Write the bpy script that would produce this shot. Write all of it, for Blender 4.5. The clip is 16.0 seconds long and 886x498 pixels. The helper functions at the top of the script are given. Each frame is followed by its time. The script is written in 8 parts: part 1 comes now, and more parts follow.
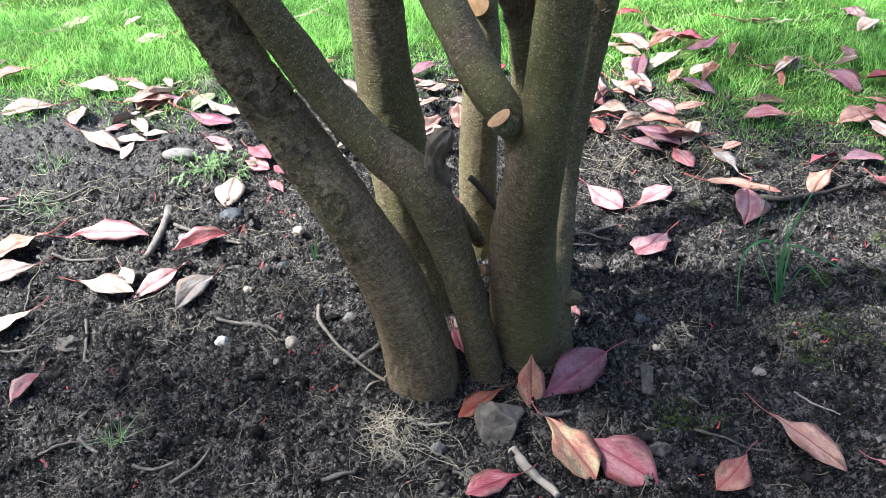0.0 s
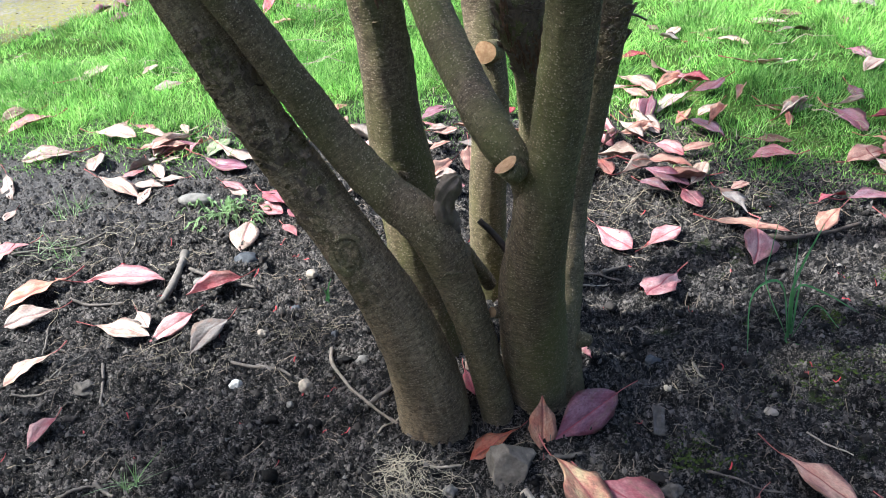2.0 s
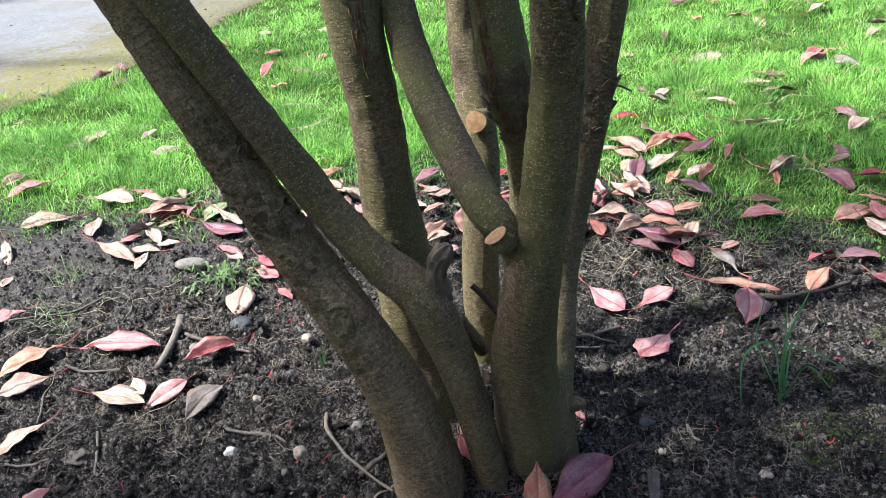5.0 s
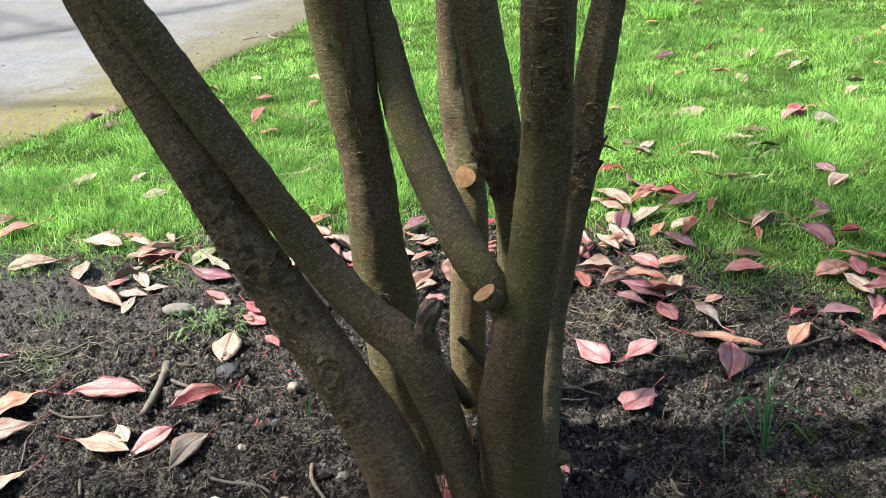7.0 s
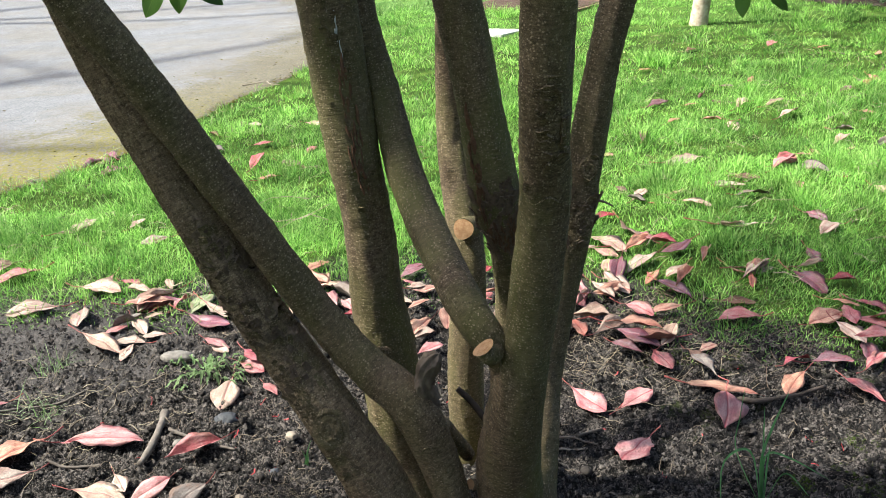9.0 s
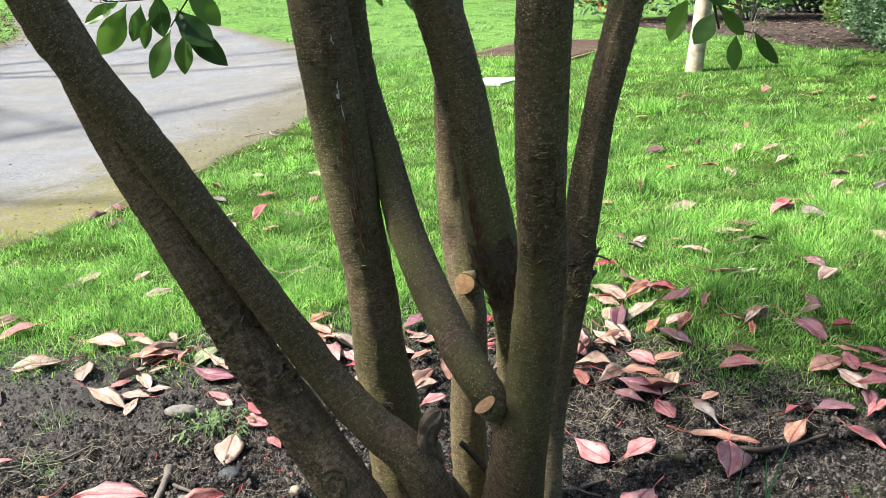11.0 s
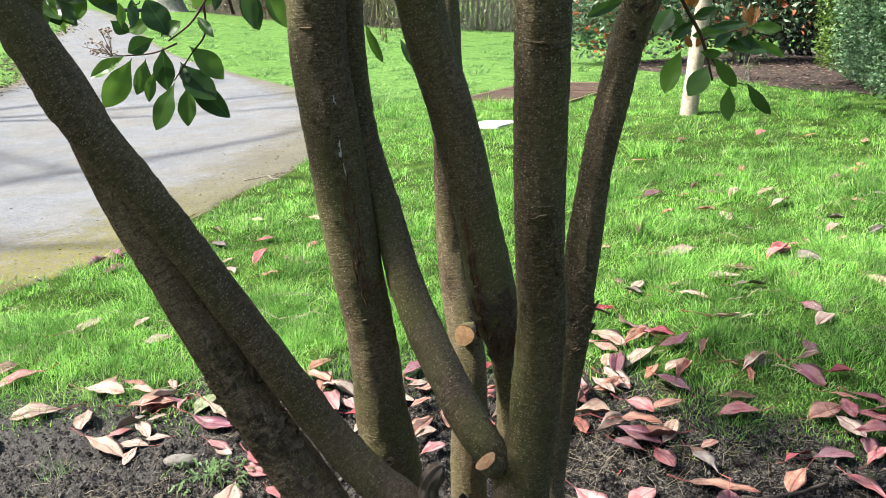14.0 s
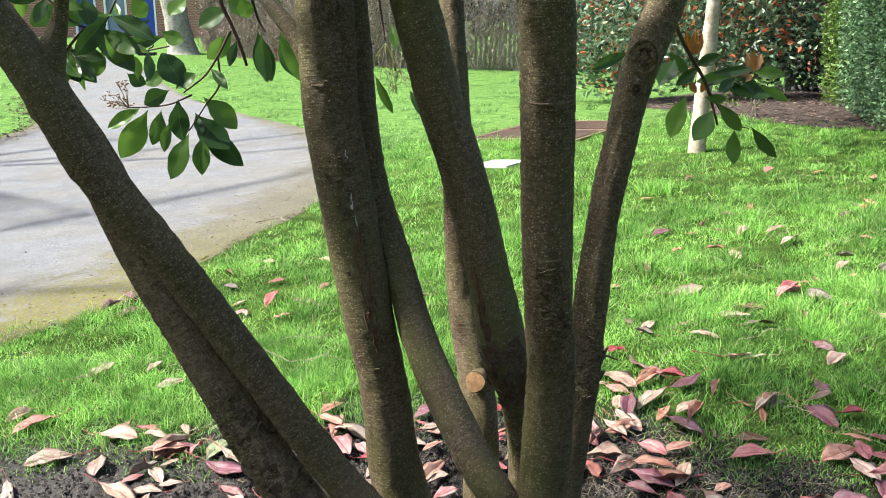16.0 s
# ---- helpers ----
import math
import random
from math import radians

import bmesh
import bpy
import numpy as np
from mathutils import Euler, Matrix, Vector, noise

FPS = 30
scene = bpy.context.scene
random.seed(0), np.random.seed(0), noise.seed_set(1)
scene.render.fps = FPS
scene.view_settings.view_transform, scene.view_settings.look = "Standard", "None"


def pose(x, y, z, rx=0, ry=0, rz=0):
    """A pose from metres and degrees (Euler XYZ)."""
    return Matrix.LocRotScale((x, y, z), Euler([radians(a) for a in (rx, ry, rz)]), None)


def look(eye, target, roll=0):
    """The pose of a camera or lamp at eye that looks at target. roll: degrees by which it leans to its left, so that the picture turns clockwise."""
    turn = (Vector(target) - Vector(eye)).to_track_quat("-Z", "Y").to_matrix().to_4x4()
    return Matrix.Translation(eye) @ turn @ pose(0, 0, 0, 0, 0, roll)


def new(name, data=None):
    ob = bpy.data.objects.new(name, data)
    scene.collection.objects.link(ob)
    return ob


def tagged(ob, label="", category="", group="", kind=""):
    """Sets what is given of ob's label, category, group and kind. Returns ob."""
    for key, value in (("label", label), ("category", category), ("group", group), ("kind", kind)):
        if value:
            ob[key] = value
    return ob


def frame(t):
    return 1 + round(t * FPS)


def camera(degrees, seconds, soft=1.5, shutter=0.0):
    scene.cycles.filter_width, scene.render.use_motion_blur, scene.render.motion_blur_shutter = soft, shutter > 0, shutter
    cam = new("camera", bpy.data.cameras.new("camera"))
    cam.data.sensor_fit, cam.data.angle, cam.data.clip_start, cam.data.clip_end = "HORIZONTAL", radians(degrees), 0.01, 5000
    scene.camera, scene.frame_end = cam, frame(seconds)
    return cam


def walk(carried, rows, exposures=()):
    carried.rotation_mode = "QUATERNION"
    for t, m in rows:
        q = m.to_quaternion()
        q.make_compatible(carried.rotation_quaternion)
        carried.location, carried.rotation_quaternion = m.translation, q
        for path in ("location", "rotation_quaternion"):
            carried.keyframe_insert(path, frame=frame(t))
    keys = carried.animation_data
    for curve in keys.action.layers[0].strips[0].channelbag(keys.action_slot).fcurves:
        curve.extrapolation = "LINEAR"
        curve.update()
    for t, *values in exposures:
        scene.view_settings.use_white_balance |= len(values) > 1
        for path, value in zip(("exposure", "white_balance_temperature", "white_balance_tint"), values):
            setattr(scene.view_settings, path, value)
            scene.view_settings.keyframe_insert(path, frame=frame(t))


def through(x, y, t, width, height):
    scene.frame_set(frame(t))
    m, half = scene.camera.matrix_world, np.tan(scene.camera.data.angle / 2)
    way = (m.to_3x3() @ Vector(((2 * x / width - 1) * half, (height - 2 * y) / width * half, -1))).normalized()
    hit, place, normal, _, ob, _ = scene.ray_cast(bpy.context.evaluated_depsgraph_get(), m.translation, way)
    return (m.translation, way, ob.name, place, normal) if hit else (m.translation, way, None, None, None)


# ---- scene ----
cam = camera(55.5, 16.0, soft=0.8)
PATH = [
    (0, (-0.0658, 0.1168, 1.0667), (-0.0158, 1.7586, -0.0743), 2.12),
    (0.5, (-0.0654, 0.1162, 1.0692), (-0.0120, 1.7699, -0.0543), 2.20),
    (1, (-0.0622, 0.1102, 1.0747), (-0.0208, 1.7780, -0.0283), 1.88),
    (1.5, (-0.0597, 0.1068, 1.0804), (-0.0338, 1.7872, -0.0039), 1.37),
    (2, (-0.0598, 0.1040, 1.0842), (-0.0448, 1.7969, 0.0193), 0.93),
    (2.5, (-0.0563, 0.0993, 1.0921), (-0.0458, 1.8043, 0.0468), 0.56),
    (3, (-0.0501, 0.1002, 1.0924), (-0.0369, 1.8160, 0.0649), 0.36),
    (3.5, (-0.0478, 0.1011, 1.0956), (-0.0344, 1.8258, 0.0830), 0.15),
    (4, (-0.0490, 0.1038, 1.0997), (-0.0364, 1.8364, 0.1008), 0.04),
    (6.5, (-0.0571, 0.0875, 1.1349), (-0.0104, 1.8823, 0.2538), 1.47),
    (7, (-0.0592, 0.0879, 1.1402), (-0.0045, 1.8903, 0.2753), 1.74),
    (7.5, (-0.0619, 0.0851, 1.1478), (-0.0033, 1.8972, 0.3035), 1.88),
    (8, (-0.0655, 0.0780, 1.1562), (-0.0057, 1.9013, 0.3364), 1.90),
    (8.5, (-0.0683, 0.0758, 1.1623), (-0.0056, 1.9089, 0.3648), 1.99),
    (9, (-0.0676, 0.0733, 1.1692), (-0.0022, 1.9155, 0.3935), 1.95),
    (11.5, (-0.0668, 0.0519, 1.2080), (-0.0091, 1.9386, 0.5471), 1.12),
    (12, (-0.0666, 0.0503, 1.2144), (-0.0083, 1.9419, 0.5676), 1.16),
    (12.5, (-0.0689, 0.0498, 1.2184), (-0.0093, 1.9456, 0.5838), 1.16),
    (13, (-0.0711, 0.0483, 1.2243), (-0.0077, 1.9471, 0.5994), 1.15),
    (13.5, (-0.0732, 0.0458, 1.2277), (-0.0096, 1.9493, 0.6171), 1.14),
    (14, (-0.0718, 0.0451, 1.2320), (-0.0086, 1.9543, 0.6399), 1.08),
    (14.5, (-0.0712, 0.0361, 1.2403), (-0.0139, 1.9522, 0.6700), 0.93),
    (15, (-0.0713, 0.0329, 1.2480), (-0.0204, 1.9561, 0.7012), 0.77),
    (15.5, (-0.0719, 0.0282, 1.2561), (-0.0285, 1.9580, 0.7328), 0.60),
    (16, (-0.0724, 0.0278, 1.2602), (-0.0339, 1.9616, 0.7511), 0.39),
]
EXPOSURES = [(0, 1.74, 5450, 5), (2.5, 1.44, 5450, 5), (4, 1.42, 5400, 6), (6.5, 1.17, 6150, 4), (16, 1.17, 6100, 5)]
walk(cam, [(t, look(eye, target, roll)) for t, eye, target, roll in PATH], EXPOSURES)


# ---- light ----
SUN_AZ, SUN_EL = radians(-88), radians(50)   # azimuth from +y towards +x, elevation
world = bpy.data.worlds.new("sky")
scene.world = world
world.use_nodes = True
wn = world.node_tree
sky = wn.nodes.new("ShaderNodeTexSky")
sky.sky_type = "NISHITA"
sky.sun_disc = False
sky.sun_elevation, sky.sun_rotation = SUN_EL, SUN_AZ
sky.dust_density, sky.ozone_density, sky.air_density = 4.0, 0.4, 0.8
wn.nodes["Background"].inputs["Strength"].default_value = 0.155
wn.links.new(sky.outputs["Color"], wn.nodes["Background"].inputs["Color"])
sun = new("sun", bpy.data.lights.new("sun", "SUN"))
sun.data.energy, sun.data.angle, sun.data.color = 5.0, radians(1.5), (1.0, 0.94, 0.84)
sun.matrix_world = look((0, 0, 0), (-math.sin(SUN_AZ) * math.cos(SUN_EL), -math.cos(SUN_AZ) * math.cos(SUN_EL), -math.sin(SUN_EL)))

RNG = np.random.default_rng(7)
S = math.tan(radians(5.8))


# ---- materials ----
class Nodes:
    """A small wrapper to write node materials in few lines."""

    def __init__(self, name):
        self.mat = bpy.data.materials.new(name)
        self.mat.use_nodes = True
        self.t = self.mat.node_tree
        self.bsdf = self.t.nodes["Principled BSDF"]
        self.co = self.t.nodes.new("ShaderNodeTexCoord").outputs["Object"]

    def set(self, **kw):
        for k, v in kw.items():
            self.bsdf.inputs[k.replace("_", " ")].default_value = v
        return self

    def link(self, a, b):
        self.t.links.new(a, b)

    def world_co(self):
        return self.t.nodes.new("ShaderNodeNewGeometry").outputs["Position"]

    def scaled(self, co, s):
        m = self.t.nodes.new("ShaderNodeMapping")
        m.inputs["Scale"].default_value = s
        self.link(co, m.inputs["Vector"])
        return m.outputs["Vector"]

    def noise(self, scale, detail=4, rough=0.55, co=None, warp=0.0):
        n = self.t.nodes.new("ShaderNodeTexNoise")
        n.inputs["Scale"].default_value, n.inputs["Detail"].default_value = scale, detail
        n.inputs["Roughness"].default_value, n.inputs["Distortion"].default_value = rough, warp
        self.link(co or self.co, n.inputs["Vector"])
        return n.outputs["Fac"]

    def voronoi(self, scale, co=None, out="Distance", feature="F1"):
        n = self.t.nodes.new("ShaderNodeTexVoronoi")
        n.feature = feature
        n.inputs["Scale"].default_value = scale
        self.link(co or self.co, n.inputs["Vector"])
        return n.outputs[out]

    def ramp(self, fac, *stops):
        r = self.t.nodes.new("ShaderNodeValToRGB")
        e = r.color_ramp.elements
        while len(e) < len(stops):
            e.new(0.5)
        for el, (p, c) in zip(e, stops):
            el.position = p
            el.color = (*c, 1) if isinstance(c, tuple) else (c, c, c, 1)
        self.link(fac, r.inputs["Fac"])
        return r.outputs["Color"]

    def mix(self, fac, a, b, kind="MIX"):
        m = self.t.nodes.new("ShaderNodeMix")
        m.data_type, m.blend_type = "RGBA", kind
        for sock, v in ((m.inputs[0], fac), (m.inputs[6], a), (m.inputs[7], b)):
            if isinstance(v, (int, float)):
                sock.default_value = v
            elif isinstance(v, tuple):
                sock.default_value = (*v, 1)
            else:
                self.link(v, sock)
        return m.outputs[2]

    def math(self, op, a, b=0.0, c=0.0):
        m = self.t.nodes.new("ShaderNodeMath")
        m.operation = op
        for sock, v in zip(m.inputs, (a, b, c)):
            if isinstance(v, (int, float)):
                sock.default_value = v
            else:
                self.link(v, sock)
        return m.outputs[0]

    def random(self):
        return self.t.nodes.new("ShaderNodeObjectInfo").outputs["Random"]

    def island(self):
        return self.t.nodes.new("ShaderNodeNewGeometry").outputs["Random Per Island"]

    def color(self, c):
        if isinstance(c, tuple):
            self.bsdf.inputs["Base Color"].default_value = (*c, 1)
        else:
            self.link(c, self.bsdf.inputs["Base Color"])
        return self

    def bump(self, height, strength=0.5, distance=0.01):
        b = self.t.nodes.new("ShaderNodeBump")
        b.inputs["Strength"].default_value, b.inputs["Distance"].default_value = strength, distance
        self.link(height, b.inputs["Height"])
        self.link(b.outputs["Normal"], self.bsdf.inputs["Normal"])
        return self

    def see_through(self, amount):
        """Lets light shine through thin leaves."""
        tr = self.t.nodes.new("ShaderNodeBsdfTranslucent")
        mx = self.t.nodes.new("ShaderNodeMixShader")
        mx.inputs[0].default_value = amount
        src = self.bsdf.inputs["Base Color"]
        if src.is_linked:
            self.link(src.links[0].from_socket, tr.inputs["Color"])
        else:
            tr.inputs["Color"].default_value = src.default_value
        self.link(self.bsdf.outputs[0], mx.inputs[1])
        self.link(tr.outputs[0], mx.inputs[2])
        self.link(mx.outputs[0], self.t.nodes["Material Output"].inputs["Surface"])
        return self


def soil_lawn_material():
    """Damp soil round the tree that gives way to turf; the border wanders."""
    n = Nodes("soil_and_turf")
    p = n.world_co()
    big, mid, fine = n.noise(2.2, 3, co=p), n.noise(26, 5, 0.65, co=p), n.noise(160, 4, 0.7, co=p)
    soil = n.ramp(n.mix(0.4, n.mix(0.5, mid, fine), n.noise(420, 3, 0.7, co=p)), (0.46, (0.003, 0.0026, 0.0023)), (0.515, (0.034, 0.0292, 0.0262)), (0.565, (0.270, 0.233, 0.208)))
    pale = n.ramp(n.noise(5.0, 4, 0.6, co=p), (0.56, 0.0), (0.72, 1.0))
    soil = n.mix(n.math("MULTIPLY", pale, 0.15), soil, (0.12, 0.108, 0.098))
    moss = n.ramp(n.noise(9, 5, 0.7, co=p), (0.60, 0.0), (0.68, 1.0))
    sep = n.t.nodes.new("ShaderNodeSeparateXYZ")
    n.link(p, sep.inputs[0])
    # dried smooth mud where bed meets lawn by the path; paleness paints sunlit sheen
    mx, my = n.math("DIVIDE", n.math("ADD", sep.outputs[0], 1.15), 0.62), n.math("DIVIDE", n.math("SUBTRACT", sep.outputs[1], 2.30), 0.45)
    mud_sheen = n.math("ADD", n.math("SQRT", n.math("ADD", n.math("MULTIPLY", mx, mx), n.math("MULTIPLY", my, my))), n.math("MULTIPLY", n.math("SUBTRACT", n.noise(14, 5, 0.7, co=p), 0.5), 2.2))
    mud_sheen = n.ramp(mud_sheen, (0.45, 1.0), (1.0, 0.0))
    soil = n.mix(n.math("MULTIPLY", mud_sheen, 0.75), soil, n.mix(n.mix(0.5, mid, fine), (0.055, 0.048, 0.044), (0.235, 0.215, 0.205)))
    right = n.ramp(n.math("ADD", sep.outputs[0], 0.0), (0.30, 0.0), (0.55, 1.0))
    moss = n.math("MULTIPLY", moss, n.math("MULTIPLY", right, 0.7))
    soil = n.mix(moss, soil, (0.045, 0.062, 0.012))
    turf = n.ramp(n.mix(0.5, n.noise(7, 4, co=p), fine), (0.36, (0.014, 0.024, 0.006)), (0.52, (0.042, 0.075, 0.014)), (0.66, (0.125, 0.180, 0.036)))
    far = n.ramp(n.math("MULTIPLY", sep.outputs[1], 0.05), (0.32, 0.0), (0.55, 1.0))
    turf = n.mix(far, turf, n.mix(n.ramp(n.noise(9, 6, 0.75, co=p), (0.38, 0.0), (0.62, 1.0)), (0.055, 0.118, 0.026), (0.145, 0.245, 0.060)))
    # the border of the bed: farther off to the left than to the right
    edge = n.math("ADD", sep.outputs[1], n.math("MULTIPLY", n.math("MAXIMUM", sep.outputs[0], -0.1), 0.42))
    edge = n.math("ADD", edge, n.math("MULTIPLY", n.math("MAXIMUM", n.math("SUBTRACT", sep.outputs[0], 0.45), 0.0), 0.45))
    edge = n.math("ADD", edge, n.math("MULTIPLY", n.math("SUBTRACT", n.noise(6, 4, co=p), 0.5), 0.55))
    ex, ey = n.math("DIVIDE", sep.outputs[0], 2.6), n.math("DIVIDE", n.math("SUBTRACT", sep.outputs[1], 1.3), 1.9)
    rim = n.math("SQRT", n.math("ADD", n.math("MULTIPLY", ex, ex), n.math("MULTIPLY", ey, ey)))
    edge = n.math("MAXIMUM", edge, n.math("MULTIPLY", rim, 2.65))
    f = n.ramp(n.math("MULTIPLY", edge, 0.2), (0.522, 0.0), (0.560, 1.0))
    n.color(n.mix(f, soil, turf)).set(Roughness=0.75)
    n.link(n.math("MULTIPLY_ADD", f, -0.13, 0.15), n.bsdf.inputs["Specular IOR Level"])
    grit = n.noise(520, 3, 0.7, co=p)
    rough = n.math("ADD", n.math("MULTIPLY", n.mix(0.55, mid, fine), 2.0), n.math("MULTIPLY", grit, 0.8))
    n.bump(n.math("MULTIPLY", rough, n.math("MULTIPLY_ADD", f, -0.85, 1.0)), 1.0, 0.016)
    return n.mat


def bark_material(name, green, lit=1.0, scaly=0.0, rings=0.5):
    """Smooth young bark: fine wrinkles that run round the stem, crowds of small pale lenticels, a film of green algae."""
    n = Nodes(name)
    at = n.t.nodes.new("ShaderNodeAttribute")
    at.attribute_name = "skin"
    p, w = at.outputs["Vector"], n.world_co()
    grain = n.noise(620, 3, 0.7, co=p)
    mid = n.noise(120, 4, 0.6, co=n.scaled(p, (1, 1, 1.4)))
    wrinkle = n.noise(70, 4, 0.6, co=n.scaled(p, (0.7, 0.7, 5.0)), warp=0.4)
    streak = n.noise(22, 4, 0.6, co=n.scaled(p, (1, 1, 0.22)))
    tone = n.math("ADD", n.math("MULTIPLY", grain, 0.40), n.math("ADD", n.math("MULTIPLY", mid, 0.32), n.math("MULTIPLY", wrinkle, 0.28)))
    c = n.ramp(tone, (0.38, (0.038 * lit, 0.026 * lit, 0.016 * lit)), (0.50, (0.128 * lit, 0.091 * lit, 0.056 * lit)), (0.62, (0.268 * lit, 0.198 * lit, 0.124 * lit)))
    c = n.mix(1.0, c, n.ramp(streak, (0.35, 0.80), (0.65, 1.16)), "MULTIPLY")
    film = n.ramp(n.noise(5.5, 4, 0.6, co=n.scaled(w, (1.6, 1.6, 0.5)), warp=0.4), (0.40, 0.0), (0.64, 1.0))
    film = n.math("MULTIPLY", film, n.math("MULTIPLY_ADD", grain, 0.9, 0.45))
    c = n.mix(n.math("MULTIPLY", film, green), c, n.mix(tone, (0.058, 0.060, 0.014), (0.185, 0.182, 0.060)))
    # lenticels: small pale dots drawn out round the stem, in loose crowds
    v = n.t.nodes.new("ShaderNodeTexVoronoi")
    v.inputs["Scale"].default_value = 300
    n.link(n.scaled(p, (0.78, 0.78, 1.0)), v.inputs["Vector"])
    pick = n.t.nodes.new("ShaderNodeSeparateColor")
    n.link(v.outputs["Color"], pick.inputs[0])
    crowd = n.math("ADD", pick.outputs[0], n.math("MULTIPLY", n.math("SUBTRACT", n.noise(16, 3, 0.6, co=p), 0.5), 1.6))
    size = n.math("MULTIPLY_ADD", pick.outputs[1], 0.22, 0.24)
    spots = n.math("MULTIPLY", n.ramp(n.math("DIVIDE", v.outputs["Distance"], size), (0.55, 1.0), (1.0, 0.0)), n.ramp(crowd, (0.34, 0.0), (0.48, 1.0)))
    c = n.mix(n.math("MULTIPLY", spots, 0.85), c, (0.38, 0.295, 0.200))
    pits = n.math("MULTIPLY", n.ramp(n.voronoi(260, co=n.scaled(p, (0.7, 0.7, 1.0))), (0.08, 1.0), (0.22, 0.0)), n.ramp(n.noise(40, 3, 0.6, co=p), (0.46, 0.0), (0.58, 1.0)))
    c = n.mix(n.math("MULTIPLY", pits, 0.5), c, (0.016, 0.011, 0.008))
    h = n.math("ADD", n.math("MULTIPLY", grain, 0.35), n.math("ADD", n.math("MULTIPLY", n.math("SUBTRACT", spots, pits), 0.45), n.math("ADD", n.math("MULTIPLY", wrinkle, 0.8 * rings), n.math("MULTIPLY", mid, 0.5))))
    if scaly:
        # cracks between lifted scales are coloured near black for the shade in them
        crack = n.t.nodes.new("ShaderNodeAttribute")
        crack.attribute_name = "crack"
        plate = n.t.nodes.new("ShaderNodeAttribute")
        plate.attribute_name = "plate"
        c = n.mix(n.math("MULTIPLY", plate.outputs["Fac"], 0.7), c, n.mix(mid, (0.105, 0.072, 0.050), (0.310, 0.222, 0.162)))
        c = n.mix(n.math("MULTIPLY", crack.outputs["Fac"], 0.75), c, (0.014, 0.009, 0.006))
        h = n.math("SUBTRACT", h, n.math("MULTIPLY", crack.outputs["Fac"], 2.5))
    n.color(c).set(Roughness=0.68, Specular_IOR_Level=0.22)
    n.bump(h, 0.9, 0.0032)
    return n.mat


def fallen_leaf_material(name, base, second, vein, gloss=0.5, spots=0.6):
    """A shed leaf: blotched in two tones, flushed along the midrib and the rim, a thin dark midrib, faint side veins, dry stains and dark spots."""
    n = Nodes(name)
    rnd = n.random()
    shift = n.t.nodes.new("ShaderNodeVectorMath")
    shift.operation = "ADD"
    far = n.t.nodes.new("ShaderNodeVectorMath")
    far.operation = "SCALE"
    far.inputs[0].default_value = (71.0, 33.0, 57.0)
    n.link(rnd, far.inputs["Scale"])
    n.link(n.co, shift.inputs[0])
    n.link(far.outputs[0], shift.inputs[1])
    co = shift.outputs[0]
    c = n.mix(n.ramp(n.noise(3.2, 5, 0.6, co=co), (0.40, 0.0), (0.60, 1.0)), base, second)
    tone = n.t.nodes.new("ShaderNodeHueSaturation")
    n.link(c, tone.inputs["Color"])
    n.link(n.math("MULTIPLY_ADD", rnd, 0.42, 0.80), tone.inputs["Value"])
    n.link(n.math("MULTIPLY_ADD", n.math("FRACT", n.math("MULTIPLY", rnd, 7.3)), 0.35, 0.85), tone.inputs["Saturation"])
    c = tone.outputs["Color"]
    sep = n.t.nodes.new("ShaderNodeSeparateXYZ")
    n.link(n.co, sep.inputs[0])
    at = n.t.nodes.new("ShaderNodeAttribute")
    at.attribute_name = "across"
    across = n.math("ABSOLUTE", at.outputs["Fac"])
    # the flush of red that is left along the rib and the rim
    flush = n.math("ADD", n.noise(2.4, 4, 0.6, co=co), n.math("MULTIPLY", n.math("ABSOLUTE", n.math("SUBTRACT", across, 0.22)), 0.55))
    c = n.mix(n.math("MULTIPLY", n.ramp(flush, (0.52, 0.0), (0.72, 1.0)), 0.55), c, n.mix(0.35, vein, base))
    rib = n.ramp(across, (0.010, 1.0), (0.026, 0.0))
    rise = n.ramp(across, (0.0, 1.0), (0.07, 0.0))
    side = n.math("FRACT", n.math("MULTIPLY", n.math("SUBTRACT", sep.outputs[1], n.math("MULTIPLY", across, 0.8)), 13.0))
    side = n.ramp(side, (0.0, 1.0), (0.14, 0.0))
    c = n.mix(n.math("MULTIPLY", side, 0.09), c, vein)
    c = n.mix(n.math("MULTIPLY", rib, 0.85), c, vein)
    # dry stains that creep in from the rim and blotches of soil
    dry = n.ramp(n.math("ADD", n.noise(2.2, 5, 0.7, co=co), n.math("MULTIPLY", across, 0.25)), (0.58, 0.0), (0.68, 1.0))
    c = n.mix(n.math("MULTIPLY", dry, 0.6), c, (0.17, 0.095, 0.062))
    dots = n.math("MULTIPLY", n.ramp(n.voronoi(17, co=co), (0.08, 1.0), (0.22, 0.0)), n.ramp(n.noise(3.5, 3, co=co), (0.50, 0.0), (0.58, 1.0)))
    c = n.mix(n.math("MULTIPLY", dots, spots), c, (0.035, 0.020, 0.016))
    dust = n.ramp(n.noise(26, 4, 0.7, co=co), (0.42, 0.80), (0.60, 1.08))
    c = n.mix(1.0, c, dust, "MULTIPLY")
    n.color(c).set(Roughness=gloss, Specular_IOR_Level=0.4)
    n.bump(n.math("ADD", n.math("ADD", n.math("MULTIPLY", side, -0.5), n.math("MULTIPLY", rise, -1.2)), n.noise(6, 4, co=co)), 0.35, 0.02)
    return n.see_through(0.18).mat


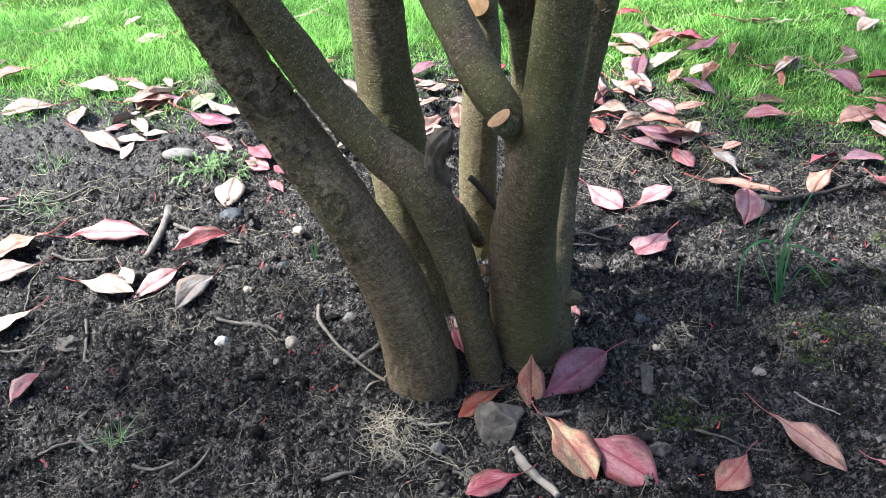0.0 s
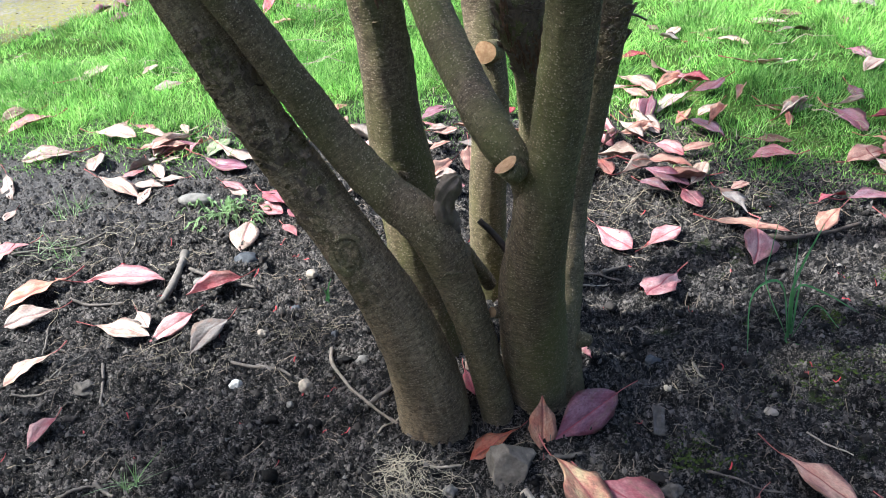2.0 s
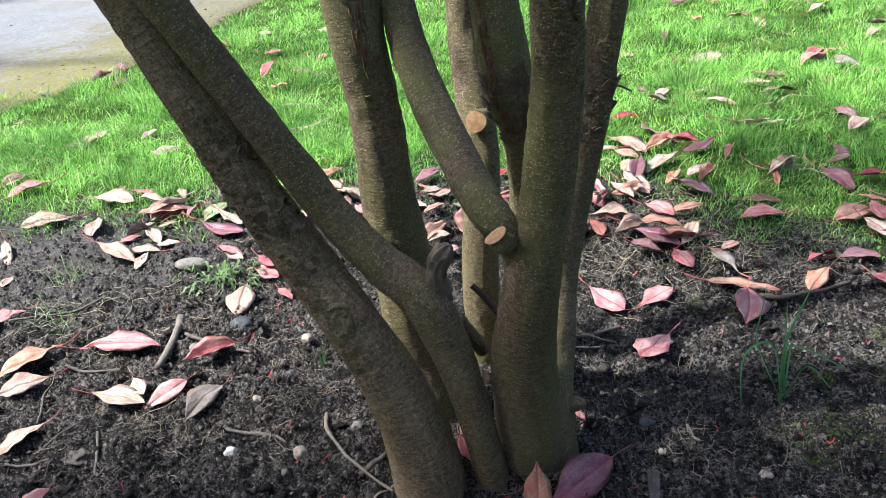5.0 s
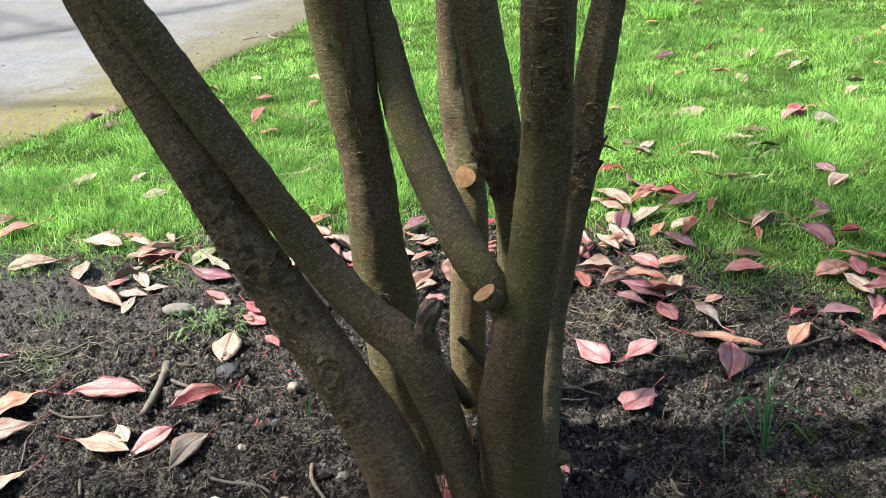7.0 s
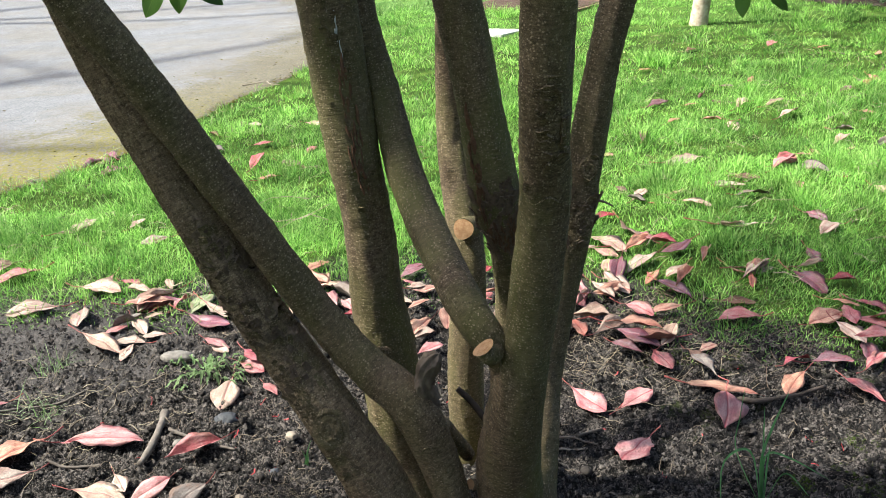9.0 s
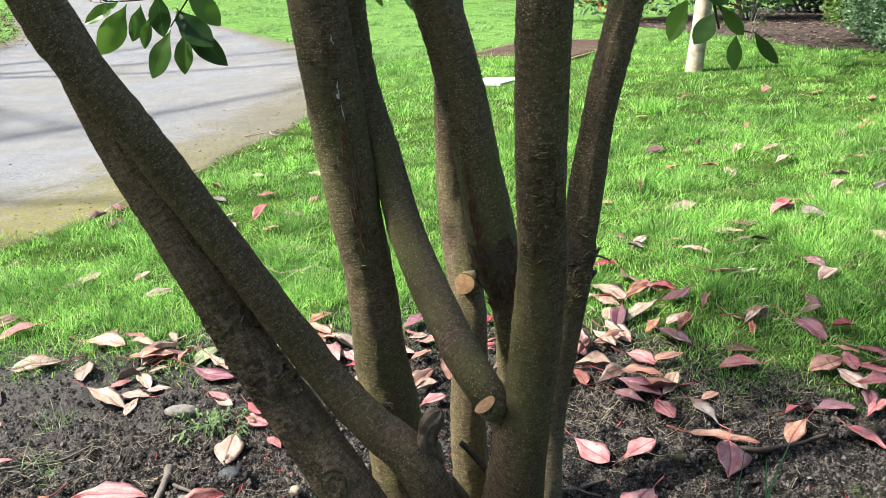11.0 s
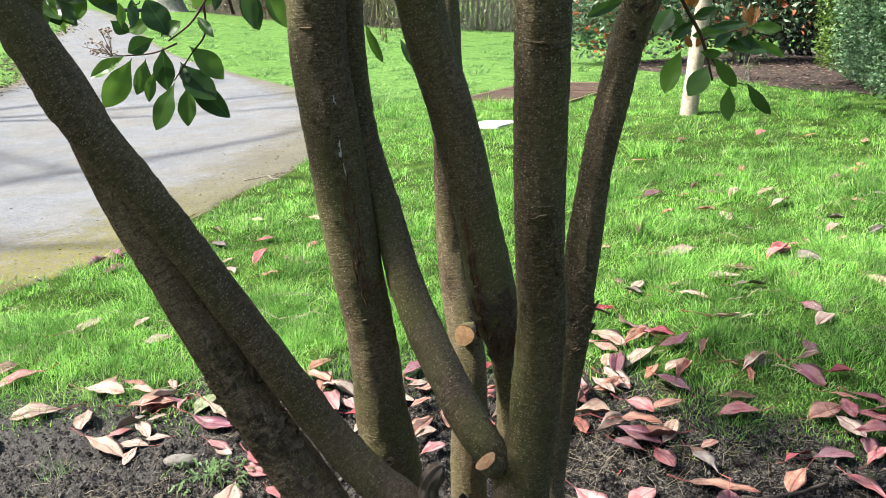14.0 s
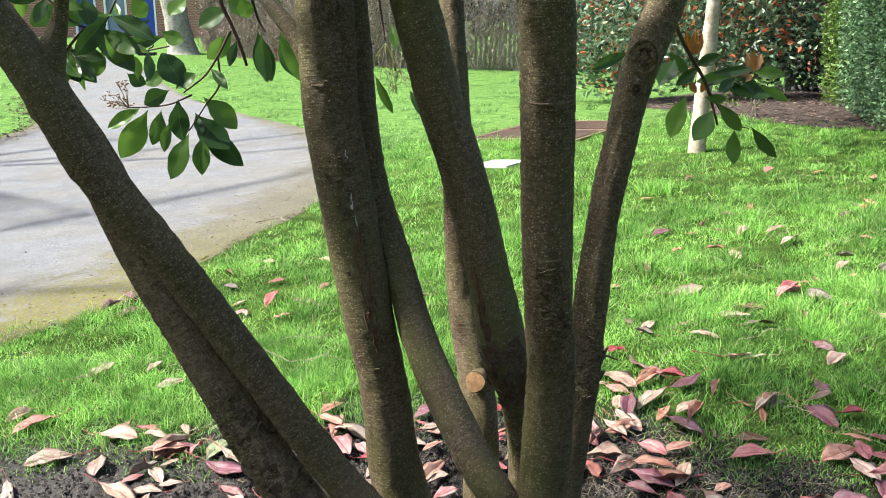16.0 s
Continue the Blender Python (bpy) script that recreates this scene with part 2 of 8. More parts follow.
def green_leaf_material(name, dark, light):
    n = Nodes(name)
    rnd = n.random()
    c = n.mix(n.math("POWER", rnd, 1.5), dark, light)
    sep = n.t.nodes.new("ShaderNodeSeparateXYZ")
    n.link(n.co, sep.inputs[0])
    at = n.t.nodes.new("ShaderNodeAttribute")
    at.attribute_name = "across"
    across = n.math("ABSOLUTE", at.outputs["Fac"])
    c = n.mix(n.math("MULTIPLY", n.ramp(across, (0.006, 1.0), (0.022, 0.0)), 0.4), c, (0.14, 0.22, 0.05))
    side = n.ramp(n.math("FRACT", n.math("MULTIPLY", n.math("SUBTRACT", sep.outputs[1], n.math("MULTIPLY", across, 0.9)), 14.0)), (0.0, 1.0), (0.12, 0.0))
    c = n.mix(n.math("MULTIPLY", side, 0.12), c, (0.16, 0.24, 0.05))
    c = n.mix(n.math("MULTIPLY", n.noise(9, 4, 0.6), 0.22), c, dark)
    n.color(c).set(Roughness=0.33, Specular_IOR_Level=0.5)
    n.bump(side, 0.15, 0.01)
    return n.see_through(0.42).mat


def grass_material(name, a, b, c3):
    n = Nodes(name)
    c = n.ramp(n.island(), (0.05, a), (0.55, b), (0.96, c3))
    patch = n.noise(2.6, 4, co=n.world_co())
    c = n.mix(n.math("MULTIPLY", n.ramp(patch, (0.44, 0.0), (0.62, 1.0)), 0.5), c, (a[0] * 0.75, a[1] * 0.8, a[2]))
    clump = n.ramp(n.noise(9, 4, 0.65, co=n.world_co()), (0.37, 0.66), (0.60, 1.32))
    c = n.mix(1.0, c, clump, "MULTIPLY")
    n.color(c).set(Roughness=0.5, Specular_IOR_Level=0.25)
    return n.see_through(0.45).mat


def plain_material(name, a, b, scale=30, rough=0.8, bump=0.4, metal=0.0, depth=0.004):
    n = Nodes(name)
    f = n.noise(scale, 5, 0.65, co=n.world_co())
    n.color(n.mix(n.ramp(f, (0.32, 0.0), (0.70, 1.0)), a, b)).set(Roughness=rough, Metallic=metal, Specular_IOR_Level=0.3)
    n.bump(n.noise(scale * 3, 4, 0.7, co=n.world_co()), bump, depth)
    return n.mat


def island_material(name, a, b, rough=0.85, shine=0.25, skew=1.0, grain=240):
    n = Nodes(name)
    f = n.math("POWER", n.island(), skew)
    n.color(n.mix(n.noise(60, 3, co=n.world_co()), n.mix(f, a, b), a)).set(Roughness=rough, Specular_IOR_Level=shine)
    n.bump(n.noise(grain, 3, 0.7, co=n.world_co()), 0.5 if grain < 300 else 1.0, 0.003)
    return n.mat


def path_material():
    """Worn asphalt, yellow moss and grit along its border."""
    n = Nodes("worn_asphalt")
    p = n.world_co()
    stone = n.voronoi(150, co=p, out="Color")
    bw = n.t.nodes.new("ShaderNodeRGBToBW")
    n.link(stone, bw.inputs[0])
    c = n.ramp(bw.outputs[0], (0.1, (0.078, 0.078, 0.081)), (0.9, (0.215, 0.215, 0.222)))
    c = n.mix(n.math("MULTIPLY", n.ramp(n.noise(1.1, 6, 0.7, co=p), (0.40, 0.0), (0.65, 1.0)), 0.4), c, (0.222, 0.222, 0.230))
    # silt and old moss, washed over the asphalt in brownish drifts
    silt = n.math("MULTIPLY", n.ramp(n.noise(0.9, 6, 0.72, co=n.scaled(p, (1.0, 1.6, 1.0)), warp=0.5), (0.44, 0.0), (0.58, 1.0)), n.ramp(n.noise(30, 5, 0.8, co=p), (0.36, 0.25), (0.60, 1.0)))
    c = n.mix(n.math("MULTIPLY", silt, 0.65), c, n.mix(n.noise(90, 3, 0.8, co=p), (0.095, 0.080, 0.058), (0.225, 0.195, 0.150)))
    at = n.t.nodes.new("ShaderNodeAttribute")
    at.attribute_name = "border"
    rim = n.math("ADD", at.outputs["Fac"], n.math("MULTIPLY", n.math("SUBTRACT", n.noise(3.5, 6, 0.75, co=p), 0.5), 1.3))
    rim = n.math("ADD", rim, n.math("MULTIPLY", n.math("SUBTRACT", n.noise(28, 4, 0.8, co=p), 0.5), 0.9))
    grit = n.ramp(rim, (0.25, 0.0), (0.60, 1.0))
    c = n.mix(n.math("MULTIPLY", grit, 0.85), c, n.mix(n.ramp(n.noise(75, 4, 0.8, co=p), (0.36, 0.0), (0.62, 1.0)), (0.036, 0.031, 0.024), (0.185, 0.158, 0.118)))
    sep = n.t.nodes.new("ShaderNodeSeparateXYZ")
    n.link(p, sep.inputs[0])
    damp = n.ramp(n.math("MULTIPLY", sep.outputs[1], 0.1), (0.44, 1.0), (0.62, 0.25))
    mossy = n.math("MULTIPLY", n.ramp(rim, (0.26, 0.0), (0.62, 1.0)), n.ramp(n.noise(38, 6, 0.8, co=p), (0.44, 0.0), (0.52, 1.0)))
    c = n.mix(n.math("MULTIPLY", mossy, damp), c, n.mix(n.noise(60, 3, 0.7, co=p), (0.040, 0.036, 0.005), (0.235, 0.205, 0.016)))
    n.color(c).set(Roughness=0.75, Specular_IOR_Level=0.35)
    worn = n.ramp(n.noise(5, 6, 0.7, co=p), (0.40, 0.86), (0.64, 1.06))
    c = n.mix(1.0, c, worn, "MULTIPLY")
    n.color(c)
    n.bump(n.math("ADD", bw.outputs[0], n.noise(90, 4, co=p)), 0.5, 0.006)
    return n.mat


M_GROUND = soil_lawn_material()
M_PATH = path_material()
M_BARK = bark_material("bark_brown", 0.42, 1.0, 0.0, 0.15)
# scaly bark coloured 1.35 times brighter to offset the shade on its stem
M_BARK_F = bark_material("bark_scaly", 0.16, 1.35, 1.0, 0.2)
M_BARK_G = bark_material("bark_green", 0.80, 1.0, 0.0, 0.9)
M_CUT = plain_material("fresh_cut_wood", (0.31, 0.165, 0.075), (0.50, 0.31, 0.165), 140, 0.7, 0.3)
M_DEADWOOD = plain_material("dead_wood", (0.10, 0.075, 0.055), (0.22, 0.17, 0.13), 40)
M_WOUND = plain_material("torn_bark", (0.07, 0.035, 0.02), (0.20, 0.11, 0.06), 60, 0.85, 0.9)
M_GRASS = grass_material("grass_blades", (0.062, 0.165, 0.026), (0.285, 0.560, 0.104), (0.520, 0.750, 0.235))
M_GRASS_FAR = grass_material("far_grass_blades", (0.115, 0.230, 0.060), (0.240, 0.395, 0.120), (0.390, 0.530, 0.210))
M_STRAW = island_material("dry_grass", (0.33, 0.28, 0.195), (0.13, 0.10, 0.068), 0.75)
M_SOILCRUMB = island_material("soil_crumbs", (0.006, 0.0051, 0.0045), (0.255, 0.220, 0.194), 0.85, 0.18, 2.3, 260)
M_SOILCLOD = island_material("soil_clods", (0.008, 0.0068, 0.0060), (0.080, 0.068, 0.060), 0.9, 0.15, 1.6, 420)
LEAF_MATS = {
    "pink": fallen_leaf_material("leaf_pink", (0.43, 0.150, 0.155), (0.52, 0.285, 0.265), (0.30, 0.045, 0.058)),
    "red": fallen_leaf_material("leaf_red", (0.32, 0.048, 0.072), (0.39, 0.13, 0.14), (0.22, 0.02, 0.038)),
    "cream": fallen_leaf_material("leaf_cream", (0.42, 0.300, 0.235), (0.55, 0.440, 0.350), (0.31, 0.105, 0.100), 0.55),
    "tan": fallen_leaf_material("leaf_tan", (0.43, 0.200, 0.145), (0.53, 0.325, 0.235), (0.27, 0.075, 0.065), 0.55),
    "purple": fallen_leaf_material("leaf_purple", (0.175, 0.062, 0.080), (0.275, 0.150, 0.175), (0.28, 0.05, 0.07), 0.38),
    "brown": fallen_leaf_material("leaf_brown", (0.16, 0.088, 0.063), (0.26, 0.165, 0.122), (0.19, 0.09, 0.065), 0.6),
    "grey": fallen_leaf_material("leaf_grey", (0.18, 0.148, 0.130), (0.26, 0.22, 0.19), (0.21, 0.15, 0.125), 0.7),
    "orange": fallen_leaf_material("leaf_orange", (0.40, 0.120, 0.085), (0.46, 0.21, 0.15), (0.30, 0.06, 0.045)),
    "green": fallen_leaf_material("leaf_pale_green", (0.33, 0.39, 0.18), (0.45, 0.47, 0.28), (0.42, 0.38, 0.24)),
    "straw": fallen_leaf_material("leaf_straw", (0.43, 0.205, 0.145), (0.50, 0.38, 0.225), (0.33, 0.075, 0.065), 0.55),
}
M_GREEN = green_leaf_material("leaf_green", (0.026, 0.064, 0.015), (0.160, 0.300, 0.042))


# ---- building helpers ----
def mesh_from(name, verts, faces, mat, smooth=True):
    me = bpy.data.meshes.new(name)
    me.from_pydata([tuple(v) for v in verts], [], [tuple(f) for f in faces])
    for m in mat if isinstance(mat, (list, tuple)) else [mat]:
        me.materials.append(m)
    if smooth:
        me.polygons.foreach_set("use_smooth", [True] * len(me.polygons))
    me.update()
    return me


def mesh_from_arrays(name, verts, quads, mat, smooth=True):
    """A mesh from numpy arrays of vertices and of faces that all have as many corners."""
    me = bpy.data.meshes.new(name)
    n, k = quads.shape
    me.vertices.add(len(verts))
    me.vertices.foreach_set("co", np.asarray(verts, np.float32).ravel())
    me.loops.add(n * k)
    me.loops.foreach_set("vertex_index", quads.ravel().astype(np.int32))
    me.polygons.add(n)
    me.polygons.foreach_set("loop_start", np.arange(0, n * k, k, dtype=np.int32))
    me.polygons.foreach_set("use_smooth", np.full(n, smooth))
    me.materials.append(mat)
    me.update(calc_edges=True)
    return me


def bm_mesh(name, bm, mat, smooth=True):
    me = bpy.data.meshes.new(name)
    bm.to_mesh(me)
    bm.free()
    for m in mat if isinstance(mat, (list, tuple)) else [mat]:
        me.materials.append(m)
    if smooth:
        me.polygons.foreach_set("use_smooth", [True] * len(me.polygons))
    return me


def part(name, me, parent, label=""):
    ob = new(name, me)
    ob.parent = parent
    return tagged(ob, label)


def empty(name, place=(0, 0, 0)):
    ob = new(name)
    ob.location = place
    return ob


def lattice(seed, shape=256):
    return np.random.default_rng(seed).random((shape, shape))


LAT = [lattice(40 + i) for i in range(8)]


def vnoise(x, y, freq, k=0):
    """Smooth value noise on arrays, 0 to 1."""
    t = LAT[k % 8]
    u, v = np.asarray(x) * freq + 31.7 * k, np.asarray(y) * freq + 17.3 * k
    i, j = np.floor(u).astype(int), np.floor(v).astype(int)
    a, b = u - i, v - j
    a, b = a * a * (3 - 2 * a), b * b * (3 - 2 * b)
    g = lambda p, q: t[(i + p) % 256, (j + q) % 256]
    return (g(0, 0) * (1 - a) + g(1, 0) * a) * (1 - b) + (g(0, 1) * (1 - a) + g(1, 1) * a) * b


def fbm(x, y, freq, octaves=4, gain=0.5):
    total, amp, norm = 0.0, 1.0, 0.0
    for k in range(octaves):
        total = total + amp * vnoise(x, y, freq * 2 ** k, k)
        norm += amp
        amp *= gain
    return total / norm


def ground_shape(x, y):
    """The lie of the land: a cross slope that levels out far off, and a low mound at the tree's foot."""
    x, y = np.asarray(x, float), np.asarray(y, float)
    far = 1 - np.clip((y - 9) / 12, 0, 1)
    far = far * far * (3 - 2 * far)
    rise = 0.042 * np.log1p(np.exp((np.minimum(y, 80) - 16.6) / 1.5))
    return rise + S * 5 * np.tanh(x / 5) * far + 0.05 * np.exp(-((x - 0.02) ** 2 + (y - 1.3) ** 2) / (2 * 0.22 ** 2))


def bed_edge(x, y):
    """Over 0 on turf, below 0 on bare soil."""
    e = y + 0.42 * np.maximum(x, -0.1) + 0.45 * np.maximum(x - 0.45, 0) + 0.5 * (fbm(x, y, 2.5, 3) - 0.5)
    rim = 2.6 * np.sqrt((x / 2.6) ** 2 + ((y - 1.3) / 1.9) ** 2) + 0.2 * (fbm(x, y, 2.5, 3) - 0.5)
    return np.maximum(e, rim) - 2.60


def soil_relief(x, y):
    """Crumbs and clods of the bare soil."""
    soil = np.clip(0.5 - 4 * bed_edge(x, y), 0, 1) * np.clip((6 - np.abs(x)) / 3, 0, 1) * np.clip((5 - y) / 2, 0, 1)
    lumps = fbm(x, y, 9, 3) - 0.5
    clods = np.maximum(fbm(x, y, 38, 3, 0.6) - 0.5, -0.08)
    return soil * (0.045 * lumps + 0.050 * clods + 0.016 * (fbm(x, y, 95, 2) - 0.5)) + 0.02 * (fbm(x, y, 1.3, 3) - 0.5) * np.clip(y - 2.2, 0, 1)


def ground_z(x, y):
    return ground_shape(x, y) + soil_relief(x, y)


def gz(x, y):
    return float(ground_z(np.array([x]), np.array([y]))[0])


def smooth_path(points, n):
    """n points along a Catmull-Rom curve through rows of numbers of any length."""
    p = np.array(points, float)
    p = np.vstack([2 * p[0] - p[1], p, 2 * p[-1] - p[-2]])
    out = []
    for s in np.linspace(0, len(points) - 1 - 1e-9, n):
        i = int(s)
        u = s - i
        a, b, c, d = p[i], p[i + 1], p[i + 2], p[i + 3]
        out.append(0.5 * (2 * b + (c - a) * u + (2 * a - 5 * b + 4 * c - d) * u * u + (3 * b - a - 3 * c + d) * u ** 3))
    return np.array(out)


def tube_arrays(path, around=12, cap=True, rough=0.0, seed=0, lobes=0.0):
    """Rings round a path of rows x, y, z, radius: the vertices and the faces (quads; a cap is a fan of quads that meet in one point)."""
    path = np.asarray(path, float)
    c, r = path[:, :3], path[:, 3]
    tan = np.gradient(c, axis=0)
    tan /= np.linalg.norm(tan, axis=1)[:, None] + 1e-12
    side = np.cross(tan, (0.13, 0.97, 0.2))
    side /= np.linalg.norm(side, axis=1)[:, None] + 1e-12
    up = np.cross(side, tan)
    a = np.linspace(0, 2 * np.pi, around, endpoint=False)
    length = np.r_[0, np.cumsum(np.linalg.norm(np.diff(c, axis=0), axis=1))]
    rr = r[:, None] * np.ones(around)
    if rough or lobes:
        circ = np.stack([np.cos(a), np.sin(a)])
        u = circ[0][None, :] * 1.7 + 5.1 * seed + 0 * length[:, None]
        v = circ[1][None, :] * 1.7 + length[:, None] * 9 + 3.3 * seed
        rr = rr * (1 + lobes * (fbm(u * 0.6, v * 0.35, 1, 2) - 0.5)) + rough * (fbm(u * 7, v * 5, 1, 4, 0.6) - 0.5)
    v = c[:, None, :] + rr[..., None] * (np.cos(a)[None, :, None] * side[:, None, :] + np.sin(a)[None, :, None] * up[:, None, :])
    n = len(path)
    i, j = np.meshgrid(np.arange(n - 1), np.arange(around), indexing="ij")
    k = (j + 1) % around
    f = np.stack([i * around + j, i * around + k, (i + 1) * around + k, (i + 1) * around + j], -1).reshape(-1, 4)
    verts = v.reshape(-1, 3)
    if cap:
        b, t = len(verts), len(verts) + 1
        verts = np.vstack([verts, c[0], c[-1]])
        j = np.arange(0, around, 2)
        lo = np.stack([np.full(len(j), b), (j + 2) % around, (j + 1) % around, j], -1)
        hi = np.stack([np.full(len(j), t), j, (j + 1) % around, (j + 2) % around], -1) 
        hi[:, 1:] += (n - 1) * around
        f = np.vstack([f, lo, hi])
    return verts, f


def skin(me, path, around):
    """Stores on a tube where each point lies round and along it, so that its bark runs with the stem."""
    path = np.asarray(path, float)
    length = np.r_[0, np.cumsum(np.linalg.norm(np.diff(path[:, :3], axis=0), axis=1))]
    a = np.linspace(0, 2 * np.pi, around, endpoint=False)
    r = path[:, 3][:, None] + 0 * a
    co = np.stack([r * np.cos(a) + path[0, 0], r * np.sin(a) + path[0, 1], length[:, None] + path[0, 2] + 0 * a], -1).reshape(-1, 3)
    co = np.vstack([co, co[:1], co[-1:]])[:len(me.vertices)]
    me.attributes.new("skin", "FLOAT_VECTOR", "POINT").data.foreach_set("vector", co.astype(np.float32).ravel())


def tube(name, path, mat, around=12, **kw):
    v, f = tube_arrays(path, around, **kw)
    me = mesh_from_arrays(name, v, f, mat)
    skin(me, path, around)
    return me


def joined(name, pieces, mat):
    """One mesh from many (vertices, quads)."""
    vs, fs, n = [], [], 0
    for v, f in pieces:
        vs.append(v)
        fs.append(f + n)
        n += len(v)
    return mesh_from_arrays(name, np.vstack(vs), np.vstack(fs), mat)


# ---- the ground: one sheet to the horizon, finest round the tree ----
def spread(fine_lo, fine_hi, step, far_lo, far_hi, n):
    fine = np.arange(fine_lo, fine_hi + step / 2, step)
    g = np.linspace(0, 1, n + 1)[1:] ** 3.2
    start = step * 1.6 * np.arange(1, n + 1)
    low = fine[0] - start - g * (fine[0] - far_lo - start[-1])
    high = fine[-1] + start + g * (far_hi - fine[-1] - start[-1])
    return np.r_[low[::-1], fine, high]


def build_ground():
    xs = spread(-1.25, 1.25, 0.0106, -400, 400, 90)
    ys = spread(0.72, 2.7, 0.0106, -60, 900, 110)
    X, Y = np.meshgrid(xs, ys)
    Z = ground_z(X, Y)
    v = np.stack([X, Y, Z], -1).reshape(-1, 3)
    w, h = len(xs), len(ys)
    i, j = np.meshgrid(np.arange(h - 1), np.arange(w - 1), indexing="ij")
    q = np.stack([i * w + j, i * w + j + 1, (i + 1) * w + j + 1, (i + 1) * w + j], -1).reshape(-1, 4)
    ob = new("ground", mesh_from_arrays("ground", v, q, M_GROUND))
    tagged(ob, "damp dark soil with crumbs, turning into a mown lawn", "ground", kind="structure")


build_ground()


# ---- the path: worn asphalt that bends away past the lawn ----
NEAR_EDGE = [(-4.2, 1.6), (-2.6, 3.25), (-2.0, 3.83), (-1.57, 4.4), (-1.38, 5.0), (-1.2, 5.6), (-0.95, 6.25), (-0.80, 7.0), (-0.72, 8.2), (-0.90, 9.8), (-1.6, 11.65), (-2.33, 13.0), (-3.33, 14.5), (-5.05, 17.25), (-7.4, 22.5), (-9.5, 27.0), (-14.0, 34.0)]
FAR_EDGE = [(-9.0, -2.0), (-7.6, 1.5), (-6.9, 5.0), (-6.7, 8.0), (-6.5, 11.0), (-6.3, 13.5), (-7.3, 15.7), (-8.0, 18.5), (-8.85, 22.2), (-11.5, 27.5), (-16.0, 34.0)]


def on_path(x, y):
    """Distance inside the path's near border, positive on the path, from its two edges."""
    a = np.array(smooth_path(NEAR_EDGE, 90))
    b = np.array(smooth_path(FAR_EDGE, 90))
    poly = np.vstack([a, b[::-1]])
    x, y = np.asarray(x, float), np.asarray(y, float)
    inside = np.zeros(x.shape, bool)
    dist = np.full(x.shape, 99.0)
    for (x0, y0), (x1, y1) in zip(poly, np.roll(poly, -1, 0)):
        cross = (y0 > y) != (y1 > y)
        inside ^= cross & (x < (x1 - x0) * (y - y0) / (y1 - y0 + 1e-12) + x0)
        dx, dy = x1 - x0, y1 - y0
        u = np.clip(((x - x0) * dx + (y - y0) * dy) / (dx * dx + dy * dy + 1e-12), 0, 1)
        dist = np.minimum(dist, np.hypot(x - x0 - u * dx, y - y0 - u * dy))
    return np.where(inside, dist, -dist)


def build_path():
    n, m = 170, 60
    a, b = smooth_path(NEAR_EDGE, n), smooth_path(FAR_EDGE, n)
    wob = 0.10 * (fbm(a[:, 0], a[:, 1], 3, 4) - 0.5)
    a[:, 0] += wob
    u = np.linspace(0, 1, m) ** 1.5
    P = a[:, None, :] * (1 - u)[None, :, None] + b[:, None, :] * u[None, :, None]
    X, Y = P[..., 0], P[..., 1]
    d = np.hypot(X - a[:, None, 0], Y - a[:, None, 1])
    Z = ground_z(X, Y) - 0.025 + 0.040 * np.clip(d / 0.10, 0, 1)
    v = np.stack([X, Y, Z], -1).reshape(-1, 3)
    i, j = np.meshgrid(np.arange(n - 1), np.arange(m - 1), indexing="ij")
    q = np.stack([i * m + j, (i + 1) * m + j, (i + 1) * m + j + 1, i * m + j + 1], -1).reshape(-1, 4)
    me = mesh_from_arrays("path", v, q, M_PATH)
    at = me.attributes.new("border", "FLOAT", "POINT")
    e = np.hypot(X - b[:, None, 0], Y - b[:, None, 1])
    at.data.foreach_set("value", np.maximum(np.clip(1 - d / 1.3, 0, 1), 0.75 * np.clip(1 - e / 0.8, 0, 1)).ravel().astype(np.float32))
    ob = new("path", me)
    tagged(ob, "worn grey asphalt path with yellow moss along its border", "path", kind="structure")


build_path()


